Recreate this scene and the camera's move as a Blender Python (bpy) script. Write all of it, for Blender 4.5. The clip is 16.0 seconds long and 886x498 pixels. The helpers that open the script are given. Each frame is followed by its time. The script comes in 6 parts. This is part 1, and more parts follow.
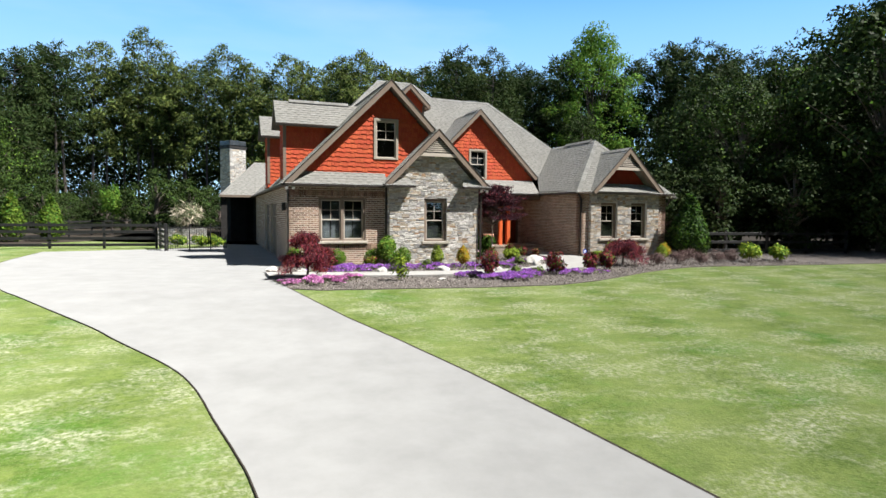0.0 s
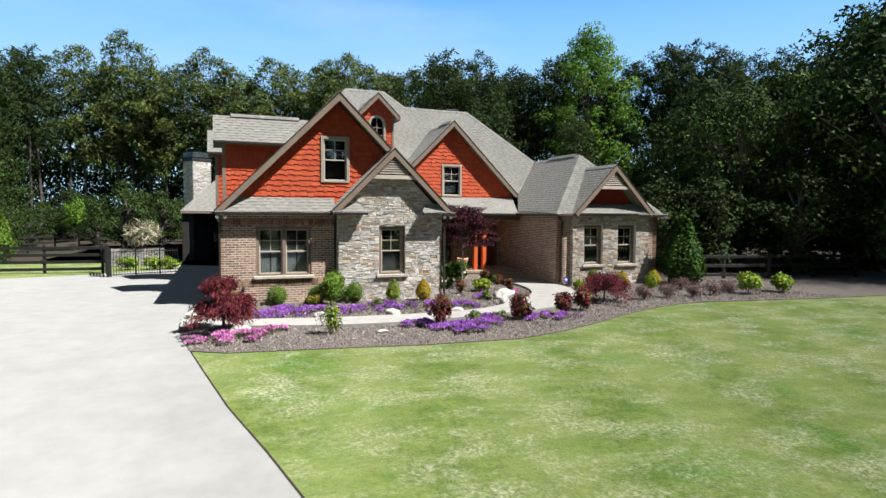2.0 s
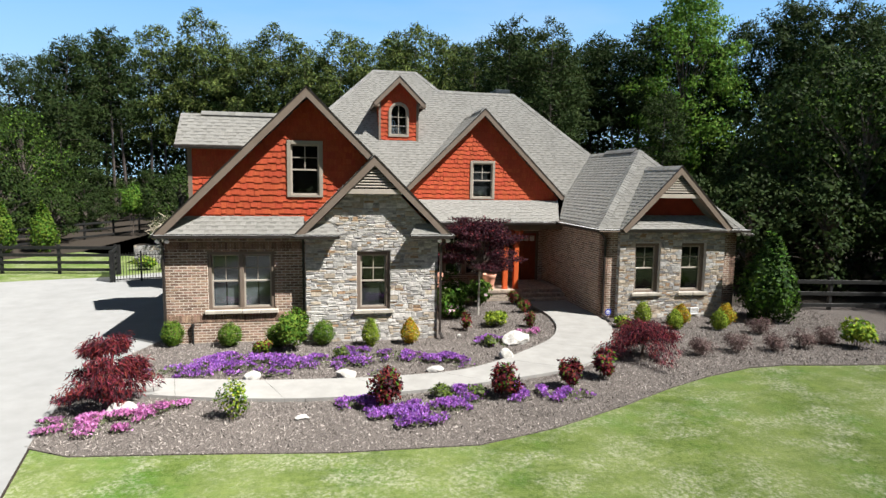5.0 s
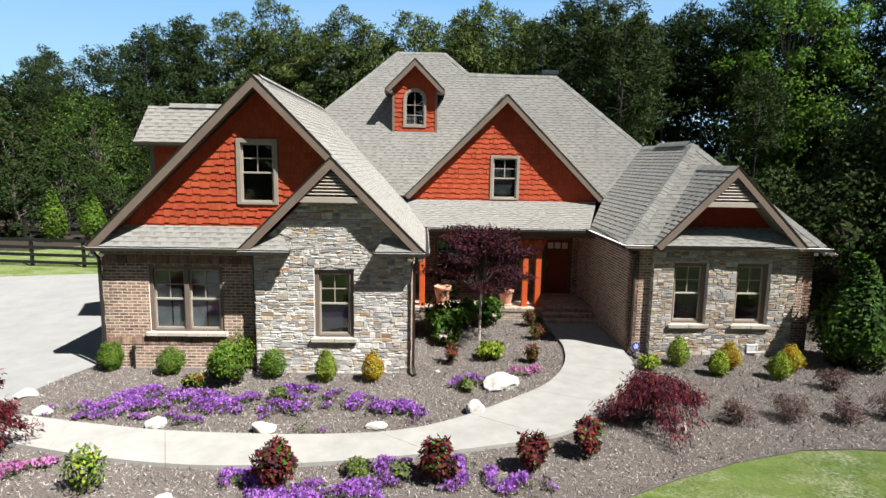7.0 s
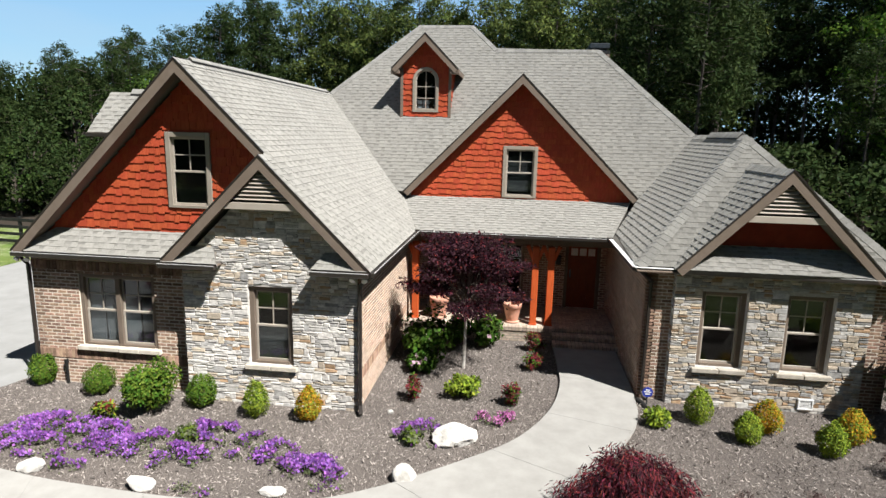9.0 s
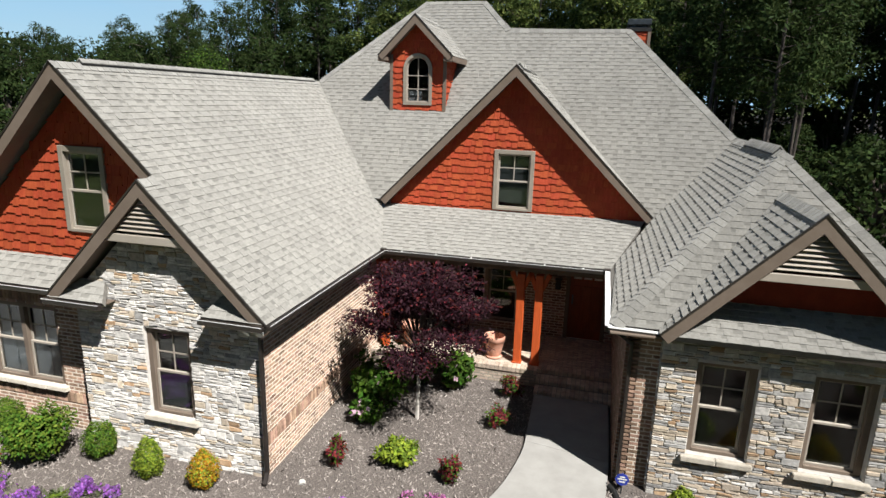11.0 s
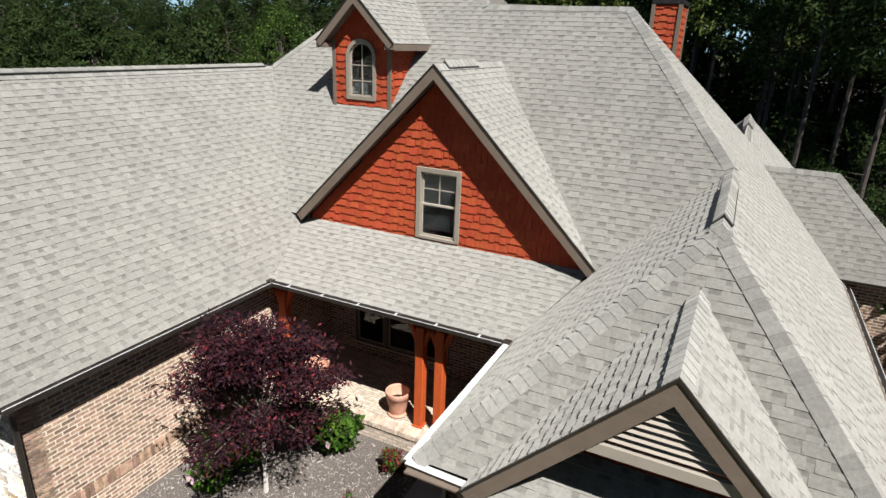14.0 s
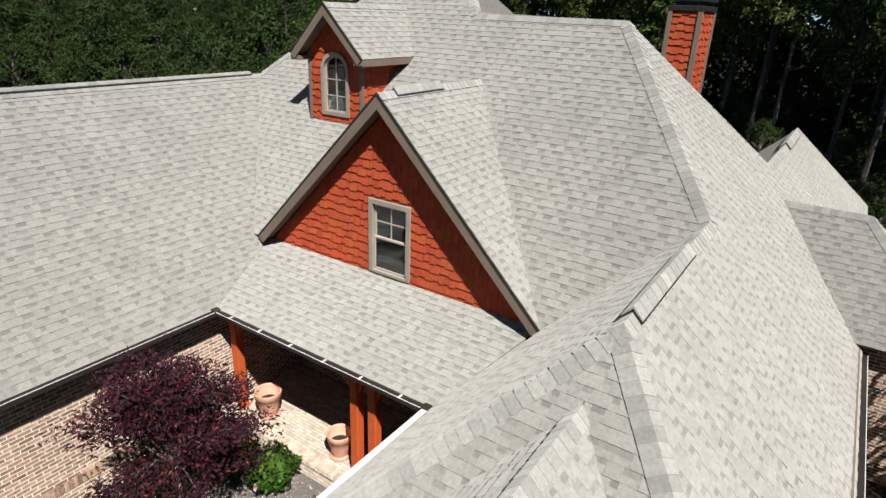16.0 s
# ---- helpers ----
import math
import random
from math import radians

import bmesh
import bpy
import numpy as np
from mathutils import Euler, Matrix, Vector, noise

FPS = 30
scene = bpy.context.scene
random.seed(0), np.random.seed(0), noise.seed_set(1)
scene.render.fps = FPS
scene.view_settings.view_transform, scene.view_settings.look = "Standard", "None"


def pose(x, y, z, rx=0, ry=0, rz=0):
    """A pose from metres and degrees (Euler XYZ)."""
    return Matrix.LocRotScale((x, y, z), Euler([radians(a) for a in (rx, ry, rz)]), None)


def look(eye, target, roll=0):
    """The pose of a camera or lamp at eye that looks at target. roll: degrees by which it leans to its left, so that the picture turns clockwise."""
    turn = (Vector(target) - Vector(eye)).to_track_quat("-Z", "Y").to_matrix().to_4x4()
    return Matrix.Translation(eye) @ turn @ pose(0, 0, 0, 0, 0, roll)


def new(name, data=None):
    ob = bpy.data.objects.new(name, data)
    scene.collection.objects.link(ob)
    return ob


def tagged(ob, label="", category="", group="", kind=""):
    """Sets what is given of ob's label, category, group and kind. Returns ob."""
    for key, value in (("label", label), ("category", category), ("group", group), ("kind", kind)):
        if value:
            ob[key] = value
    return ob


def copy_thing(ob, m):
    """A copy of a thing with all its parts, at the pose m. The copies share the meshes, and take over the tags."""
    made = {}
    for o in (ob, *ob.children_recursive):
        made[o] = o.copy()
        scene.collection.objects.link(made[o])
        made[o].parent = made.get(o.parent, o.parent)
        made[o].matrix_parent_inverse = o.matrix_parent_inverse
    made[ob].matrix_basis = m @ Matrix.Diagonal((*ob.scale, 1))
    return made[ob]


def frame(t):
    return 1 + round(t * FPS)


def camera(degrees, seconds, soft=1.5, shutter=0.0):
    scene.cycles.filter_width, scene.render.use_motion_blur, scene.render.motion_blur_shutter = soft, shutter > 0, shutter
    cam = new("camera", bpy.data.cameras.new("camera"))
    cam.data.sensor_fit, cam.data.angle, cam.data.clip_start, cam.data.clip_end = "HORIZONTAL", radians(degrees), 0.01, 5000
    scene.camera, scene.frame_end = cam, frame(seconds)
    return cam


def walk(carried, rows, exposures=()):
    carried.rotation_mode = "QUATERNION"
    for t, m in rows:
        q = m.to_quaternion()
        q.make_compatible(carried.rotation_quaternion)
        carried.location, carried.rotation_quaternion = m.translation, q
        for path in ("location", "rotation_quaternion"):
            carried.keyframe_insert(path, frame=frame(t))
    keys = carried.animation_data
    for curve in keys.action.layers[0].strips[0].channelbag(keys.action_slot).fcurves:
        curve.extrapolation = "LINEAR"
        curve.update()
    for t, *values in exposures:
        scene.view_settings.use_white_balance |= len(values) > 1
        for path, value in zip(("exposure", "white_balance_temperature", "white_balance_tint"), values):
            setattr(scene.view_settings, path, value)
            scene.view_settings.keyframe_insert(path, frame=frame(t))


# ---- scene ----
cam = camera(73.4, 16.0)
METRES, EYE, TILT, LEAN, TURN = 28.87, 1.9, 0.0, 0.0, -21.0
ROWS = [
    (0.0, 0.0, 0.0, 0.0, 0.03, -3.42, -0.51),
    (0.5, 0.0104, 0.026, 0.0074, 0.09, -3.46, -0.48),
    (1.0, 0.0248, 0.0501, 0.0164, 0.17, -3.45, -0.46),
    (1.5, 0.0394, 0.072, 0.0256, 0.18, -3.43, -0.43),
    (2.0, 0.0539, 0.0929, 0.0344, 0.41, -3.4, -0.41),
    (2.5, 0.0699, 0.1128, 0.0424, 1.55, -3.61, -0.46),
    (3.0, 0.0874, 0.1328, 0.0507, 3.31, -4.17, -0.56),
    (3.5, 0.1035, 0.1565, 0.0598, 4.98, -4.71, -0.64),
    (4.0, 0.1181, 0.1851, 0.0692, 6.42, -5.31, -0.72),
    (6.5, 0.206, 0.3427, 0.1045, 16.86, -8.12, -0.98),
    (7.0, 0.2244, 0.373, 0.1073, 19.21, -8.47, -1.03),
    (7.5, 0.2409, 0.4032, 0.1099, 21.55, -8.78, -1.07),
    (8.0, 0.2553, 0.4344, 0.1133, 23.95, -9.35, -1.16),
    (10.5, 0.3027, 0.5841, 0.1483, 34.01, -13.54, -1.47),
    (11.0, 0.3098, 0.6156, 0.1558, 35.95, -14.27, -1.55),
    (11.5, 0.3182, 0.6475, 0.1637, 37.85, -15.32, -1.64),
    (12.0, 0.3282, 0.6795, 0.1701, 39.89, -16.31, -1.71),
    (12.5, 0.3373, 0.7101, 0.1768, 41.82, -17.21, -1.79),
    (13.0, 0.3454, 0.7405, 0.1843, 43.84, -18.05, -1.91),
    (13.5, 0.3526, 0.7679, 0.1916, 45.79, -18.8, -1.97),
    (14.0, 0.3596, 0.7926, 0.1988, 47.68, -19.46, -2.04),
    (14.5, 0.3655, 0.8159, 0.2064, 49.55, -20.07, -2.07),
    (15.0, 0.3701, 0.8384, 0.2138, 51.44, -20.62, -2.1),
    (15.5, 0.3738, 0.8614, 0.2222, 53.41, -21.31, -2.13),
    (16.0, 0.3767, 0.8826, 0.23, 55.28, -21.96, -2.17),
]
walk(cam, [(t, pose(-9.44, -21.0, EYE, TILT, LEAN, TURN) @ pose(METRES * x, METRES * y, METRES * z, 90 + pitch, roll, yaw)) for t, x, y, z, yaw, pitch, roll in ROWS],
     exposures=((0.0, 1.3), (1.5, 1.2), (3.5, 1.08), (7.0, 0.96), (11.0, 0.66), (16.0, 0.57)))

# ================= world, sun, exposure =================
SUN_DIR = Vector((0.60, -0.47, 1.0)).normalized()
world = bpy.data.worlds.new("sky")
scene.world = world
world.use_nodes = True
wn = world.node_tree.nodes
wl = world.node_tree.links
sky = wn.new("ShaderNodeTexSky")
sky.sky_type = 'NISHITA'
sky.sun_disc = False
sky.sun_elevation = math.asin(SUN_DIR.z)
sky.sun_rotation = math.atan2(SUN_DIR.x, SUN_DIR.y)
sky.air_density, sky.dust_density, sky.ozone_density = 1.2, 0.1, 1.5
# summer haze: the sky pales evenly towards the horizon, with thin veils of cirrus
coord = wn.new("ShaderNodeTexCoord")
split = wn.new("ShaderNodeSeparateXYZ")
wl.new(coord.outputs["Generated"], split.inputs[0])
rise = wn.new("ShaderNodeMapRange")
rise.interpolation_type = 'SMOOTHSTEP'
rise.inputs["From Min"].default_value, rise.inputs["From Max"].default_value = 0.28, 0.62
rise.inputs["To Min"].default_value, rise.inputs["To Max"].default_value = 0.97, 0.0
wl.new(split.outputs["Z"], rise.inputs["Value"])
tone = wn.new("ShaderNodeValToRGB")
tone.color_ramp.elements[0].position, tone.color_ramp.elements[1].position = 0.05, 0.38
tone.color_ramp.elements[0].color, tone.color_ramp.elements[1].color = (0.50, 0.80, 1.0, 1), (0.11, 0.38, 0.88, 1)
wl.new(split.outputs["Z"], tone.inputs[0])
lift = wn.new("ShaderNodeVectorMath")
lift.operation = 'SCALE'
lift.inputs["Scale"].default_value = 14.0
wl.new(tone.outputs[0], lift.inputs[0])
stretch = wn.new("ShaderNodeMapping")
stretch.inputs["Scale"].default_value = (1.2, 1.2, 5.0)
wl.new(coord.outputs["Generated"], stretch.inputs[0])
veil = wn.new("ShaderNodeTexNoise")
veil.inputs["Scale"].default_value, veil.inputs["Detail"].default_value = 1.7, 5.0
wl.new(stretch.outputs[0], veil.inputs["Vector"])
thin = wn.new("ShaderNodeMapRange")
thin.inputs["From Min"].default_value, thin.inputs["From Max"].default_value, thin.inputs["To Max"].default_value = 0.45, 0.75, 0.35
wl.new(veil.outputs["Fac"], thin.inputs["Value"])
haze = wn.new("ShaderNodeMix")
haze.data_type = 'RGBA'
wl.new(rise.outputs[0], haze.inputs["Factor"])
mute = wn.new("ShaderNodeHueSaturation")
mute.inputs["Saturation"].default_value = 0.8
mute.inputs["Value"].default_value = 0.22
wl.new(sky.outputs[0], mute.inputs["Color"])
wl.new(mute.outputs[0], haze.inputs["A"])
wl.new(lift.outputs[0], haze.inputs["B"])
cirrus = wn.new("ShaderNodeMix")
cirrus.data_type = 'RGBA'
cirrus.inputs["B"].default_value = (8.5, 10.0, 11.5, 1)
wl.new(thin.outputs[0], cirrus.inputs["Factor"])
wl.new(haze.outputs["Result"], cirrus.inputs["A"])
wl.new(cirrus.outputs["Result"], wn["Background"].inputs[0])
wn["Background"].inputs[1].default_value = 0.041
lamp = bpy.data.lights.new("sun", 'SUN')
lamp.energy, lamp.angle, lamp.color = 5.0, radians(0.53), (1.0, 0.98, 0.955)
sun = new("sun", lamp)
sun.matrix_world = look(SUN_DIR * 80, (0, 0, 0))

# ================= materials =================


def material(name, dark, light, scale=8.0, rough=0.8, bump=0.0, bscale=None, rand=0.0, metal=0.0, spec=0.3, big=0.0, hue=0.0, stretch=(1, 1, 1), depth=0.02):
    """Two colours mixed by fine noise, varied at large scale and from piece to piece."""
    m = bpy.data.materials.new(name)
    m.use_nodes = True
    n, l = m.node_tree.nodes, m.node_tree.links
    b = n["Principled BSDF"]
    b.inputs["Roughness"].default_value, b.inputs["Metallic"].default_value = rough, metal
    b.inputs["Specular IOR Level"].default_value = spec
    b.inputs["Diffuse Roughness"].default_value = 1.0 if rough >= 0.85 else 0.0
    geo = n.new("ShaderNodeNewGeometry")
    mp = n.new("ShaderNodeMapping")
    mp.inputs["Scale"].default_value = stretch
    l.new(geo.outputs["Position"], mp.inputs["Vector"])
    t = n.new("ShaderNodeTexNoise")
    t.inputs["Scale"].default_value, t.inputs["Detail"].default_value, t.inputs["Roughness"].default_value = scale, 6.0, 0.65
    l.new(mp.outputs[0], t.inputs["Vector"])
    ramp = n.new("ShaderNodeValToRGB")
    ramp.color_ramp.elements[0].position, ramp.color_ramp.elements[1].position = 0.32, 0.68
    ramp.color_ramp.elements[0].color, ramp.color_ramp.elements[1].color = (*dark, 1), (*light, 1)
    l.new(t.outputs["Fac"], ramp.inputs[0])
    out = ramp.outputs[0]
    if rand or big or hue:
        hsv = n.new("ShaderNodeHueSaturation")
        l.new(out, hsv.inputs["Color"])
        out = hsv.outputs[0]
        value = n.new("ShaderNodeMath")
        value.operation = 'ADD'
        value.inputs[0].default_value, value.inputs[1].default_value = 1.0, 0.0
        if rand or hue:
            info = n.new("ShaderNodeObjectInfo")
            add = n.new("ShaderNodeMath")
            add.operation = 'ADD'
            l.new(info.outputs["Random"], add.inputs[0])
            l.new(geo.outputs["Random Per Island"], add.inputs[1])
            fr = n.new("ShaderNodeMath")
            fr.operation = 'FRACT'
            l.new(add.outputs[0], fr.inputs[0])
            mr = n.new("ShaderNodeMapRange")
            mr.inputs["To Min"].default_value, mr.inputs["To Max"].default_value = 1 - rand, 1 + rand
            l.new(fr.outputs[0], mr.inputs["Value"])
            l.new(mr.outputs[0], value.inputs[0])
            if hue:
                f2 = n.new("ShaderNodeMath")
                f2.operation = 'MULTIPLY'
                f2.inputs[1].default_value = 7.31
                l.new(fr.outputs[0], f2.inputs[0])
                f3 = n.new("ShaderNodeMath")
                f3.operation = 'FRACT'
                l.new(f2.outputs[0], f3.inputs[0])
                m3 = n.new("ShaderNodeMapRange")
                m3.inputs["To Min"].default_value, m3.inputs["To Max"].default_value = 0.5 - hue, 0.5 + hue
                l.new(f3.outputs[0], m3.inputs["Value"])
                l.new(m3.outputs[0], hsv.inputs["Hue"])
        if big:
            t2 = n.new("ShaderNodeTexNoise")
            t2.inputs["Scale"].default_value, t2.inputs["Detail"].default_value = 0.6, 3.0
            l.new(geo.outputs["Position"], t2.inputs["Vector"])
            m2 = n.new("ShaderNodeMapRange")
            m2.inputs["From Min"].default_value, m2.inputs["From Max"].default_value = 0.3, 0.7
            m2.inputs["To Min"].default_value, m2.inputs["To Max"].default_value = -big, big
            l.new(t2.outputs["Fac"], m2.inputs["Value"])
            l.new(m2.outputs[0], value.inputs[1])
        l.new(value.outputs[0], hsv.inputs["Value"])
    l.new(out, b.inputs["Base Color"])
    if bump:
        t3 = n.new("ShaderNodeTexNoise")
        t3.inputs["Scale"].default_value, t3.inputs["Detail"].default_value = bscale or scale * 3, 5.0
        l.new(mp.outputs[0], t3.inputs["Vector"])
        bp = n.new("ShaderNodeBump")
        bp.inputs["Strength"].default_value, bp.inputs["Distance"].default_value = bump, depth
        l.new(t3.outputs["Fac"], bp.inputs["Height"])
        l.new(bp.outputs[0], b.inputs["Normal"])
    return m


def leafy(name, dark, light, rand=0.3, hue=0.02, gloss=0.6, through_light=0.25):
    """Foliage: varied from leaf to leaf, with some light passing through."""
    m = material(name, dark, light, scale=3.0, rough=max(gloss, 0.6), rand=rand, hue=hue, big=0.12, spec=0.06)
    n, l = m.node_tree.nodes, m.node_tree.links
    b = n["Principled BSDF"]
    tr = n.new("ShaderNodeBsdfTranslucent")
    mix = n.new("ShaderNodeMixShader")
    mix.inputs[0].default_value = through_light
    l.new(b.inputs["Base Color"].links[0].from_socket, tr.inputs["Color"])
    l.new(b.outputs[0], mix.inputs[1])
    l.new(tr.outputs[0], mix.inputs[2])
    l.new(mix.outputs[0], n["Material Output"].inputs["Surface"])
    return m


M = {
    "shingle": material("shingle", (0.265, 0.256, 0.231), (0.352, 0.341, 0.31), 22, 0.92, 0.5, 70, rand=0.07, big=0.05, spec=0.12, depth=0.004),
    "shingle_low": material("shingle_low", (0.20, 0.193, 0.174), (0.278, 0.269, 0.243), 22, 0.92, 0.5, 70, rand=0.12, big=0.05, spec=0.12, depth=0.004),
    "shingle_cap": material("shingle_cap", (0.265, 0.258, 0.235), (0.36, 0.35, 0.322), 22, 0.92, 0.5, 70, rand=0.15, spec=0.12, depth=0.004),
    "deck": material("deck", (0.13, 0.12, 0.105), (0.18, 0.17, 0.15), 10, 0.9),
    "shake": material("shake", (0.355, 0.055, 0.022), (0.455, 0.085, 0.034), 5, 0.75, 0.5, 30, rand=0.10, big=0.08, hue=0.004, spec=0.2, stretch=(4, 4, 1), depth=0.008),
    "red_board": material("red_board", (0.34, 0.048, 0.017), (0.43, 0.072, 0.026), 5, 0.7, 0.3, 40, big=0.08),
    "red_shaded": material("red_shaded", (0.20, 0.022, 0.012), (0.27, 0.034, 0.017), 5, 0.7, 0.3, 40, big=0.08),
    "post_red": material("post_red", (0.50, 0.085, 0.022), (0.62, 0.12, 0.03), 6, 0.55, 0.3, 30, stretch=(4, 4, 0.6), big=0.05),
    "brick": material("brick", (0.19, 0.115, 0.08), (0.39, 0.265, 0.19), 9, 0.9, 0.6, 60, rand=0.42, hue=0.012, big=0.05, depth=0.008),
    "brick_pale": material("brick_pale", (0.36, 0.28, 0.21), (0.60, 0.50, 0.40), 9, 0.9, 0.5, 60, rand=0.2, hue=0.01, depth=0.006),
    "mortar": material("mortar", (0.60, 0.53, 0.435), (0.73, 0.655, 0.55), 20, 0.95, 0.5, 90, depth=0.006),
    "stone": material("stone", (0.43, 0.41, 0.375), (0.76, 0.73, 0.68), 11, 0.9, 0.7, 26, rand=0.2, hue=0.006, depth=0.016),
    "stone_tan": material("stone_tan", (0.38, 0.315, 0.24), (0.62, 0.54, 0.43), 11, 0.9, 0.7, 26, rand=0.25, hue=0.006, depth=0.016),
    "stone_grey": material("stone_grey", (0.27, 0.26, 0.245), (0.48, 0.465, 0.44), 11, 0.9, 0.7, 26, rand=0.25, hue=0.006, depth=0.016),
    "stone_joint": material("stone_joint", (0.44, 0.41, 0.37), (0.60, 0.565, 0.515), 12, 0.95, 0.6, 50, depth=0.01),
    "stone_rust": material("stone_rust", (0.33, 0.21, 0.12), (0.5, 0.36, 0.23), 9, 0.88, 0.8, 22, rand=0.25),
    "sill": material("sill", (0.44, 0.395, 0.32), (0.60, 0.55, 0.47), 7, 0.85, 0.5, 30, big=0.1),
    "trim": material("trim", (0.165, 0.128, 0.098), (0.20, 0.158, 0.124), 3, 0.75, 0.15, 40, big=0.05, spec=0.15),
    "casing": material("casing", (0.27, 0.235, 0.19), (0.33, 0.29, 0.235), 3, 0.65, 0.1, 40, big=0.05, spec=0.2),
    "trim_light": material("trim_light", (0.36, 0.315, 0.26), (0.42, 0.37, 0.31), 3, 0.5, 0.1, 40, big=0.05),
    "gutter": material("gutter", (0.022, 0.018, 0.016), (0.04, 0.033, 0.028), 4, 0.35, 0.0, spec=0.5, big=0.1),
    "metal_cap": material("metal_cap", (0.06, 0.07, 0.075), (0.16, 0.18, 0.19), 3, 0.35, 0.1, 20, metal=0.8, big=0.2),
    "black": material("black", (0.012, 0.012, 0.012), (0.03, 0.03, 0.028), 8, 0.5, 0.2, 30),
    # near-black that stands for the shade inside unlit spaces
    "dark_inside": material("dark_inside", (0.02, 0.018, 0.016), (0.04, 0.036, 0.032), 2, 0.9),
    "wood_door": material("wood_door", (0.16, 0.035, 0.012), (0.26, 0.06, 0.02), 5, 0.4, 0.2, 20, stretch=(6, 6, 0.7)),
    "blind": material("blind", (0.03, 0.033, 0.034), (0.05, 0.053, 0.055), 3, 0.7),
    "curtain": material("curtain", (0.115, 0.122, 0.13), (0.165, 0.172, 0.18), 3, 0.8),
    "concrete": material("concrete", (0.226, 0.225, 0.216), (0.267, 0.266, 0.256), 1.6, 0.9, 0.3, 60, big=0.04, depth=0.004),
    "walk": material("walk", (0.29, 0.28, 0.258), (0.35, 0.34, 0.315), 2.5, 0.9, 0.35, 60, big=0.05, depth=0.004),
    "concrete_dirty": material("concrete_dirty", (0.24, 0.225, 0.19), (0.31, 0.295, 0.25), 6, 0.9, 0.35, 60),
    "terracotta": material("terracotta", (0.56, 0.26, 0.17), (0.7, 0.4, 0.29), 5, 0.8, 0.2, 30, big=0.1),
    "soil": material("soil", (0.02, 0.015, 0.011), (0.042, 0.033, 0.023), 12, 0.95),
    "rock": material("rock", (0.4, 0.38, 0.34), (0.7, 0.68, 0.64), 4, 0.85, 0.9, 9, big=0.15, depth=0.04),
    "bark": material("bark", (0.07, 0.055, 0.045), (0.19, 0.155, 0.13), 7, 0.9, 0.8, 14, stretch=(3, 3, 0.6), depth=0.03),
    "bark_pale": material("bark_pale", (0.40, 0.37, 0.33), (0.56, 0.52, 0.47), 9, 0.9, 0.5, 20, stretch=(3, 3, 0.8)),
    "pine_bark": material("pine_bark", (0.05, 0.04, 0.034), (0.14, 0.118, 0.10), 7, 0.9, 0.8, 14, stretch=(3, 3, 0.6), depth=0.03),
    "chip": material("chip", (0.15, 0.128, 0.112), (0.45, 0.405, 0.365), 12, 0.95, rand=0.55, big=0.1),
    "pink_flower": leafy("pink_flower", (0.56, 0.19, 0.44), (0.76, 0.36, 0.64), 0.35, 0.025, 0.6, 0.3),
    "purple_flower": leafy("purple_flower", (0.33, 0.12, 0.48), (0.54, 0.25, 0.70), 0.4, 0.03, 0.6, 0.3),
    "phlox_leaf": leafy("phlox_leaf", (0.09, 0.115, 0.05), (0.19, 0.21, 0.12), 0.35),
    "pine": leafy("pine", (0.075, 0.105, 0.024), (0.155, 0.19, 0.05), 0.25, 0.02, 0.7, 0.2),
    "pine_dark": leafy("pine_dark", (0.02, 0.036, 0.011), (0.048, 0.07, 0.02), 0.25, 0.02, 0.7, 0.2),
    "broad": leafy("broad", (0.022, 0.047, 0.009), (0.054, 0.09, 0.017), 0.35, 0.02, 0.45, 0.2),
    # woodland shade is put into this darker leaf colour
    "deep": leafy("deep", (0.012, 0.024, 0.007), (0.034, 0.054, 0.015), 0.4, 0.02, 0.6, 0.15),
    "broad_light": leafy("broad_light", (0.075, 0.15, 0.018), (0.14, 0.235, 0.036), 0.3, 0.02, 0.45, 0.28),
    "boxwood": leafy("boxwood", (0.072, 0.12, 0.014), (0.15, 0.215, 0.03), 0.35, 0.015, 0.45, 0.12),
    "lime": leafy("lime", (0.17, 0.24, 0.02), (0.30, 0.37, 0.045), 0.3, 0.02, 0.5, 0.12),
    "gold": leafy("gold", (0.3, 0.15, 0.012), (0.52, 0.31, 0.028), 0.3, 0.03, 0.5, 0.12),
    "holly": leafy("holly", (0.018, 0.04, 0.012), (0.05, 0.09, 0.025), 0.4, 0.015, 0.28, 0.1),
    "lush": leafy("lush", (0.045, 0.11, 0.014), (0.105, 0.205, 0.028), 0.35, 0.02, 0.4, 0.3),
    "red_leaf": leafy("red_leaf", (0.12, 0.017, 0.019), (0.25, 0.045, 0.04), 0.4, 0.02, 0.45, 0.3),
    "maroon": leafy("maroon", (0.026, 0.012, 0.016), (0.066, 0.025, 0.034), 0.5, 0.02, 0.5, 0.2),
    "lace_red": leafy("lace_red", (0.14, 0.022, 0.03), (0.30, 0.058, 0.07), 0.4, 0.02, 0.5, 0.35),
    "twig": leafy("twig", (0.085, 0.055, 0.05), (0.16, 0.11, 0.10), 0.3, 0.02, 0.7, 0.1),
    "plume": leafy("plume", (0.42, 0.36, 0.26), (0.6, 0.53, 0.42), 0.2, 0.01, 0.8, 0.3),
    "white_bloom": leafy("white_bloom", (0.6, 0.35, 0.45), (0.8, 0.6, 0.68), 0.2, 0.02, 0.6, 0.3),
    "white": material("white", (0.7, 0.7, 0.68), (0.8, 0.8, 0.78), 4, 0.5),
    "blue_sign": material("blue_sign", (0.03, 0.05, 0.30), (0.045, 0.07, 0.40), 4, 0.4),
}


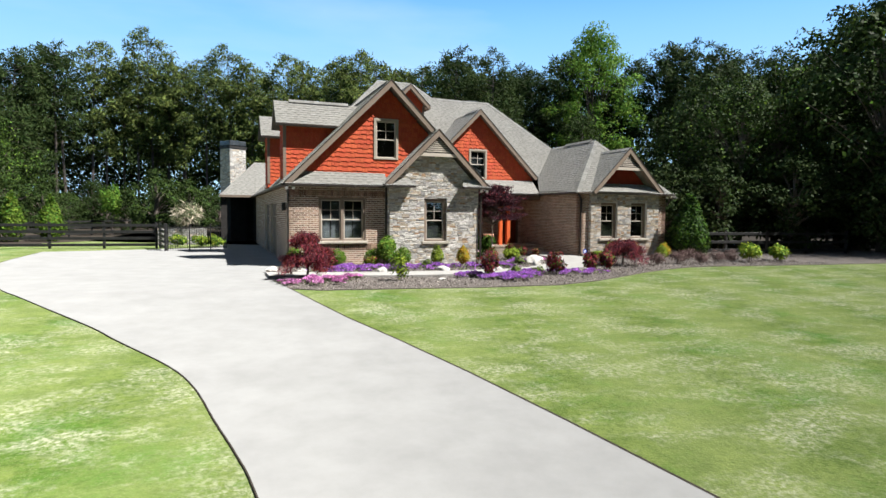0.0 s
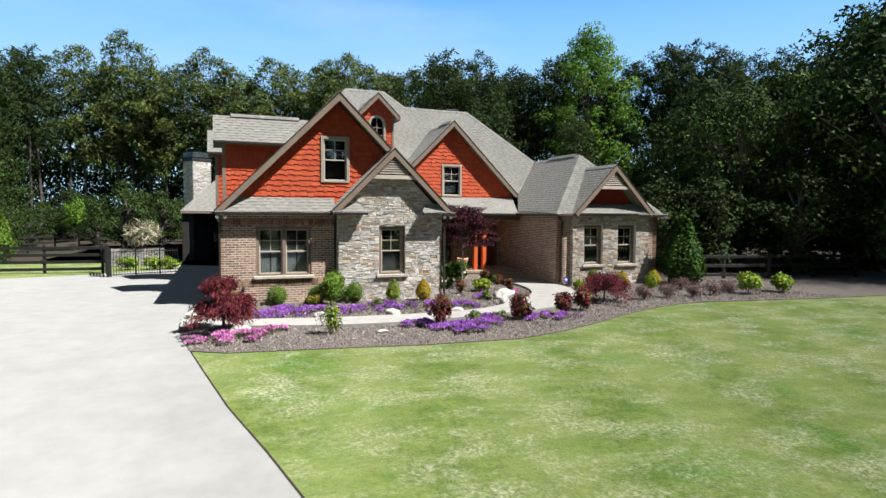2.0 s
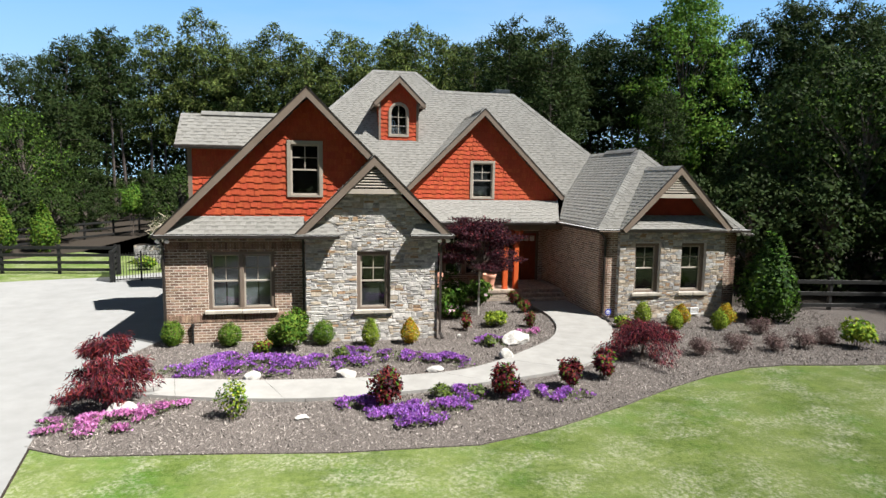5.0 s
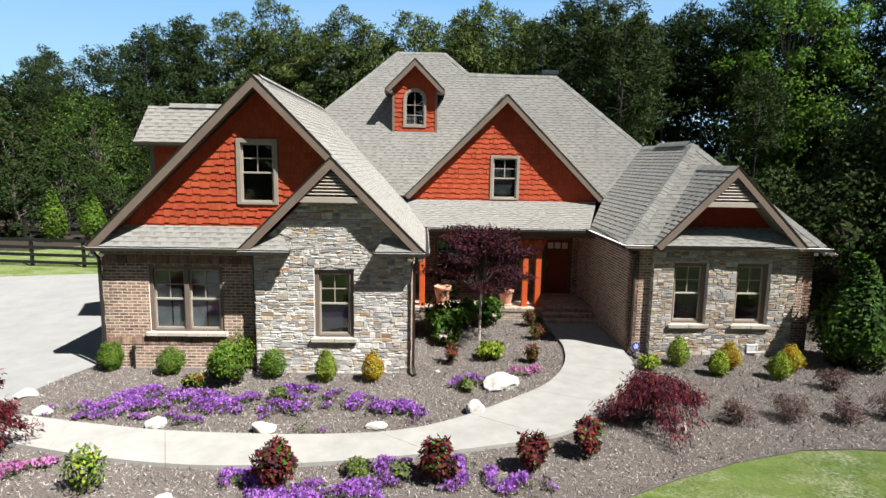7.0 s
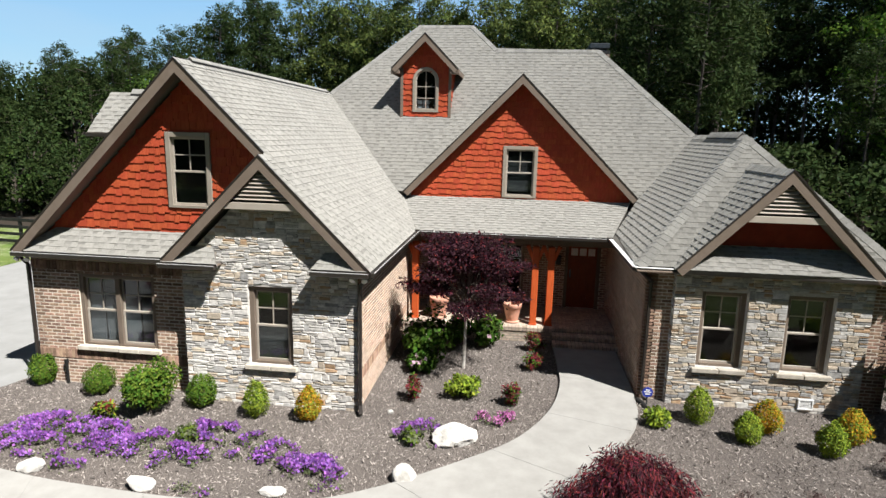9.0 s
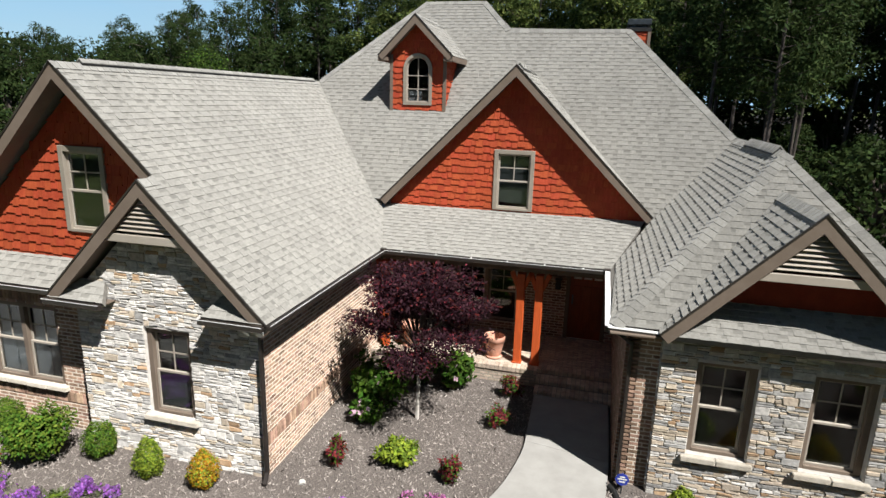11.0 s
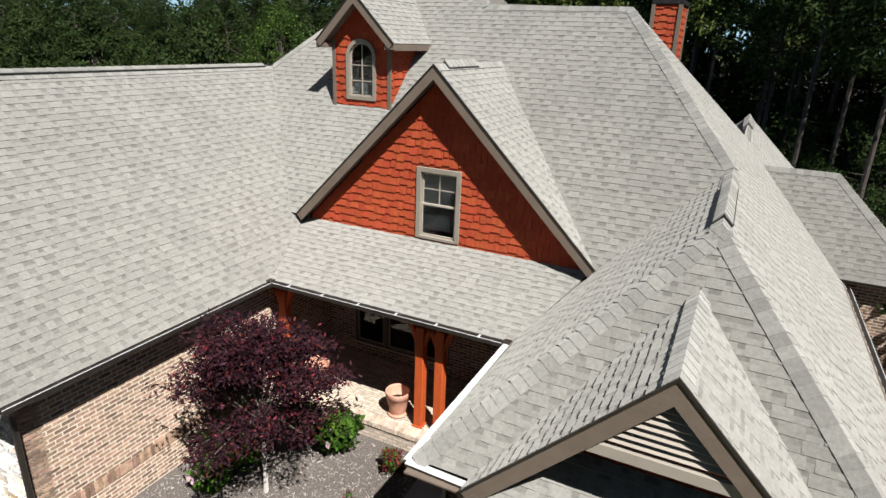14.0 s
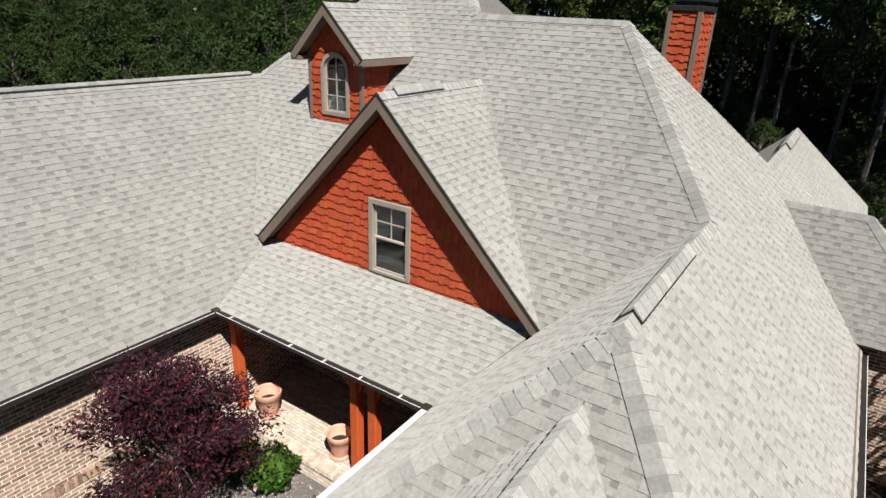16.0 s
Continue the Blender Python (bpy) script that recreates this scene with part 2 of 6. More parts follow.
def glass_material():
    m = bpy.data.materials.new("window_glass")
    m.use_nodes = True
    n, l = m.node_tree.nodes, m.node_tree.links
    b = n["Principled BSDF"]
    b.inputs["Base Color"].default_value = (0.5, 0.55, 0.55, 1)
    b.inputs["Roughness"].default_value = 0.03
    b.inputs["Transmission Weight"].default_value = 1.0
    b.inputs["IOR"].default_value = 1.65
    return m


M["glass"] = glass_material()


def lawn_material():
    """Mown grass: mottled, with faint mower stripes and dry patches."""
    m = material("lawn", (0.062, 0.098, 0.019), (0.13, 0.172, 0.041), 2.2, 0.9, 0.8, 26, spec=0.08, depth=0.02)
    n, l = m.node_tree.nodes, m.node_tree.links
    b = n["Principled BSDF"]
    base = b.inputs["Base Color"].links[0].from_socket
    geo = n.new("ShaderNodeNewGeometry")

    def noisy(scale, low, high, stretch=(1, 1, 1), turn=0.0):
        mp = n.new("ShaderNodeMapping")
        mp.inputs["Scale"].default_value = stretch
        mp.inputs["Rotation"].default_value = (0, 0, turn)
        l.new(geo.outputs["Position"], mp.inputs["Vector"])
        t = n.new("ShaderNodeTexNoise")
        t.inputs["Scale"].default_value, t.inputs["Detail"].default_value, t.inputs["Roughness"].default_value = scale, 8.0, 0.7
        l.new(mp.outputs[0], t.inputs["Vector"])
        r = n.new("ShaderNodeMapRange")
        r.inputs["From Min"].default_value, r.inputs["From Max"].default_value = low, high
        l.new(t.outputs["Fac"], r.inputs["Value"])
        return r.outputs[0]

    def blend(fac, a, colour):
        x = n.new("ShaderNodeMix")
        x.data_type = 'RGBA'
        l.new(fac, x.inputs["Factor"])
        l.new(a, x.inputs["A"])
        x.inputs["B"].default_value = (*colour, 1)
        return x.outputs["Result"]

    def scaled(fac, k):
        x = n.new("ShaderNodeMath")
        x.operation = 'MULTIPLY'
        x.inputs[1].default_value = k
        l.new(fac, x.inputs[0])
        return x.outputs[0]

    def product(p, q):
        x = n.new("ShaderNodeMath")
        x.operation = 'MULTIPLY'
        l.new(p, x.inputs[0])
        l.new(q, x.inputs[1])
        return x.outputs[0]

    c = blend(scaled(noisy(0.45, 0.52, 0.66), 0.85), base, (0.04, 0.118, 0.009))
    c = blend(scaled(noisy(0.9, 0.5, 0.66, (0.12, 1.1, 1), 0.45), 0.45), c, (0.185, 0.22, 0.075))
    c = blend(scaled(product(noisy(0.9, 0.45, 0.62, (1, 1.4, 1), 0.6), noisy(16.0, 0.42, 0.60)), 0.85), c, (0.36, 0.36, 0.265))
    c = blend(scaled(noisy(11.0, 0.47, 0.62), 0.55), c, (0.036, 0.068, 0.010))
    c = blend(scaled(noisy(38.0, 0.52, 0.66), 0.5), c, (0.20, 0.225, 0.10))
    # mower stripes
    sp = n.new("ShaderNodeMapping")
    sp.inputs["Rotation"].default_value = (0, 0, 0.35)
    l.new(geo.outputs["Position"], sp.inputs["Vector"])
    wv = n.new("ShaderNodeTexWave")
    wv.inputs["Scale"].default_value, wv.inputs["Distortion"].default_value, wv.inputs["Detail"].default_value = 0.11, 0.8, 2.0
    l.new(sp.outputs[0], wv.inputs["Vector"])
    c = blend(scaled(wv.outputs["Fac"], 0.30), c, (0.20, 0.235, 0.085))
    l.new(c, b.inputs["Base Color"])
    return m


M["lawn"] = lawn_material()


def mulch_material():
    m = material("mulch", (0.04, 0.032, 0.028), (0.225, 0.195, 0.173), 34, 0.95, 1.0, 40, big=0.12, stretch=(1, 1.6, 1), depth=0.03)
    return m


M["mulch"] = mulch_material()

# ================= building helpers =================
UP = Vector((0, 0, 1))


def mesh_of(name, verts, faces, mat):
    me = bpy.data.meshes.new(name)
    me.from_pydata([tuple(v) for v in verts], [], faces)
    for mm in (mat if isinstance(mat, (list, tuple)) else [mat]):
        me.materials.append(mm)
    me.update()
    return me


def thing(name, at, label, category, group="", kind="", turn=0.0):
    """The Empty at the base of a thing, which parents its parts."""
    ob = new(name)
    ob.matrix_world = pose(*at, 0, 0, turn)
    return tagged(ob, label, category, group, kind)


def part(name, bm, mat, parent, label="", smooth=False, kind=""):
    """Links a bmesh, or a ready mesh, as one mesh object under a thing or a part."""
    if isinstance(bm, bpy.types.Mesh):
        me = bm
    else:
        me = bpy.data.meshes.new(name)
        bm.to_mesh(me)
        bm.free()
        me.materials.append(mat)
    if smooth:
        me.polygons.foreach_set("use_smooth", [True] * len(me.polygons))
    ob = new(name, me)
    ob.parent = parent
    return tagged(ob, label, kind=kind)


def box_into(bm, lo, hi, bevel=0.0, m=None):
    lo, hi = Vector(lo), Vector(hi)
    r = bmesh.ops.create_cube(bm, size=1.0, matrix=Matrix.Translation((lo + hi) / 2) @ Matrix.Diagonal((*(hi - lo), 1)))
    if bevel:
        es = list({e for v in r["verts"] for e in v.link_edges})
        r2 = bmesh.ops.bevel(bm, geom=es, offset=bevel, segments=1, affect='EDGES', profile=0.5)
        vs = r2["verts"]
    else:
        vs = r["verts"]
    if m is not None:
        bmesh.ops.transform(bm, matrix=m, verts=vs)
    return vs


def box(lo, hi, bevel=0.0):
    bm = bmesh.new()
    box_into(bm, lo, hi, bevel)
    return bm


def beam(a, b, w, h, up=UP, bevel=0.0):
    """A bar from a to b, w across and h along up."""
    bm = bmesh.new()
    beam_into(bm, a, b, w, h, up, bevel)
    return bm


def beam_into(bm, a, b, w, h, up=UP, bevel=0.0):
    a, b = Vector(a), Vector(b)
    d = (b - a)
    x = d.normalized()
    y = up.cross(x)
    if y.length < 1e-4:
        y = Vector((0, 1, 0))
    y.normalize()
    z = x.cross(y)
    m = Matrix((x, y, z)).transposed().to_4x4()
    m.translation = (a + b) / 2
    box_into(bm, (-d.length / 2, -w / 2, -h / 2), (d.length / 2, w / 2, h / 2), bevel, m)


def tube_into(bm, points, radii, sides=8):
    """A tapered tube along points."""
    rings = []
    for i, p in enumerate(points):
        p = Vector(p)
        d = (Vector(points[min(i + 1, len(points) - 1)]) - Vector(points[max(i - 1, 0)])).normalized()
        x = d.orthogonal().normalized()
        y = d.cross(x)
        rings.append([bm.verts.new(p + radii[i] * (math.cos(k * math.tau / sides) * x + math.sin(k * math.tau / sides) * y)) for k in range(sides)])
    for r0, r1 in zip(rings, rings[1:]):
        best = min(range(sides), key=lambda s: (r0[0].co - r1[s].co).length)
        for k in range(sides):
            bm.faces.new((r0[k], r0[(k + 1) % sides], r1[(k + 1 + best) % sides], r1[(k + best) % sides]))
    bm.faces.new(rings[-1])
    bm.faces.new(rings[0][::-1])


def slab(loops, o, u, v, n, depth, top=0.0):
    """A flat panel with holes: loops in (u, v), its face at top along n, depth thick."""
    from mathutils.geometry import tessellate_polygon
    flat, starts = [], []
    for loop in loops:
        starts.append(len(flat))
        flat += loop
    tris = tessellate_polygon([[Vector((a, b, 0)) for a, b in loop] for loop in loops])
    bm = bmesh.new()
    front = [bm.verts.new(o + u * a + v * b + n * top) for a, b in flat]
    back = [bm.verts.new(o + u * a + v * b + n * (top - depth)) for a, b in flat]
    for t in tris:
        for vs in ([front[i] for i in t], [back[i] for i in t][::-1]):
            try:
                bm.faces.new(vs)
            except ValueError:
                pass
    for s, loop in zip(starts, loops):
        k = len(loop)
        for i in range(k):
            bm.faces.new((front[s + i], front[s + (i + 1) % k], back[s + (i + 1) % k], back[s + i]))
    bmesh.ops.recalc_face_normals(bm, faces=bm.faces)
    return bm


def spans(loops, h):
    """Stretches inside the loops along the line v = h."""
    xs = []
    for loop in loops:
        for i in range(len(loop)):
            (a, b), (c, d) = loop[i], loop[(i + 1) % len(loop)]
            if (b <= h) != (d <= h):
                xs.append(a + (h - b) * (c - a) / (d - b))
    xs.sort()
    return list(zip(xs[::2], xs[1::2]))


def clip_rows(loops, h0, h1):
    """Pairs of spans at the foot and the head of a row."""
    a, b, m = spans(loops, h0 + 1e-4), spans(loops, h1 - 1e-4), spans(loops, (h0 + h1) / 2)
    if len(a) == len(b) == len(m):
        return list(zip(a, b))
    return [(s, s) for s in m]


class Pieces:
    """Collects small pieces on planes; the nearest become objects of their own, the rest one joined part."""

    def __init__(self, name, mats, most=300):
        self.name, self.mats, self.most, self.count = name, mats, most, 0
        self.shared = {}

    def begin(self):
        self.v, self.f, self.mi = [], [], []

    def add(self, o, u, v, n, quad, heights, chamfer=0.0, mi=0, single=None):
        """quad: four (u, v) from lower left, anticlockwise; heights: of those corners above the plane."""
        if single is not None and self.count < self.most:
            (a, b), (c, d) = quad[0], quad[2]
            key = (round((c - a) / 0.04), round((d - b) / 0.02), mi)
            if key not in self.shared:
                w, h = (c - a) / 2, (d - b) / 2
                vs, fs = self.solid([(-w, -h), (w, -h), (w, h), (-w, h)], heights, chamfer)
                self.shared[key] = mesh_of(self.name, vs, fs, self.mats[mi])
            ob = new(self.name, self.shared[key])
            ob.parent = single
            m = Matrix((u, v, n)).transposed().to_4x4()
            m.translation = o + u * ((a + c) / 2) + v * ((b + d) / 2)
            ob.matrix_world = m
            self.count += 1
            return
        s = len(self.v)
        vs, fs = self.solid(quad, heights, chamfer)
        self.v += [o + u * a + v * b + n * c for a, b, c in vs]
        self.f += [tuple(i + s for i in f) for f in fs]
        self.mi += [mi] * len(fs)

    @staticmethod
    def solid(q, heights, chamfer):
        cx, cy = sum(p[0] for p in q) / 4, sum(p[1] for p in q) / 4
        low = [(a, b, 0.0) for a, b in q]
        if chamfer:
            top = []
            for (a, b), h in zip(q, heights):
                dx, dy = cx - a, cy - b
                top.append((a + math.copysign(min(chamfer, abs(dx) * 0.5), dx), b + math.copysign(min(chamfer, abs(dy) * 0.5), dy), h))
        else:
            top = [(a, b, h) for (a, b), h in zip(q, heights)]
        return low + top, [(4, 5, 6, 7), (0, 1, 5, 4), (1, 2, 6, 5), (2, 3, 7, 6), (3, 0, 4, 7)]

    def finish(self, parent, label=""):
        if not self.f:
            return None
        me = mesh_of(self.name, self.v, self.f, self.mats)
        if len(self.mats) > 1:
            me.polygons.foreach_set("material_index", self.mi)
        return part(self.name, me, None, parent, label, kind="stuff")


rng = random.Random(7)
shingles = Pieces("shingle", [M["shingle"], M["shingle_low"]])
bricks = Pieces("brick", [M["brick"]])
stones = Pieces("stone", [M["stone"], M["stone_tan"], M["stone_grey"], M["stone_rust"]])
shakes = Pieces("shake", [M["shake"]])


def plane_axes(points):
    n = Vector((0, 0, 0))
    for i, p in enumerate(points):
        n += p.cross(points[(i + 1) % len(points)])
    n.normalize()
    if n.z < 0:
        n = -n
    u = UP.cross(n).normalized()
    return u, n.cross(u), n


def roof_slope(parent, points, shingled=True, near=None, name="roof_slope", thick=0.10, exposure=0.145, label=""):
    """A roof plane: a deck with thickness and courses of shingles that step up it."""
    pts = [Vector(p) for p in points]
    u, v, n = plane_axes(pts)
    o = min(pts, key=lambda p: p.z)
    loop = [((p - o).dot(u), (p - o).dot(v)) for p in pts]
    deck = part(name, slab([loop], o, u, v, n, thick), M["deck"], parent, label)
    if not shingled:
        return deck
    shingles.begin()
    top = max(b for a, b in loop)
    k = 0
    while k * exposure < top - 0.02:
        h0, h1 = k * exposure, min((k + 1) * exposure, top)
        for (a0, b0), (a1, b1) in clip_rows([loop], h0, h1):
            lo, hi = min(a0, a1), max(b0, b1)
            x = lo - rng.uniform(0, 0.3)
            thick_tab = False
            while x < hi:
                thick_tab = not thick_tab if rng.random() < 0.93 else thick_tab
                w = rng.choice((0.13, 0.16, 0.20, 0.25)) if thick_tab else rng.choice((0.08, 0.11, 0.14, 0.17))
                q = [(max(a0, min(b0, x)), h0), (max(a0, min(b0, x + w)), h0), (max(a1, min(b1, x + w)), h1), (max(a1, min(b1, x)), h1)]
                if q[1][0] - q[0][0] > 0.01 or q[2][0] - q[3][0] > 0.01:
                    t = rng.uniform(0.012, 0.015) if thick_tab else rng.uniform(0.005, 0.007)
                    whole = abs((q[1][0] - q[0][0]) - w) < 1e-3 and abs((q[2][0] - q[3][0]) - w) < 1e-3 and h1 - h0 > exposure - 0.01
                    c = o + u * (x + w / 2) + v * h0
                    one = deck if whole and near and near(c) else None
                    if thick_tab:
                        shingles.add(o, u, v, n, q, (t, t, 0.002, 0.002), single=one)
                    else:
                        f = rng.uniform(0.45, 0.62)
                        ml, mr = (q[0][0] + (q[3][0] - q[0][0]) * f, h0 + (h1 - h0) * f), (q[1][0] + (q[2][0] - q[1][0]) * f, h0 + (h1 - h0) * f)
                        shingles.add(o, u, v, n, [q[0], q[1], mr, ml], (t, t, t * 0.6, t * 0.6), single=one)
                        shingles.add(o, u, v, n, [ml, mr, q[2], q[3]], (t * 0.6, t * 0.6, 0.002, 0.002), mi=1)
                x += w
        k += 1
    shingles.finish(deck)
    return deck


def brick_face(o, u, v, n, loops, parent, near=None, z_shift=0.0):
    """Bricks in running bond over a wall face, joints recessed."""
    bricks.begin()
    bl, bh, j = 0.200, 0.055, 0.019
    v0 = min(b for a, b in loops[0])
    v1 = max(b for a, b in loops[0])
    k = 0
    h = v0
    while h < v1 - 0.02:
        h1 = min(h + bh, v1)
        for (a, b), (a2, b2) in clip_rows(loops, h, h1):
            a, b = max(a, a2), min(b, b2)
            x = math.floor(a / (bl + j)) * (bl + j) - (bl / 2 if k % 2 else 0)
            while x < b:
                p, q = max(x, a), min(x + bl, b)
                if q - p > 0.03:
                    t = rng.uniform(0.002, 0.005)
                    whole = q - p > bl - 1e-3 and h1 - h > bh - 1e-3
                    c = o + u * p + v * h
                    bricks.add(o, u, v, n, [(p, h), (q, h), (q, h1), (p, h1)], (t,) * 4, 0.003, single=parent if whole and near and near(c) else None)
                x += bl + j
        h += bh + j
        k += 1
    bricks.finish(parent)


def soldier(o, u, v, n, a, b, h0, h1, parent, proud=0.03, pitch=0.075):
    """A course of bricks on end, standing a little proud."""
    bricks.begin()
    x = a
    while x < b - 0.02:
        t = proud + rng.uniform(-0.002, 0.002)
        bricks.add(o, u, v, n, [(x, h0), (min(x + pitch - 0.011, b), h0), (min(x + pitch - 0.011, b), h1), (x, h1)], (t,) * 4, 0.003)
        x += pitch
    bricks.finish(parent)


def stone_face(o, u, v, n, loops, parent, near=None, mix=(0.58, 0.20, 0.19, 0.03)):
    """Ledge stones of uneven height and length, each with its own depth."""
    stones.begin()
    v0 = min(b for a, b in loops[0])
    v1 = max(b for a, b in loops[0])
    h = v0
    while h < v1 - 0.01:
        rh = rng.uniform(0.065, 0.15)
        h1 = min(h + rh, v1)
        for (a, b), (a2, b2) in clip_rows(loops, h, h1):
            x = min(a, a2)
            end = max(b, b2)
            while x < end - 0.005:
                w = rng.uniform(0.10, 0.32)
                if end - x - w < 0.12:
                    w = end - x
                cuts = [h, h1]
                r = rng.random()
                k = 1 if h1 - h < 0.08 or r < 0.18 else 2 if r < 0.8 else 3
                step = [rng.uniform(0.6, 1.5) for _ in range(k)]
                cuts = [h + (h1 - h) * sum(step[:i]) / sum(step) for i in range(k + 1)]
                for c0, c1 in zip(cuts, cuts[1:]):
                    parts = [(x, x + w)]
                    if len(cuts) > 2 and w > 0.24 and rng.random() < 0.5:
                        m = x + w * rng.uniform(0.35, 0.65)
                        parts = [(x, m), (m, x + w)]
                    for p, q in parts:
                        f0, f1 = (c0 - h) / (h1 - h), (c1 - h) / (h1 - h)
                        l0, l1 = a + (a2 - a) * f0, a + (a2 - a) * f1
                        r0, r1 = b + (b2 - b) * f0, b + (b2 - b) * f1
                        g = 0.002
                        quad = [(max(l0, min(r0, p + g)), c0 + g), (max(l0, min(r0, q - g)), c0 + g), (max(l1, min(r1, q - g)), c1 - g), (max(l1, min(r1, p + g)), c1 - g)]
                        if max(quad[1][0] - quad[0][0], quad[2][0] - quad[3][0]) < 0.02:
                            continue
                        whole = abs(quad[1][0] - quad[0][0] - (quad[2][0] - quad[3][0])) < 1e-3
                        t = rng.uniform(0.009, 0.022)
                        mi = rng.choices((0, 1, 2, 3), mix)[0]
                        jit = [t + rng.uniform(-0.008, 0.008) for _ in range(4)]
                        k = 0.014
                        if whole and l0 + 0.02 < quad[0][0] and quad[1][0] < r0 - 0.02:
                            quad = [(e + rng.uniform(-k, k) * 1.4, f + rng.uniform(-k, k)) for e, f in quad]
                        cpos = o + u * p + v * c0
                        stones.add(o, u, v, n, quad, jit, 0.010, mi, single=parent if whole and near and near(cpos) else None)
                x += w
        h = h1
    stones.finish(parent)


def shake_face(o, u, v, n, loops, parent, near=None):
    """Staggered-butt wooden shakes."""
    shakes.begin()
    v0 = min(b for a, b in loops[0])
    v1 = max(b for a, b in loops[0])
    ex = 0.17
    k = 0
    while v0 + k * ex < v1 - 0.01:
        h0, h1 = v0 + k * ex, min(v0 + (k + 1) * ex, v1)
        for (a0, b0), (a1, b1) in clip_rows(loops, h0, h1):
            x = min(a0, a1) - rng.uniform(0, 0.15)
            high = False
            while x < max(b0, b1):
                w = rng.choice((0.11, 0.14, 0.18, 0.22))
                g = 0.003
                high = not high if rng.random() < 0.85 else high
                drop = rng.uniform(0.026, 0.038) if high else 0.0
                q = [(max(a0, min(b0, x + g)), h0 + drop), (max(a0, min(b0, x + w - g)), h0 + drop), (max(a1, min(b1, x + w - g)), h1), (max(a1, min(b1, x + g)), h1)]
                if max(q[1][0] - q[0][0], q[2][0] - q[3][0]) > 0.015:
                    t = rng.uniform(0.022, 0.030)
                    whole = abs(q[1][0] - q[0][0] - w + 2 * g) < 1e-3 and abs(q[2][0] - q[3][0] - w + 2 * g) < 1e-3
                    shakes.add(o, u, v, n, q, (t, t, 0.004, 0.004), single=parent if whole and near and near(o + u * x + v * h0) else None)
                x += w
        k += 1
    shakes.finish(parent)


def rect(a, b, c, d):
    return [(a, b), (c, b), (c, d), (a, d)]


# ================= ground, drive, walk, beds =================


def ground_z(x, y):
    z = -0.05
    if y < -5:
        z += 0.048 * (y + 5)
    return max(z, -1.6)


def sheet(name, loop, lift, mat, label, category, step=1.0, skirt=0.12, kind="structure"):
    """A flat area that follows the ground, with a small edge of its own."""
    bm = bmesh.new()
    f = bm.faces.new([bm.verts.new((x, y, 0)) for x, y in loop])
    bmesh.ops.triangulate(bm, faces=[f])
    xs, ys = [p[0] for p in loop], [p[1] for p in loop]
    for lo, hi, no, ax in ((min(ys), max(ys), (0, 1, 0), 1), (min(xs), max(xs), (1, 0, 0), 0)):
        s = step if ax else step * 2
        q = math.ceil(lo / s) * s
        while q < hi:
            co = [0, 0, 0]
            co[ax] = q
            bmesh.ops.bisect_plane(bm, geom=bm.verts[:] + bm.edges[:] + bm.faces[:], plane_co=co, plane_no=no)
            q += s
    edge = [e for e in bm.edges if e.is_boundary]
    r = bmesh.ops.extrude_edge_only(bm, edges=edge)
    low = {v for v in r["geom"] if isinstance(v, bmesh.types.BMVert)}
    for v in bm.verts:
        v.co.z = ground_z(v.co.x, v.co.y) + lift - (skirt if v in low else 0)
    bmesh.ops.recalc_face_normals(bm, faces=bm.faces)
    if sum(f.normal.z for f in bm.faces) < 0:
        bmesh.ops.reverse_faces(bm, faces=bm.faces)
    me = bpy.data.meshes.new(name)
    bm.to_mesh(me)
    bm.free()
    me.materials.append(mat)
    return tagged(new(name, me), label, category, kind=kind)


def ground():
    xs = [-1500, -600, -250, -120, -70] + list(range(-50, 51, 2)) + [70, 120, 250, 600, 1500]
    ys = [-1500, -600, -250, -120, -70] + list(range(-50, 61, 1)) + [80, 120, 250, 600, 1500]
    verts = [(x, y, ground_z(x, y) + 0.006 * noise.noise(Vector((x * 0.2, y * 0.2, 0)))) for y in ys for x in xs]
    w = len(xs)
    faces = [(j * w + i, j * w + i + 1, (j + 1) * w + i + 1, (j + 1) * w + i) for j in range(len(ys) - 1) for i in range(w - 1)]
    me = mesh_of("ground", verts, faces, M["lawn"])
    tagged(new("ground", me), "mown green lawn with dry yellowish patches", "ground", kind="structure")


ground()

DRIVE_RIGHT = [(-4.6, -26), (-4.95, -20.5), (-5.29, -17.0), (-5.61, -15.1), (-5.99, -13.1), (-6.48, -10.95), (-6.95, -9.1), (-7.31, -7.3), (-7.66, -5.5), (-7.86, -4.4),
               (-7.98, -3.2), (-8.0, -1.66), (-7.7, -0.27), (-7.27, 1.06), (-6.9, 1.6)]
DRIVE_LEFT = [(-8.5, -26), (-8.8, -19), (-9.12, -15.8), (-9.26, -14.9), (-9.47, -13.9), (-9.71, -12.7), (-10.09, -11.6), (-11.0, -9.85), (-11.6, -8.65), (-13.07, -6.1), (-14.35, -3.7),
              (-15.9, 0.5), (-16.8, 5.2), (-16.9, 11.2)]
def smooth_line(line, k):
    """A smooth curve through the points, in k steps for each."""
    pts, out = [Vector(p) for p in line], []
    for i in range(len(pts) - 1):
        p0, p1, p2, p3 = pts[max(i - 1, 0)], pts[i], pts[i + 1], pts[min(i + 2, len(pts) - 1)]
        for s in range(k):
            t = s / k
            out.append(tuple(0.5 * ((2 * p1) + (p2 - p0) * t + (2 * p0 - 5 * p1 + 4 * p2 - p3) * t * t + (3 * p1 - p0 - 3 * p2 + p3) * t ** 3)))
    return out + [line[-1]]


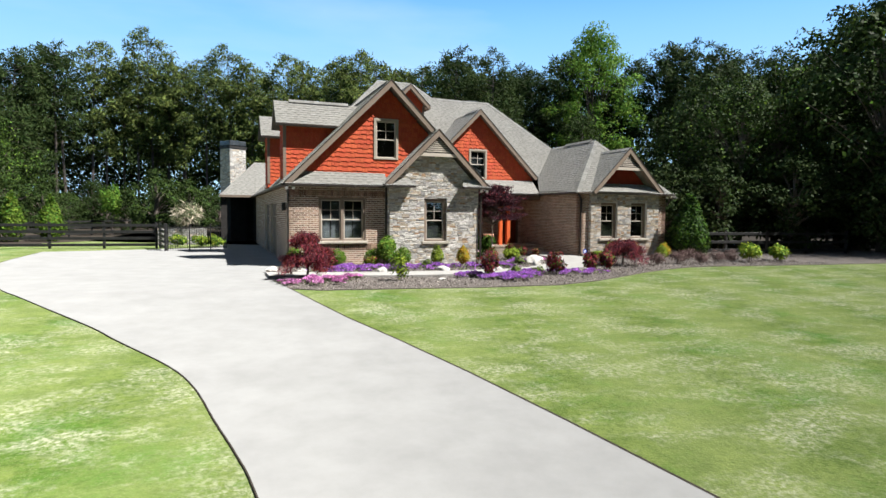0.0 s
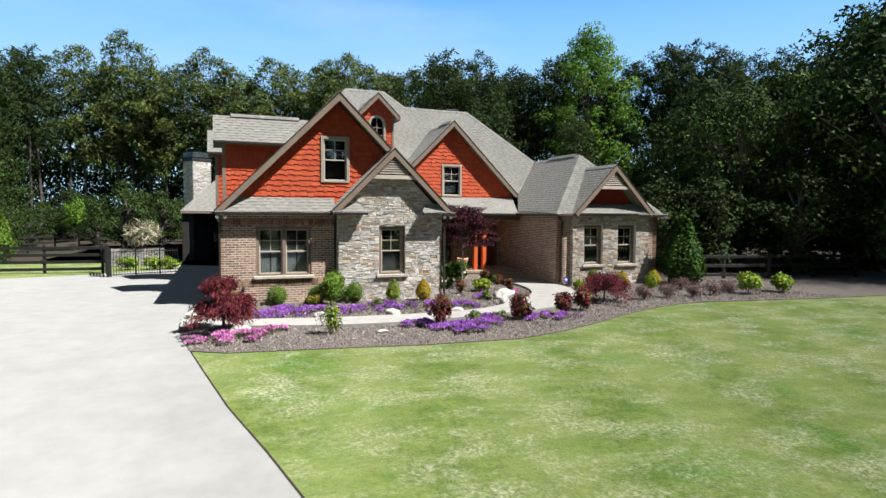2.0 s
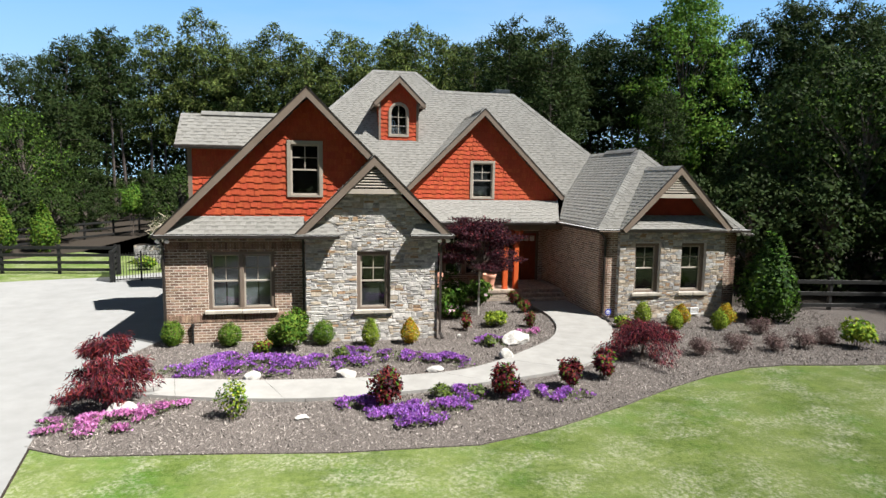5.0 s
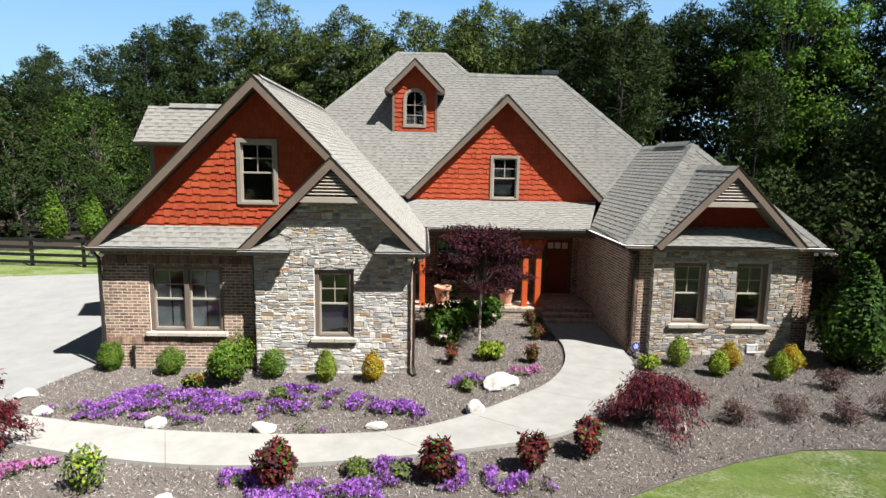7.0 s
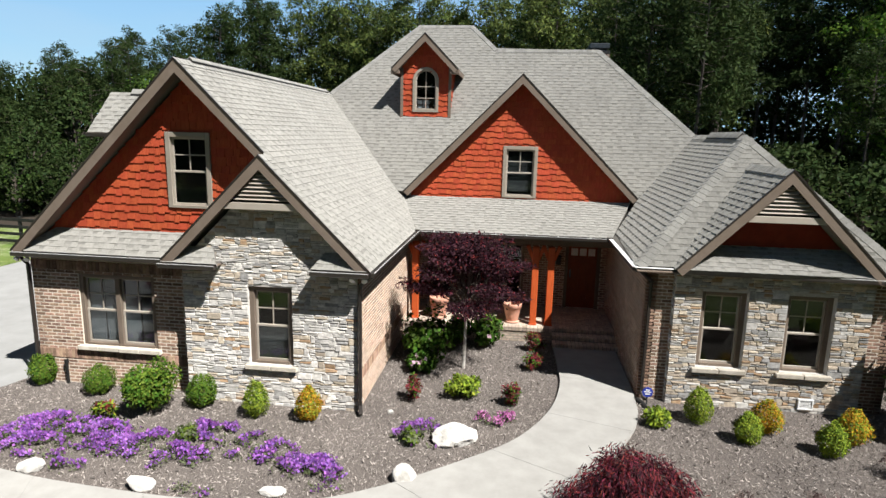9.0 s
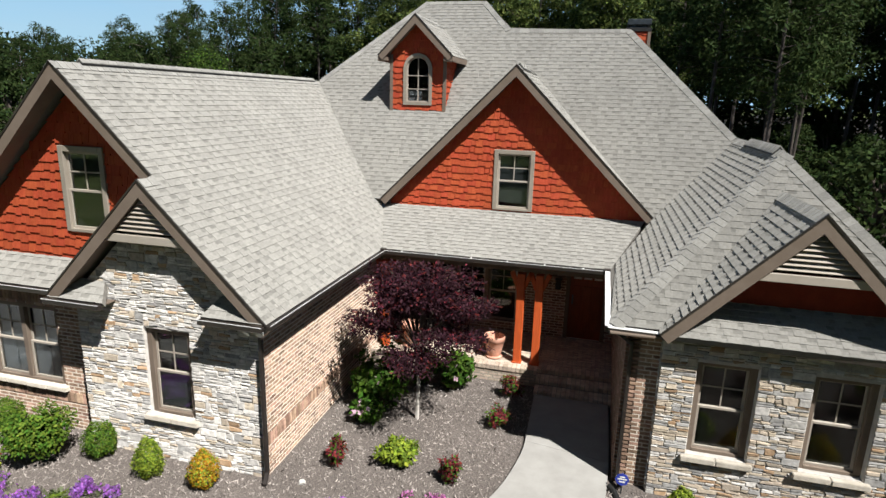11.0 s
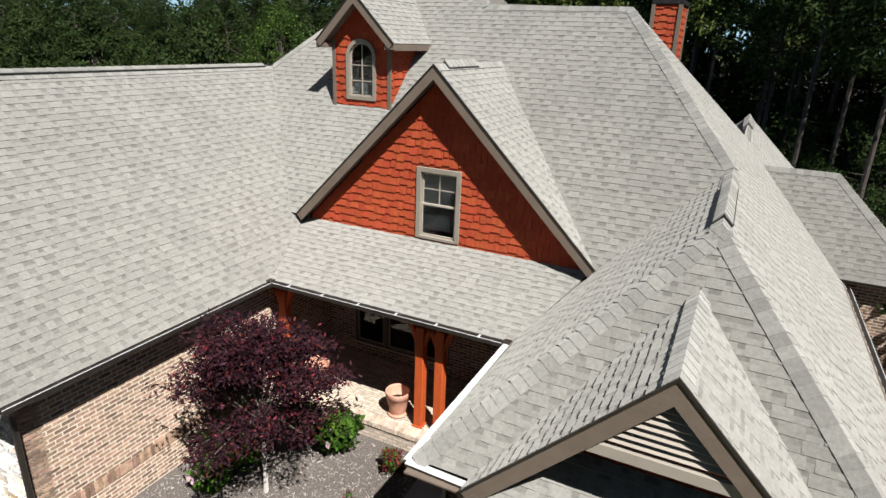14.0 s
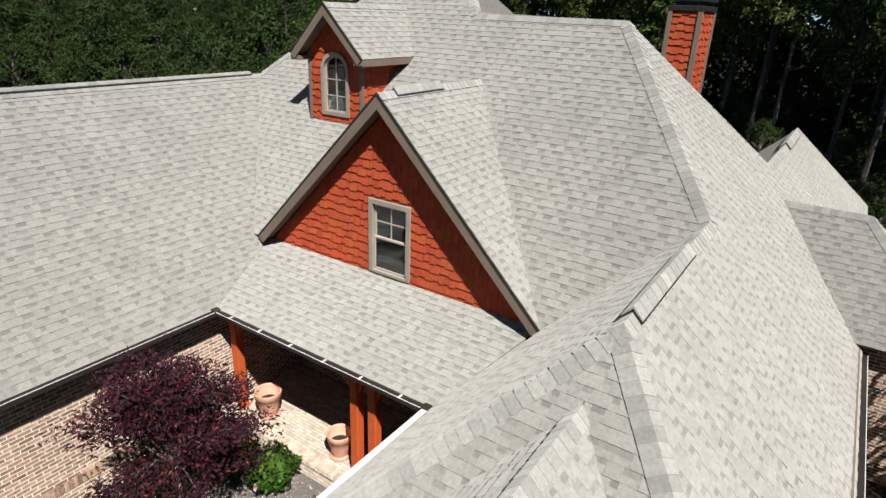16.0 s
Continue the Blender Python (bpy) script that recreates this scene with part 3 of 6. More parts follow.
DRIVE_LEFT = smooth_line(DRIVE_LEFT, 4)
sheet("driveway", DRIVE_RIGHT + [(-6.9, 18.8), (-9.2, 18.8), (-9.2, 14.2), (-12.2, 12.4)] + DRIVE_LEFT[::-1], 0.012, M["concrete"],
      "pale sun-bleached concrete driveway with faint stains", "driveway")
BED = [(-7.86, -4.4), (-7.67, -5.48), (-6.94, -5.85), (-5.09, -6.04), (-2.68, -6.34), (-0.26, -6.42), (1.28, -6.0), (3.17, -5.2), (4.6, -4.45), (5.86, -3.9), (7.3, -3.45), (8.4, -3.4),
       (9.7, -3.6), (13.2, -4.0), (18, -4.3), (30, -4.6), (30, 3.2), (10.8, 3.2), (5.9, 5.5), (0.0, 7.0), (-6.9, 1.6), (-7.27, 1.06), (-7.7, -0.27), (-8.0, -1.66), (-7.98, -3.2)]
sheet("mulch_bed", BED, 0.022, M["mulch"], "planting bed of grey-brown shredded bark mulch", "mulch bed")
# leaf litter in a colour darkened for the shade of the trees
sheet("forest_floor", [(11.5, 3.2), (30, 3.2), (90, -6), (400, -20), (400, 500), (-400, 500), (-400, 20), (-60, 19), (-32, 18.2), (-20, 18.0), (-17, 22), (-16, 38), (-8, 42), (11.5, 24)], 0.012, M["soil"], "leaf litter under the trees, their shade put into its dark colour", "forest floor", step=12.0)


def edging(line, wide, lift=0.016):
    """A narrow strip of bare soil that follows the drive's edge; a negative width lies on the other side."""
    pts = [Vector((x, y)) for x, y in line]
    verts, faces = [], []
    for i, p in enumerate(pts):
        d = (pts[min(i + 1, len(pts) - 1)] - pts[max(i - 1, 0)]).normalized()
        q = p + Vector((d.y, -d.x)) * wide
        verts += [(p.x, p.y, ground_z(p.x, p.y) + lift), (q.x, q.y, ground_z(q.x, q.y) + lift), (q.x, q.y, ground_z(q.x, q.y) - 0.05)]
    for i in range(len(pts) - 1):
        a, b = 3 * i, 3 * (i + 1)
        faces += [(a, a + 1, b + 1, b), (a + 1, a + 2, b + 2, b + 1)] if wide > 0 else [(a, b, b + 1, a + 1), (a + 1, b + 1, b + 2, a + 2)]
    tagged(new("edging", mesh_of("edging", verts, faces, M["soil"])), "narrow dark trench of soil along the drive", "edging", kind="structure")


edging(DRIVE_RIGHT[:10], 0.032)
edging(DRIVE_LEFT, -0.016)

WALK_UP = [(-8.0, -2.0), (-6.41, -2.43), (-4.44, -2.84), (-2.76, -2.99), (-1.43, -3.02), (0.0, -2.86), (1.07, -2.37), (2.31, -1.41), (3.35, -0.4), (4.02, 0.87), (4.32, 2.2), (4.33, 3.25), (4.3, 4.62)]
WALK_LO = [(-7.98, -3.1), (-6.83, -3.33), (-5.12, -3.81), (-3.61, -4.09), (-2.41, -4.14), (-0.88, -3.99), (0.53, -3.74), (1.52, -3.5), (2.58, -3.18), (3.42, -2.72), (4.19, -1.96), (4.83, -1.08), (5.66, 0.5), (5.88, 1.9), (5.9, 4.62)]


def resample(line, k):
    pts = [Vector(p) for p in line]
    # a smooth curve through the points
    fine = []
    for i in range(len(pts) - 1):
        p0, p1, p2, p3 = pts[max(i - 1, 0)], pts[i], pts[i + 1], pts[min(i + 2, len(pts) - 1)]
        for s in range(8):
            t = s / 8
            fine.append(0.5 * ((2 * p1) + (p2 - p0) * t + (2 * p0 - 5 * p1 + 4 * p2 - p3) * t * t + (3 * p1 - p0 - 3 * p2 + p3) * t ** 3))
    fine.append(pts[-1])
    d = [0]
    for a, b in zip(fine, fine[1:]):
        d.append(d[-1] + (b - a).length)
    out, j = [], 0
    for i in range(k):
        s = d[-1] * i / (k - 1)
        while j < len(d) - 2 and d[j + 1] < s:
            j += 1
        f = (s - d[j]) / max(d[j + 1] - d[j], 1e-9)
        out.append(fine[j].lerp(fine[j + 1], f))
    return out


def garden_walk():
    root = thing("garden_walk", (0, 0, 0), "curving pale concrete garden walk with cross joints", "path", kind="structure")
    k, per = 9, 9
    a, b = resample(WALK_UP, k * per + 1), resample(WALK_LO, k * per + 1)
    for i in range(k):
        bm = bmesh.new()
        rows = []
        for j in range(per + 1):
            p, q = a[i * per + j], b[i * per + j]
            if j == 0 and i:
                p, q = p + (a[i * per + 1] - p).normalized() * 0.007, q + (b[i * per + 1] - q).normalized() * 0.007
            rows.append([bm.verts.new((*p, 0.045)), bm.verts.new((*q, 0.045)), bm.verts.new((*q, -0.09)), bm.verts.new((*p, -0.09))])
        for r, s in zip(rows, rows[1:]):
            for c in range(4):
                bm.faces.new((r[c], r[(c + 1) % 4], s[(c + 1) % 4], s[c]))
        bm.faces.new(rows[0])
        bm.faces.new(rows[-1][::-1])
        bmesh.ops.recalc_face_normals(bm, faces=bm.faces)
        part("panel", bm, M["walk"], root)


garden_walk()

# ================= the house =================
house = thing("house", (0, 0, 0), "one-and-a-half-storey house with orange-red shakes, brick and stone walls, grey shingle roofs", "house")
X, Y = Vector((1, 0, 0)), Vector((0, 1, 0))
EAVE = 2.93


def ubox(bm, o, u, v, n, lo, hi, bevel=0.0):
    m = Matrix((u, v, n)).transposed().to_4x4()
    m.translation = o
    box_into(bm, lo, hi, bevel, m)


def wall(name, p0, p1, z0, z1, holes=(), clad="brick", thick=0.22, loop=None, near=None, label="", mix=(0.58, 0.20, 0.19, 0.03)):
    """A wall from p0 to p1 (outside to the right hand of its way reversed), with openings through it and its cladding."""
    o = Vector((p0[0], p0[1], 0))
    u = (Vector((p1[0], p1[1], 0)) - o)
    length = u.length
    u.normalize()
    n = u.cross(UP)
    outer = loop or rect(0, z0, length, z1)
    loops = [outer] + [rect(*h) for h in holes]
    body = part(name, slab(loops, o, u, UP, n, thick), M["mortar" if clad == "brick" else "stone_joint" if clad == "stone" else "red_shaded" if clad == "plain" else "red_board"], house, label)
    if clad == "brick":
        brick_face(o, u, UP, n, loops, body, near)
    elif clad == "stone":
        stone_face(o, u, UP, n, loops, body, near, mix)
    elif clad == "shake":
        shake_face(o, u, UP, n, loops, body, near)
    return body, o, u, n


def window(o, u, n, a0, b0, a1, b1, sashes=1, casing=0.10, set_back=0.06, sill=None, blind=None, grille=True, name="window", inside=0.5, small=1.0, frame_mat="trim"):
    """A double-hung window: casing, two sashes, grille bars above, panes, sill. It fills its opening."""
    root = new(name)
    root.parent = house
    root["label"] = "double-hung window with taupe casing and dark panes"
    f = -set_back
    bm = bmesh.new()
    c = casing
    for lo, hi in (((a0, b0, f - 0.1), (a0 + c, b1, f + 0.03)), ((a1 - c, b0, f - 0.1), (a1, b1, f + 0.03)), ((a0 + c, b1 - c, f - 0.1), (a1 - c, b1, f + 0.03)), ((a0 + c, b0, f - 0.1), (a1 - c, b0 + c * 0.6, f + 0.04))):
        ubox(bm, o, u, UP, n, lo, hi, 0.006)
    if sashes == 2:
        mid = (a0 + a1) / 2
        ubox(bm, o, u, UP, n, (mid - c * 0.6, b0 + c * 0.6, f - 0.1), (mid + c * 0.6, b1 - c, f + 0.03), 0.006)
    part("window_frame", bm, M[frame_mat], root)
    lo_b, hi_b = b0 + c * 0.6, b1 - c
    half = (lo_b + hi_b) / 2
    if sashes == 2:
        mid = (a0 + a1) / 2
        bays = [(a0 + c, mid - c * 0.6), (mid + c * 0.6, a1 - c)]
    else:
        bays = [(a0 + c, a1 - c)]
    s = 0.042 * small
    for p, q in bays:
        for lower in (0, 1):
            z0, z1 = (lo_b, half + s / 2) if lower else (half - s / 2, hi_b)
            d = f - (0.02 if lower else 0.05)
            bm = bmesh.new()
            for lo, hi in (((p, z0, d - 0.03), (p + s, z1, d)), ((q - s, z0, d - 0.03), (q, z1, d)), ((p + s, z0, d - 0.03), (q - s, z0 + s, d)), ((p + s, z1 - s, d - 0.03), (q - s, z1, d))):
                ubox(bm, o, u, UP, n, lo, hi, 0.004)
            part("sash", bm, M["trim_light"], root)
            bm = bmesh.new()
            ubox(bm, o, u, UP, n, (p + s, z0 + s, d - 0.02), (q - s, z1 - s, d - 0.014))
            pane = part("pane", bm, M["glass"], root)
            pane.visible_shadow = False
            if not lower and grille:
                bm = bmesh.new()
                g = 0.011
                mu, mz = (p + q) / 2, (z0 + z1) / 2
                ubox(bm, o, u, UP, n, (mu - g, z0 + s, d - 0.012), (mu + g, z1 - s, d - 0.001))
                ubox(bm, o, u, UP, n, (p + s, mz - g, d - 0.012), (mu - g, mz + g, d - 0.001))
                ubox(bm, o, u, UP, n, (mu + g, mz - g, d - 0.012), (q - s, mz + g, d - 0.001))
                part("grille", bm, M["trim_light"], root)
        if blind:
            bm = bmesh.new()
            top, low, mat, gap = blind
            z = hi_b - 0.02
            z_top, z_low = lo_b + (hi_b - lo_b) * top, lo_b + (hi_b - lo_b) * low
            if gap:
                z = z_top
                while z > z_low:
                    ubox(bm, o, u, UP, n, (p + 0.01, z - 0.032, f - 0.125), (q - 0.01, z, f - 0.12))
                    z -= 0.04
            else:
                ubox(bm, o, u, UP, n, (p, z_low, f - 0.13), (p + (q - p) * 0.47, z_top, f - 0.115))
                ubox(bm, o, u, UP, n, (q - (q - p) * 0.47, z_low, f - 0.13), (q, z_top, f - 0.115))
            part("blind" if gap else "curtain", bm, M[mat], root)
    # near-black panel added behind the sashes, in place of an unlit room
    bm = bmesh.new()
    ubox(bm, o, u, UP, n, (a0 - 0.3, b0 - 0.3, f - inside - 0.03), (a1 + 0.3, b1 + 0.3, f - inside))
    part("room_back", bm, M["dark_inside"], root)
    if sill:
        bm = bmesh.new()
        w = a1 - a0
        k = max(2, round(w / 0.45))
        over = 0.09
        for i in range(k):
            x0, x1 = a0 - over + (w + 2 * over) * i / k, a0 - over + (w + 2 * over) * (i + 1) / k
            ubox(bm, o, u, UP, n, (x0 + 0.004, b0 - 0.10, -0.06), (x1 - 0.004, b0 - 0.004, 0.10 + rng.uniform(-0.008, 0.008)), 0.012)
        part("window_sill", bm, M["sill"], root, "pale cut-stone sill")
    return root


def near_court(c):
    return 2.2 < c.y < 4.6 and c.z > 1.25


def near_stone(c):
    return c.z > 1.0


def near_gable(c):
    return 4.2 < c.z < 6.5


# brick front under the left gable, with the double window
body, o, u, n = wall("wall_front", (-7.0, 0.6), (-3.4, 0.6), -0.3, 2.95, [(1.05, 0.87, 2.77, 2.45)], "brick")
# drawn grey curtain stands in for the panes' insect screens and grey reflections
window(o, u, n, 1.05, 0.87, 2.77, 2.45, sashes=2, casing=0.09, sill=True, blind=(0.99, 0.01, "curtain", False))
soldier(o, u, UP, n, 0.0, 3.6, 0.545, 0.745, body, 0.016, 0.075)
soldier(o, u, UP, n, 0.0, 3.6, 2.50, 2.70, body, 0.022, 0.075)
# stone bay with its gable
loop = [(0, -0.3), (3.6, -0.3), (3.6, 2.9), (1.82, 4.72), (0, 2.9)]
body, o, u, n = wall("stone_bay", (-3.4, 0.3), (0.2, 0.3), -0.3, 2.9, [(1.36, 0.84, 2.27, 2.46)], "stone", loop=loop, near=near_stone, thick=0.28)
window(o, u, n, 1.36, 0.84, 2.27, 2.46, sill=True, set_back=0.09, blind=(0.45, 0.02, "blind", True))
wall("wall_bay_side", (-3.4, 0.58), (-3.4, 0.3), -0.3, 2.9, clad="stone", thick=0.2)
# courtyard side of the left wing
body, o, u, n = wall("wall_courtyard", (0.2, 0.3), (0.2, 7.4), -0.3, 2.95, [], "brick", near=near_court)
soldier(o, u, UP, n, 0.02, 5.0, 0.545, 0.745, body, 0.016, 0.075)
# left side wall with garage doors
body, o, u, n = wall("wall_side", (-7.0, 18.5), (-7.0, 0.6), -0.3, 2.95, [(7.2, -0.05, 9.9, 2.3), (10.6, -0.05, 13.3, 2.3)], "brick")
for a in (7.2, 10.6):
    door = new("garage_door")
    door.parent = house
    door["label"] = "dark taupe panelled garage door in shade"
    for i in range(4):
        for j in range(4):
            bm = bmesh.new()
            ubox(bm, o, u, UP, n, (a + 0.675 * j + 0.012, -0.05 + 0.585 * i, -0.16), (a + 0.675 * (j + 1) - 0.012, -0.05 + 0.585 * (i + 1) - 0.015, -0.11), 0.01)
            part("panel", bm, M["trim"], door)
# red gable over the brick front
loop = [(0, 3.3), (7.0, 3.3), (3.55, 6.7)]
body, o, u, n = wall("gable_front", (-6.85, 0.8), (0.2, 0.8), 3.3, 6.7, [(2.97, 3.9, 3.92, 5.42)], "shake", loop=[(0.15, 3.25), (6.8, 3.25), (3.52, 6.52)], thick=0.15)
window(o, u, n, 2.97, 3.9, 3.92, 5.42, casing=0.10, set_back=-0.02, frame_mat="casing")
# red gable over the porch
body, o, u, n = wall("gable_porch", (0.0, 7.1), (6.4, 7.1), 3.6, 7.0, [(2.72, 3.7, 3.72, 5.2)], "shake", loop=[(0.0, 3.55), (6.4, 3.55), (6.4, 3.75), (3.2, 6.95), (0.0, 3.75)], thick=0.15, near=near_gable)
window(o, u, n, 2.72, 3.7, 3.72, 5.2, casing=0.10, set_back=-0.02, blind=(0.98, 0.1, "blind", True), frame_mat="casing")
# right wing: brick return, stone front with two windows
wall("wall_wing_side", (5.95, 7.4), (5.95, 1.98), -0.3, 2.95, [], "brick")
wall("wall_wing_front", (5.95, 1.98), (6.55, 1.98), -0.3, 2.95, [], "brick")
wall("wall_wing_end", (10.28, 1.98), (10.85, 1.98), -0.3, 2.95, [], "brick")
wall("wall_wing_right", (10.85, 1.98), (10.85, 16.8), -0.3, 2.95, [], "brick")
body, o, u, n = wall("stone_wing", (6.5, 1.84), (10.32, 1.84), -0.3, 2.95, [(0.55, 0.82, 1.46, 2.46), (2.22, 0.82, 3.13, 2.46)], "stone", thick=0.3, mix=(0.22, 0.40, 0.26, 0.12))
window(o, u, n, 0.55, 0.82, 1.46, 2.46, sill=True, set_back=0.15)
window(o, u, n, 2.22, 0.82, 3.13, 2.46, sill=True, set_back=0.15)
wall("stone_wing_return", (6.5, 2.1), (6.5, 1.84), -0.3, 2.95, clad="stone", thick=0.1)
# red panel in the wing's gable, the recess's shade put into a darker red
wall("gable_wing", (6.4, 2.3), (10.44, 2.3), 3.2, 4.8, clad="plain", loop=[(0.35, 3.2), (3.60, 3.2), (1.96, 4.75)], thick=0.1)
# porch back wall with windows and the front door
body, o, u, n = wall("wall_porch", (0.2, 7.4), (5.95, 7.4), -0.3, 3.4, [(0.7, 0.6, 3.28, 2.3), (4.5, 0.36, 5.55, 2.4)], "brick")
for k in range(3):
    window(o, u, n, 0.7 + 0.86 * k, 0.6, 1.56 + 0.86 * k, 2.3, casing=0.06, blind=None)
part("rear_wall", box((-7.0, 18.3, -0.3), (10.85, 18.5, 2.95)), M["mortar"], house)

# roof planes
DB = (8.45, 8.59, 5.62)
DH = (8.45, 4.4, 5.62)


def near_roof(c):
    return c.x > 8.3 and c.y < 6.0


roofs = {}
roofs["A_left"] = roof_slope(house, [(-7.18, 0.35, EAVE), (-3.33, 0.35, 6.78), (-3.33, 9.75, 6.78), (-0.70, 12.38, 9.41), (-7.18, 18.86, EAVE)])
roofs["A_right"] = roof_slope(house, [(-1.58, 0.0, 5.03), (0.52, 0.0, EAVE), (0.52, 5.07, EAVE), (-0.22, 7.1, 3.67), (-0.36, 6.78, 3.81), (-3.33, 9.75, 6.78), (-3.33, 0.35, 6.78), (-1.58, 0.35, 5.03)])
roofs["B_left"] = roof_slope(house, [(-3.65, 0.0, 2.96), (-1.58, 0.0, 5.03), (-1.58, 0.8, 5.03), (-3.65, 0.8, 2.96)])
roofs["front"] = roof_slope(house, [(-3.33, 9.75, 6.78), (-0.36, 6.78, 3.81), (-0.17, 6.78, 3.81), (3.2, 10.15, 7.18), (6.57, 6.78, 3.81), DB, (5.78, 11.42, 8.45), (2.26, 11.42, 8.45), (1.3, 12.38, 9.41), (-0.70, 12.38, 9.41)])
roofs["porch"] = roof_slope(house, [(0.52, 5.07, 2.94), (5.68, 5.07, 2.94), (6.43, 7.12, 3.67), (-0.22, 7.12, 3.67)])
roofs["C_left"] = roof_slope(house, [(-0.17, 6.78, 3.81), (3.2, 6.78, 7.18), (3.2, 10.15, 7.18)])
roofs["C_right"] = roof_slope(house, [(6.57, 6.78, 3.81), (3.2, 10.15, 7.18), (3.2, 6.78, 7.18)])
roofs["right"] = roof_slope(house, [(5.78, 11.42, 8.45), DB, DH, (11.12, 1.60, 2.79), (11.12, 23.5, 2.79), (8.61, 21.0, 5.45), (8.61, 14.42, 5.45)], near=near_roof)
roofs["D_left"] = roof_slope(house, [(5.68, 1.75, 2.95), DH, DB, (6.57, 6.78, 3.81), (5.68, 5.07, 2.95)])
roofs["D_front"] = roof_slope(house, [(5.68, 1.75, 2.95), (6.4, 1.75, 2.95), (8.36, 3.75, 4.97), (10.34, 1.75, 2.95), (10.97, 1.75, 2.95), DH])
roofs["D_gl"] = roof_slope(house, [(6.4, 1.55, 2.95), (8.36, 1.55, 4.97), (8.36, 3.75, 4.97), (6.4, 1.75, 2.95)])
roofs["D_gr"] = roof_slope(house, [(10.34, 1.55, 2.95), (10.34, 1.75, 2.95), (8.36, 3.75, 4.97), (8.36, 1.55, 4.97)])
roofs["A_pent"] = roof_slope(house, [(-7.1, 0.33, 2.93), (-3.45, 0.33, 2.93), (-3.45, 0.82, 3.40), (-6.45, 0.82, 3.40)])
roofs["D_pent"] = roof_slope(house, [(6.45, 1.52, 2.95), (10.3, 1.52, 2.95), (9.82, 2.32, 3.36), (6.95, 2.32, 3.36)])
roofs["B_pent_l"] = roof_slope(house, [(-3.64, -0.04, 2.94), (-2.5, -0.04, 2.94), (-2.72, 0.3, 3.22), (-3.3, 0.3, 3.22)])
roofs["B_pent_r"] = roof_slope(house, [(-0.62, -0.04, 2.94), (0.51, -0.04, 2.94), (0.2, 0.3, 3.22), (-0.42, 0.3, 3.22)])
roofs["back"] = roof_slope(house, [(-7.18, 18.86, EAVE), (-0.70, 12.38, 9.41), (1.3, 12.38, 9.41), (7.78, 18.86, EAVE)], False)
roofs["peak_right"] = roof_slope(house, [(1.3, 12.38, 9.41), (2.26, 11.42, 8.45), (7.76, 16.92, 2.95), (7.78, 18.86, 2.93)], False)
roofs["low_back"] = roof_slope(house, [(2.26, 11.42, 8.45), (5.78, 11.42, 8.45), (8.61, 14.42, 5.45), (6.2, 16.92, 2.95), (7.76, 16.92, 2.95)], False)
# the wing and gable behind on the right
roofs["r_front"] = roof_slope(house, [(9.1, 13.5, 4.92), (10.75, 13.5, 4.92), (12.7, 11.53, 2.95), (10.97, 11.53, 2.95)])
roofs["r_end"] = roof_slope(house, [(10.75, 13.5, 4.92), (12.7, 15.47, 2.95), (12.7, 11.53, 2.95)])
roofs["r_back"] = roof_slope(house, [(9.1, 13.5, 4.92), (10.97, 15.47, 2.95), (12.7, 15.47, 2.95), (10.75, 13.5, 4.92)], False)
roofs["rear_l"] = roof_slope(house, [(8.61, 14.42, 5.45), (8.61, 21.0, 5.45), (6.2, 23.4, 2.95), (6.2, 16.92, 2.95)], False)
roofs["rear_end"] = roof_slope(house, [(8.61, 21.0, 5.45), (10.97, 23.4, 2.95), (6.2, 23.4, 2.95)], False)
wall("wall_rear_wing", (10.85, 16.8), (10.85, 23.2), -0.3, 2.95, clad="brick")
wall("wall_right_wing", (12.45, 11.8), (12.45, 15.2), -0.3, 2.95, clad="brick")
wall("wall_right_wing", (10.85, 11.8), (12.45, 11.8), -0.3, 2.95, clad="brick")


def side_dormer(y0, x_left):
    """A gabled dormer that faces the drive, its ridge running into the left slope."""
    front, ridge, top = y0, y0 + 1.0, 6.35
    roof_slope(house, [(x_left, front, 5.35), (-4.75, front, 5.35), (-3.78, ridge, top), (x_left, ridge, top)])
    roof_slope(house, [(x_left, ridge + 1.0, 5.35), (x_left, ridge, top), (-3.78, ridge, top), (-4.75, ridge + 1.0, 5.35)])
    w = 0.32
    wall("dormer_front", (x_left + w, front + w), (-4.6, front + w), 3.0, 5.5, clad="shake", thick=0.1)
    wall("dormer_end", (x_left + w, front + 2.0 - w), (x_left + w, front + w), 3.0, 5.5, clad="shake", loop=[(0, 3.0), (1.36, 3.0), (1.36, 5.55), (0.68, 6.2), (0, 5.55)], thick=0.1)
    part("fascia", beam((x_left, front, 5.29), (-4.8, front, 5.29), 0.03, 0.11), M["trim"], house)
    part("gutter", beam((x_left, front - 0.06, 5.30), (-4.85, front - 0.06, 5.30), 0.09, 0.08, bevel=0.012), M["gutter"], house)
    part("corner_board", box((x_left + w - 0.03, front + w - 0.03, 3.2), (x_left + w + 0.09, front + w + 0.05, 5.4)), M["trim"], house)


side_dormer(2.88, -7.2)
side_dormer(7.2, -7.45)


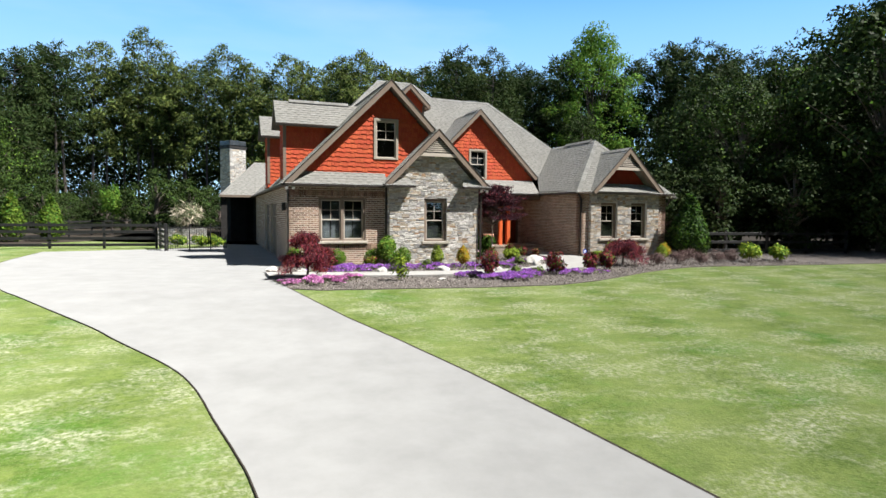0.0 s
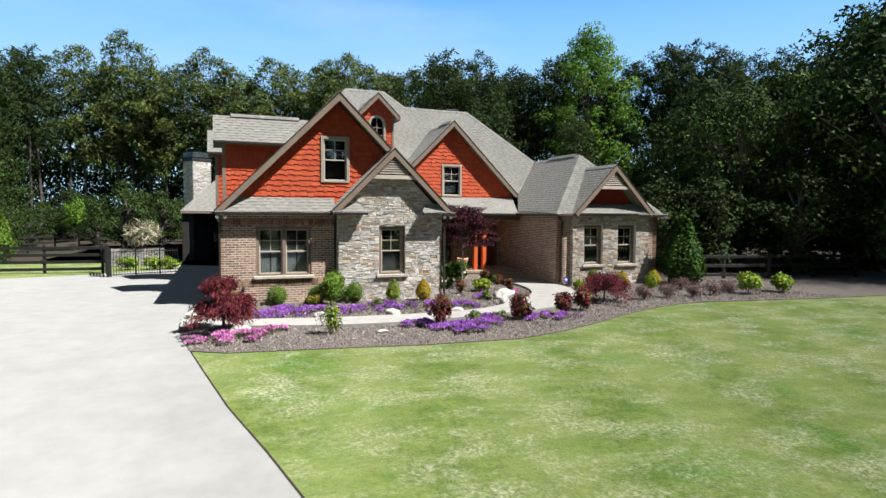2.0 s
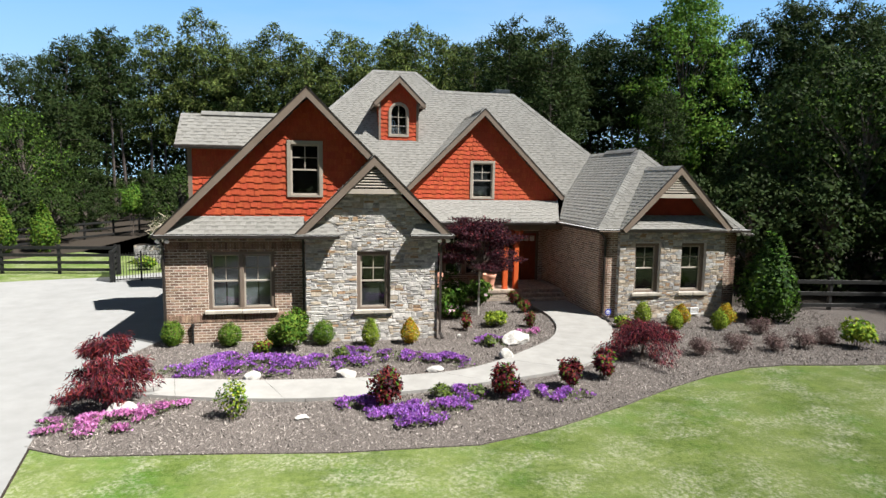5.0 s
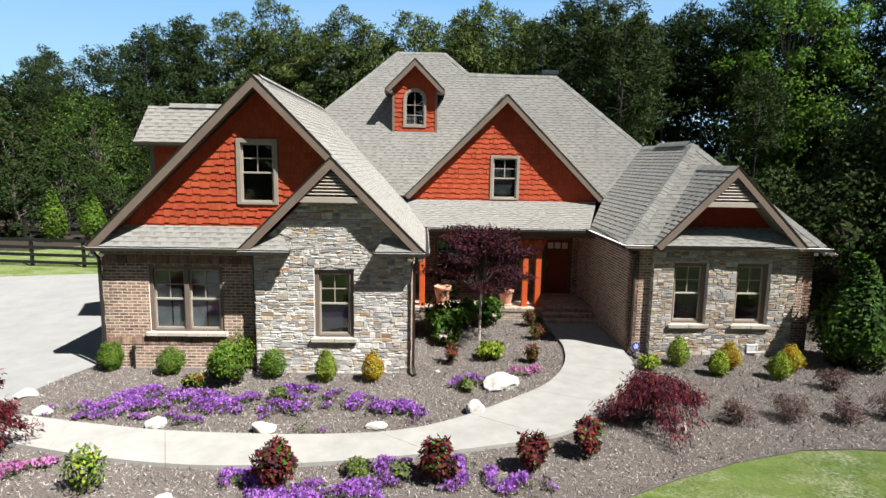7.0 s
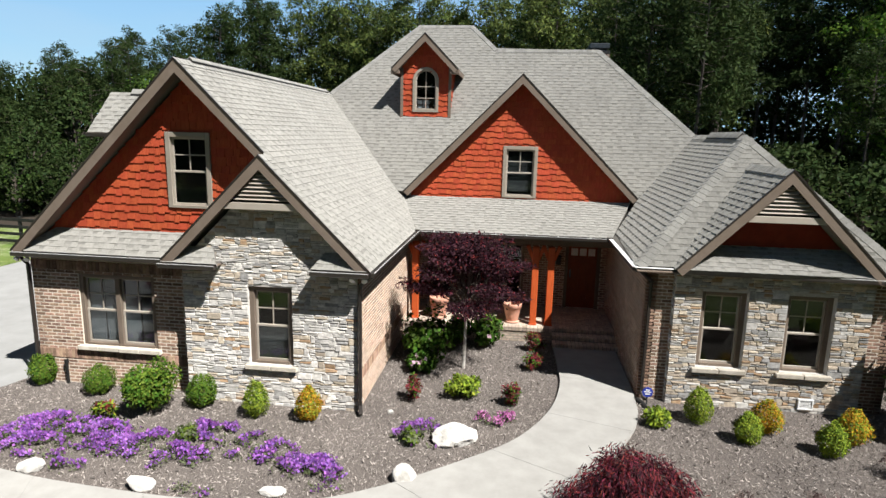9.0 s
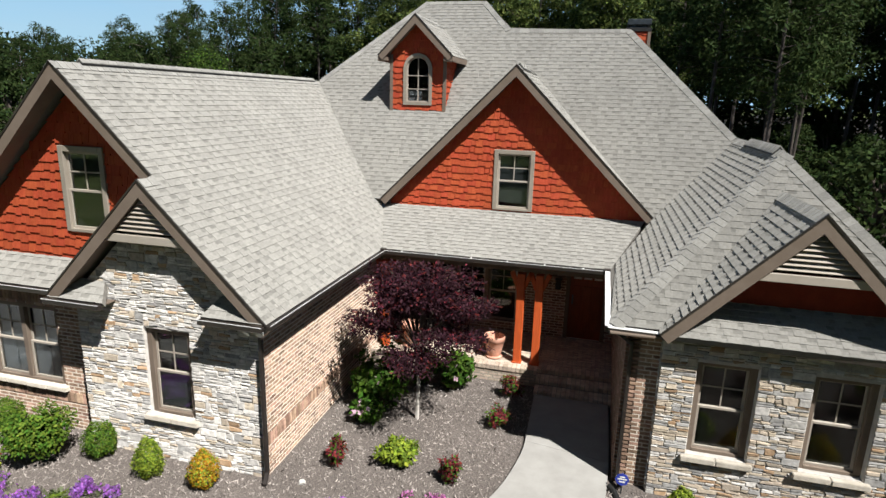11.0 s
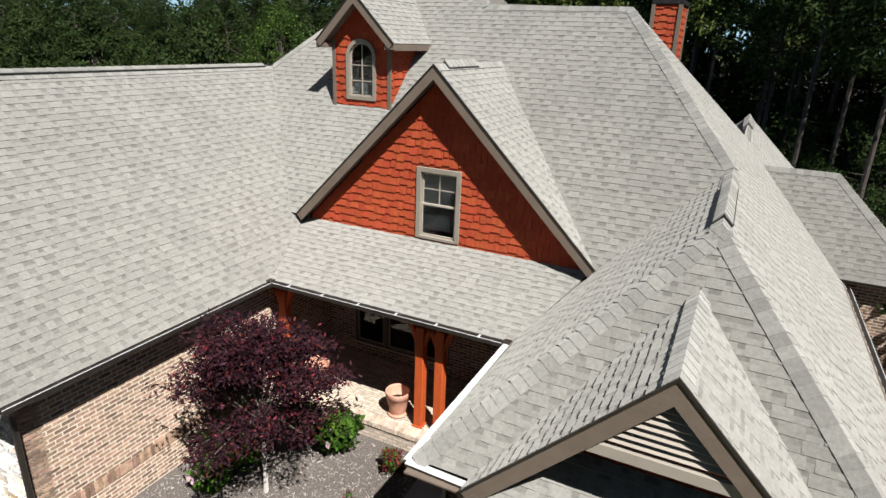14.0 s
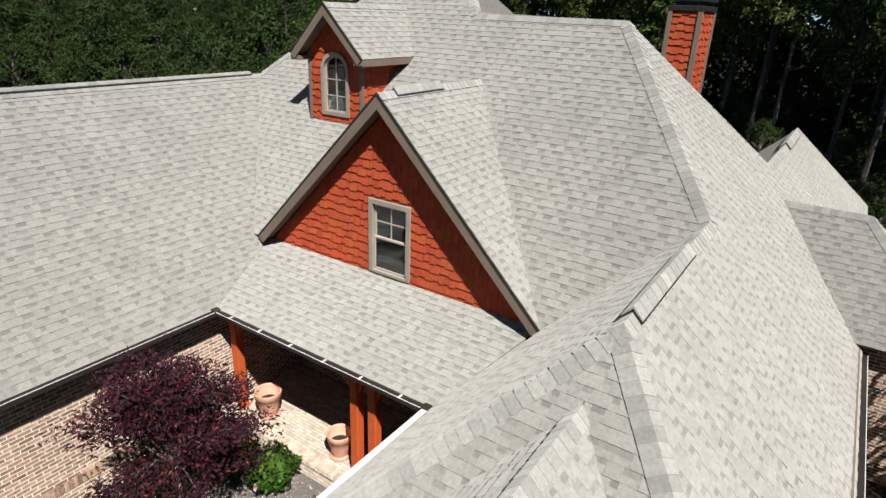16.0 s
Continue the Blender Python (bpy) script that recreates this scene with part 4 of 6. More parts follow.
def front_dormer():
    c, e = 0.1, 1.07
    roof_slope(house, [(c - e, 8.7, 7.5), (c, 8.7, 8.57), (c, 11.54, 8.57), (c - e, 10.47, 7.5)])
    roof_slope(house, [(c + e, 8.7, 7.5), (c + e, 10.47, 7.5), (c, 11.54, 8.57), (c, 8.7, 8.57)])
    o = Vector((c - 0.78, 9.0, 0))
    arch = [(0.78 - 0.35, 6.26), (0.78 + 0.35, 6.26)] + [(0.78 + 0.35 * math.cos(a), 7.16 + 0.35 * math.sin(a)) for a in [math.pi * i / 10 for i in range(11)]]
    loops = [[(0, 6.03), (1.56, 6.03), (1.56, 7.6), (0.78, 8.38), (0, 7.6)], arch]
    body = part("dormer_wall", slab(loops, o, X, UP, -Y, 0.12), M["red_board"], house)
    shake_face(o, X, UP, -Y, loops, body)
    for s in (0, 1):
        x = c - 0.78 + 1.56 * s
        side = [Vector((x, 9.0, 6.0)), Vector((x, 10.6, 7.6)), Vector((x, 9.0, 7.6))]
        oo = Vector((x, 10.6 if not s else 9.0, 0))
        uu = -Y if not s else Y
        lp = [((p - oo).dot(uu), p.z) for p in side]
        nn = uu.cross(UP)
        b2 = part("dormer_cheek", slab([lp], oo, uu, UP, nn, 0.1), M["red_board"], house)
        shake_face(oo, uu, UP, nn, [lp], b2)
        part("corner_board", box((x - 0.045, 8.965, 6.0), (x + 0.045, 9.02, 7.55)), M["trim"], house)
    win = new("window")
    win.parent = house
    win["label"] = "arched window with taupe casing"
    # arched casing, sash and bars

    def ring(r_out, r_in, z_low, y0, y1, mat, name):
        out = [(c - r_out, z_low), (c + r_out, z_low)] + [(c + r_out * math.cos(a), 7.16 + r_out * math.sin(a)) for a in [math.pi * i / 14 for i in range(15)]]
        inn = [(c - r_in, z_low + r_out - r_in), (c + r_in, z_low + r_out - r_in)] + [(c + r_in * math.cos(a), 7.16 + r_in * math.sin(a)) for a in [math.pi * i / 14 for i in range(15)]]
        part(name, slab([out, inn], Vector((0, y0, 0)), X, UP, -Y, y1 - y0), mat, win)

    ring(0.42, 0.335, 6.18, 8.95, 9.06, M["casing"], "window_frame")
    ring(0.345, 0.30, 6.25, 9.0, 9.04, M["trim_light"], "sash")
    bm = bmesh.new()
    for x in (c,):
        box_into(bm, (x - 0.011, 9.015, 6.25), (x + 0.011, 9.035, 7.45))
    for z in (6.62, 6.98):
        box_into(bm, (c - 0.30, 9.016, z - 0.011), (c + 0.30, 9.034, z + 0.011))
    part("grille", bm, M["trim_light"], win)
    pane = part("pane", box((c - 0.34, 9.04, 6.27), (c + 0.34, 9.046, 7.49)), M["glass"], win)
    pane.visible_shadow = False
    part("curtain", box((c - 0.28, 9.12, 6.3), (c + 0.08, 9.13, 6.56)), M["curtain"], win)
    # added dark panel for the dormer's unlit inside
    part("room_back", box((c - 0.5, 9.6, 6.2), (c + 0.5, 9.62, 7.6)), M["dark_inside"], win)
    rakes(Vector((c - e, 8.7, 7.5)), Vector((c, 8.7, 8.57)), Vector((c + e, 8.7, 7.5)), 0.16)
    for s in (-1, 1):
        part("soffit_return", box((c + s * e - (0.02 if s < 0 else 0.26), 8.69, 7.36), (c + s * e + (0.26 if s < 0 else 0.02), 9.0, 7.46), 0.01), M["trim"], house)
        part("fascia", beam((c + s * e, 8.7, 7.42), (c + s * e, 10.4, 7.42), 0.03, 0.14), M["trim"], house)


def rakes(left, top, right, depth=0.17):
    """The sloping barge boards of a gable, mitred at the top, a dark drip edge over each and a soffit behind."""
    for side, (a, b) in enumerate(((left, top), (right, top))):
        d = (b - a).normalized()
        n = Vector((0, -1, 0)).cross(d)
        if n.z < 0:
            n = -n
        far = d * 0.3
        for name, off, w, h, mat in (("barge_board", -n * (depth / 2 + 0.01) - Y * 0.018, 0.036, depth, "trim"), ("drip_edge", n * 0.006 - Y * 0.035, 0.03, 0.03, "gutter"), ("soffit", -n * 0.115 + Y * 0.16, 0.31, 0.02, "trim")):
            bm = beam(a + off, b + off + far, w, h, n)
            bmesh.ops.bisect_plane(bm, geom=bm.verts[:] + bm.edges[:] + bm.faces[:], plane_co=top, plane_no=(1 if side == 0 else -1, 0, 0), clear_outer=True)
            bmesh.ops.holes_fill(bm, edges=[e for e in bm.edges if e.is_boundary])
            part(name, bm, M[mat], house)


rakes(Vector((-7.18, 0.35, EAVE)), Vector((-3.33, 0.35, 6.78)), Vector((-1.62, 0.35, 5.07)))
rakes(Vector((-3.65, 0.0, 2.96)), Vector((-1.58, 0.0, 5.03)), Vector((0.52, 0.0, EAVE)))
rakes(Vector((-0.17, 6.78, 3.81)), Vector((3.2, 6.78, 7.18)), Vector((6.57, 6.78, 3.81)))
rakes(Vector((6.4, 1.55, 2.95)), Vector((8.36, 1.55, 4.97)), Vector((10.34, 1.55, 2.95)))
front_dormer()


def louvre(cx, y, apex, low):
    """A triangular gable vent with sloping slats and a trim board under it."""
    vent = new("gable_vent")
    vent.parent = house
    vent["label"] = "triangular louvred gable vent, taupe"
    h = apex - low
    part("backing", slab([[(cx - h, low), (cx + h, low), (cx, apex)]], Vector((0, y + 0.07, 0)), X, UP, -Y, 0.02), M["dark_inside"], vent)
    k = 7
    for i in range(k):
        z = low + 0.05 + (h - 0.12) * i / k
        w = apex - z - 0.06
        bm = bmesh.new()
        box_into(bm, (-w, -0.045, -0.006), (w, 0.045, 0.006), 0.0, pose(cx, y + 0.03, z + 0.03, 38, 0, 0))
        part("slat", bm, M["trim_light"], vent)
    part("trim_board", box((cx - h - 0.12, y - 0.02, low - 0.13), (cx + h + 0.12, y + 0.05, low), 0.006), M["trim_light"], vent)


louvre(-1.58, 0.03, 4.80, 4.15)
louvre(8.36, 1.58, 4.74, 4.08)

# gutters, fascias and downspouts
for a, b in (((0.56, -0.02, 2.88), (0.56, 5.0, 2.88)), ((0.6, 5.03, 2.88), (5.6, 5.03, 2.88)), ((5.63, 5.0, 2.89), (5.63, 1.7, 2.89)), ((5.63, 1.70, 2.88), (11.0, 1.70 - 0.16, 2.88)),
             ((-7.15, 0.29, 2.87), (-3.5, 0.29, 2.87)), ((11.17, 1.62, 2.74), (11.17, 11.5, 2.74)), ((-3.66, -0.09, 2.88), (-2.50, -0.09, 2.88)), ((-0.62, -0.09, 2.88), (0.52, -0.09, 2.88)),
             ((-7.22, 0.4, 2.87), (-7.22, 18.8, 2.87)), ((12.75, 11.5, 2.88), (12.75, 15.5, 2.88))):
    trough = part("gutter", beam(a, b, 0.10, 0.085, bevel=0.012), M["gutter"], house)
    a, b = Vector(a), Vector(b)
    side = (b - a).normalized().cross(UP)
    if side.dot(Vector((3.0, 9.0, 0)) - (a + b) / 2) > 0 and not (0.5 < a.x < 5.7 and a.y > -0.1):
        side = -side
    if 0.5 < a.x < 5.7 and a.y > -0.1:
        side = Vector((1, 0, 0)) if a.x == b.x and a.x < 1 else Vector((-1, 0, 0)) if a.x == b.x else Vector((0, -1, 0))
    part("lip", beam(a + side * 0.05 + UP * 0.047, b + side * 0.05 + UP * 0.047, 0.009, 0.008), M["white"], trough)
for a, b in (((-7.05, 0.5, 2.86), (-3.4, 0.5, 2.86)), ((-3.5, 0.12, 2.88), (-2.55, 0.12, 2.88)), ((-0.58, 0.12, 2.88), (0.4, 0.12, 2.88))):
    part("soffit", beam(a, b, 0.42, 0.02), M["trim"], house)
for a, b in (((0.35, 0.2, 2.86), (0.35, 5.1, 2.86)), ((5.8, 1.8, 2.86), (5.8, 5.1, 2.86)), ((10.9, 1.8, 2.86), (10.9, 16, 2.86)), ((-7.08, 0.6, 2.85), (-7.08, 18, 2.85))):
    part("soffit", beam(a, b, 0.36, 0.02), M["trim"], house)


part("soffit", box((5.66, 1.56, 2.866), (10.95, 2.55, 2.886)), M["trim"], house)
# flat white strips: the sky glare in these two gutters is put into colour
part("gutter_lining", box((5.575, 1.70, 2.934), (5.685, 4.98, 2.940)), M["white"], house, "pale inside of the gutter, the sky's reflection painted white")
part("gutter_lining", beam((5.62, 1.70, 2.927), (10.95, 1.545, 2.927), 0.09, 0.006), M["white"], house, "pale inside of the gutter, the sky's reflection painted white")
for x, y in ((0.56, 5.03), (5.63, 5.04)):
    part("gutter_corner", box((x - 0.09, y - 0.08, 2.84), (x + 0.06, y + 0.07, 2.965), 0.012), M["gutter"], house, "dark gutter corner cap")
for i in range(6):
    part("gutter_hanger", box((1.0 + 0.82 * i, 4.965, 2.925), (1.03 + 0.82 * i, 5.07, 2.937)), M["white"], house, "small white gutter hanger")


def downspout(x, y, top, to=None, mat="gutter"):
    bm = bmesh.new()
    pts = [(x, y, top)] if to is None else [(*to, top), (x, y, top - 0.25)]
    pts += [(x, y, 0.15), (x + 0.05, y - 0.18, 0.03)]
    for a, b in zip(pts, pts[1:]):
        beam_into(bm, a, b, 0.075, 0.06, bevel=0.008)
    part("downspout", bm, M[mat], house)


downspout(0.27, 0.22, 2.85, (0.52, 0.1))
downspout(6.03, 1.93, 2.85, (5.75, 1.72))
downspout(-7.03, 0.55, 2.85, (-7.1, 0.36))
downspout(-3.47, 0.53, 2.85)

# caps along hips and ridges

def caps(a, b, n1, n2, width=0.16, lift=0.012, step=0.145):
    """Overlapping cap shingles along a hip or ridge; n1 and n2 are the normals of the two slopes."""
    a, b = Vector(a), Vector(b)
    n1, n2 = Vector(n1).normalized(), Vector(n2).normalized()
    w = (b - a).normalized()
    d1, d2 = n1.cross(w), n2.cross(w)
    if d1.dot(n2) > 0:
        d1 = -d1
    if d2.dot(n1) > 0:
        d2 = -d2
    up = (n1 + n2).normalized()
    k = max(2, int((b - a).length / step))
    verts, faces = [], []
    for i in range(k):
        p, q = a.lerp(b, i / k), a.lerp(b, min((i + 1.15) / k, 1.0))
        t0, t1 = lift + 0.007 + rng.uniform(0, 0.004), lift
        s = len(verts)
        for c, t in ((p, t0), (q, t1)):
            verts += [c + up * (t + 0.004), c + d1 * width + n1 * t, c + d2 * width + n2 * t, c + d1 * width, c + d2 * width, c]
        faces += [(s + 1, s, s + 6, s + 7), (s, s + 2, s + 8, s + 6), (s + 3, s + 5, s, s + 1), (s + 5, s + 4, s + 2, s), (s + 3, s + 1, s + 7, s + 9), (s + 2, s + 4, s + 10, s + 8)]
    me = mesh_of("ridge_cap", verts, faces, M["shingle_cap"])
    part("ridge_cap", me, None, house, kind="stuff")


LEFT, RIGHT, FRONT, BACK = (-1, 0, 1), (1, 0, 1), (0, -1, 1), (0, 1, 1)
D_RIGHT, D_LEFT, D_FRONT = (1.06, 0, 1), (-0.964, 0, 1), (0, -1.0076, 1)
for a, b, n1, n2, w in (((-3.33, 0.3, 6.785), (-3.33, 9.75, 6.785), LEFT, RIGHT, 0.15), ((-1.58, 0.0, 5.035), (-1.58, 0.36, 5.035), LEFT, RIGHT, 0.15), ((3.2, 6.76, 7.185), (3.2, 10.15, 7.185), LEFT, RIGHT, 0.15),
                        ((8.36, 1.53, 4.975), (8.36, 3.75, 4.975), LEFT, RIGHT, 0.17), ((5.68, 1.75, 2.955), DH, D_LEFT, D_FRONT, 0.18), ((10.97, 1.75, 2.955), DH, D_RIGHT, D_FRONT, 0.18),
                        (DH, DB, D_LEFT, D_RIGHT, 0.17), (DB, (5.78, 11.42, 8.455), FRONT, D_RIGHT, 0.18), ((2.26, 11.42, 8.455), (5.78, 11.42, 8.455), FRONT, BACK, 0.15), ((-0.70, 12.38, 9.415), (1.3, 12.38, 9.415), FRONT, BACK, 0.15),
                        ((-3.33, 9.75, 6.785), (-0.70, 12.38, 9.415), LEFT, FRONT, 0.15), ((2.26, 11.42, 8.455), (1.3, 12.38, 9.415), FRONT, RIGHT, 0.15), ((0.1, 8.68, 8.575), (0.1, 11.54, 8.575), LEFT, RIGHT, 0.14),
                        ((12.7, 11.53, 2.955), (10.75, 13.5, 4.925), FRONT, RIGHT, 0.16), ((9.1, 13.5, 4.925), (10.75, 13.5, 4.925), FRONT, BACK, 0.15), ((8.61, 14.42, 5.455), (8.61, 21.0, 5.455), LEFT, D_RIGHT, 0.15)):
    caps(a, b, n1, n2, w)


def ridge_vent(a, b, across, wide=0.20):
    """A raised ridge vent under rounded cap shingles, with a dark slot along its edges."""
    a, b, across = Vector(a), Vector(b), Vector(across)
    along = (b - a).normalized()
    bm = bmesh.new()
    for s in (-1, 1):
        d = across * s * (wide * 0.36) - UP * (wide * 0.36 + 0.016)
        beam_into(bm, a + d - along * 0.004, b + d + along * 0.004, wide + 0.03, 0.02, (UP + across * s).normalized())
    k = max(3, round((b - a).length / 0.2))
    verts, faces = [], []
    reach = wide * 0.74
    for i in range(k):
        p, q = a.lerp(b, i / k), a.lerp(b, min((i + 1.12) / k, 1.0))
        t = len(verts)
        for c, up in ((p, 0.016), (q, 0.006)):
            for j in range(7):
                f = j / 3 - 1
                verts.append(c + across * (f * reach) + UP * (up - reach * (abs(f) - 0.16 * (1 - f * f) + 0.02)))
            for f in (1, -1):
                verts.append(c + across * (f * reach) - UP * (reach + 0.02))
        faces += [(t + j, t + j + 1, t + j + 10, t + j + 9) for j in range(6)]
        faces += [tuple(t + j for j in (0, 1, 2, 3, 4, 5, 6, 7, 8)), tuple(t + 9 + j for j in (8, 7, 6, 5, 4, 3, 2, 1, 0)), (t + 6, t + 7, t + 16, t + 15), (t + 8, t, t + 9, t + 17)]
    top = part("ridge_vent", mesh_of("ridge_vent", verts, faces, M["shingle_cap"]), None, house)
    part("slot", bm, M["black"], top)


ridge_vent((-3.33, 0.9, 6.86), (-3.33, 9.4, 6.845), (1, 0, 0), 0.07)
ridge_vent((8.45, 4.7, 5.685), (8.45, 7.1, 5.685), (1, 0, 0), 0.16)
ridge_vent((3.2, 7.2, 7.245), (3.2, 8.6, 7.245), (1, 0, 0), 0.14)
ridge_vent((-6.6, 3.88, 6.41), (-4.2, 3.88, 6.41), (0, 1, 0), 0.13)
ridge_vent((8.61, 17.5, 5.53), (8.61, 20.5, 5.53), (1, 0, 0))

# shake-clad chimney behind the ridge
for p0, p1 in (((5.78, 14.4), (6.46, 14.4)), ((6.46, 14.4), (6.46, 15.8)), ((6.46, 15.8), (5.78, 15.8)), ((5.78, 15.8), (5.78, 14.4))):
    wall("chimney_face", p0, p1, 3.0, 8.72, clad="shake", thick=0.05)
for x, y in ((5.78, 14.4), (6.46, 14.4), (6.46, 15.8)):
    part("corner_board", box((x - 0.05, y - 0.05, 3.5), (x + 0.05, y + 0.05, 8.72)), M["trim"], house)
part("chimney_band", box((5.72, 14.34, 8.72), (6.52, 15.86, 8.84), 0.01), M["black"], house)
part("chimney_cap", box((5.74, 14.36, 8.93), (6.50, 15.84, 9.12), 0.02), M["metal_cap"], house)
part("chimney_neck", box((5.85, 14.47, 8.8), (6.39, 15.73, 8.94)), M["metal_cap"], house)

# front porch: floor, steps, posts, ceiling, door
bricks = Pieces("brick", [M["brick_pale"]])
porch = part("porch_floor", box((0.2, 5.12, -0.3), (4.28, 7.4, 0.36)), M["concrete_dirty"], house)
brick_face(Vector((0.2, 5.12, 0)), X, UP, -Y, [rect(0, -0.1, 4.08, 0.27)], porch)
soldier(Vector((0.2, 5.12, 0)), X, UP, -Y, 0, 4.08, 0.275, 0.36, porch, 0.03, 0.10)
brick_face(Vector((0.2, 5.35, 0.36)), X, Y, UP, [rect(0, 0, 4.08, 2.0)], porch)
soldier(Vector((0.2, 5.09, 0.36)), X, Y, UP, 0, 4.08, 0.0, 0.25, porch, 0.02, 0.10)
for i in range(3):
    step = part("porch_step", box((4.28, 4.62 + 0.32 * i, -0.3), (5.95, 7.4, 0.12 * (i + 1) + 0.0)), M["concrete_dirty"], house)
    soldier(Vector((4.28, 4.62 + 0.32 * i, 0.12 * (i + 1))), X, Y, UP, 0, 1.67, 0.0, 0.31 if i < 2 else 0.25, step, 0.012, 0.10)
    if i == 2:
        brick_face(Vector((4.28, 5.52, 0.36)), X, Y, UP, [rect(0, 0, 1.67, 1.85)], step)
    soldier(Vector((4.28, 4.62 + 0.32 * i, 0)), X, UP, -Y, 0, 1.67, 0.12 * i + 0.03, 0.12 * (i + 1), step, 0.02, 0.10)
bricks = Pieces("brick", [M["brick"]])
part("porch_ceiling", box((0.2, 5.12, 2.80), (5.95, 7.4, 2.84)), M["trim"], house)
part("porch_beam", box((0.2, 5.4, 2.62), (5.95, 5.6, 2.82), 0.01), M["trim"], house)


def porch_post(x, y):
    """A square timber post with a flared bracket at its head."""
    post = part("porch_post", box((x - 0.09, y - 0.09, 0.36), (x + 0.09, y + 0.09, 2.56), 0.012), M["post_red"], house, "orange-stained square porch post")
    part("post_base", box((x - 0.11, y - 0.11, 0.36), (x + 0.11, y + 0.11, 0.40), 0.006), M["post_red"], post)
    bm = bmesh.new()
    for s in (-1, 1):
        beam_into(bm, (x + s * 0.06, y, 2.2), (x + s * 0.22, y, 2.58), 0.10, 0.10, bevel=0.01)
    part("bracket", bm, M["post_red"], post)


for x in (0.45, 3.76, 4.18):
    porch_post(x, 5.50)


def front_door():
    o = Vector((0.2, 7.4, 0))
    door = new("door")
    door.parent = house
    door["label"] = "dark reddish wood front door with a row of small panes, sky reflection painted white"
    a0, b0, a1, b1 = 4.5, 0.36, 5.55, 2.4
    bm = bmesh.new()
    for lo, hi in (((a0, b0, -0.12), (a0 + 0.1, b1, 0.03)), ((a1 - 0.1, b0, -0.12), (a1, b1, 0.03)), ((a0 + 0.1, b1 - 0.1, -0.12), (a1 - 0.1, b1, 0.03))):
        ubox(bm, o, X, UP, -Y, lo, hi, 0.006)
    part("door_frame", bm, M["trim"], door)
    leaf = bmesh.new()
    ubox(leaf, o, X, UP, -Y, (a0 + 0.1, b0, -0.1), (a1 - 0.1, b1 - 0.1, -0.05))
    for j in range(3):
        x0 = a0 + 0.16 + 0.265 * j
        ubox(leaf, o, X, UP, -Y, (x0, b0 + 0.25, -0.05), (x0 + 0.22, b1 - 0.6, -0.035), 0.01)
    part("door_leaf", leaf, M["wood_door"], door)
    # small panes: the sky they reflect is painted on as white
    for j in range(3):
        x0 = a0 + 0.18 + 0.255 * j
        bm = bmesh.new()
        ubox(bm, o, X, UP, -Y, (x0, b1 - 0.42, -0.05), (x0 + 0.2, b1 - 0.2, -0.04), 0.004)
        part("door_light", bm, M["white"], door)
    bm = bmesh.new()
    ubox(bm, o, X, UP, -Y, (a0 + 0.16, 1.3, -0.05), (a0 + 0.2, 1.55, 0.01), 0.01)
    part("door_handle", bm, M["metal_cap"], door)


front_door()

# covered patio and stone chimney behind, beside the drive
patio = thing("patio_cover", (0, 0, 0), "covered patio with a hipped grey shingle roof", "patio")
for pts in ([(-9.15, 18.7, 2.95), (-4.0, 18.7, 2.95), (-4.0, 21.0, 5.2), (-6.9, 21.0, 5.2)], [(-9.15, 18.7, 2.95), (-6.9, 21.0, 5.2), (-9.15, 23.3, 2.95)]):
    roof_slope(patio, pts)
# near-black pillars, panels and ceiling: the roof's shade is put into colour
for x in (-8.9, -6.9):
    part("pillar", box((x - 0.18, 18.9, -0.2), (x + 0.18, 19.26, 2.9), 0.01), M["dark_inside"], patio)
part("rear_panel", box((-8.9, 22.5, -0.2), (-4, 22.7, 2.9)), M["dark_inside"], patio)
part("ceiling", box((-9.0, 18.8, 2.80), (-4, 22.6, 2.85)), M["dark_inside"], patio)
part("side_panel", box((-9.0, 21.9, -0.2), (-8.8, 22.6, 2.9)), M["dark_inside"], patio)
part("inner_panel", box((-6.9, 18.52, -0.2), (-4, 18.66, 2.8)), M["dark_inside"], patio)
part("fascia", beam((-9.15, 18.68, 2.88), (-4.0, 18.68, 2.88), 0.04, 0.14), M["trim"], patio)
stack = thing("stone_chimney", (-8.27, 20.79, 0), "tall pale fieldstone chimney with a metal cap", "chimney", turn=30.0)
core = part("chimney_core", box((-0.575, -0.575, 2.8), (0.575, 0.575, 5.98)), M["stone_joint"], stack)
# the patio's shade is painted onto the breast as near-black
part("chimney_breast", box((-0.575, -0.575, -0.2), (0.575, 0.575, 2.8)), M["dark_inside"], stack, "stone breast under the patio roof, its shade put into a near-black colour")
for o, u, n in ((Vector((-0.575, -0.575, 0)), X, -Y), (Vector((-0.575, 0.575, 0)), -Y, -X), (Vector((0.575, -0.575, 0)), Y, X)):
    stone_face(o, u, UP, n, [rect(0, 2.9, 1.15, 5.98)], core)
part("cap", box((-0.63, -0.63, 5.98), (0.63, 0.63, 6.14), 0.01), M["black"], stack)
part("hood", box((-0.60, -0.60, 6.18), (0.60, 0.60, 6.5), 0.03), M["metal_cap"], stack)
part("hood_neck", box((-0.5, -0.5, 6.13), (0.5, 0.5, 6.19)), M["black"], stack)

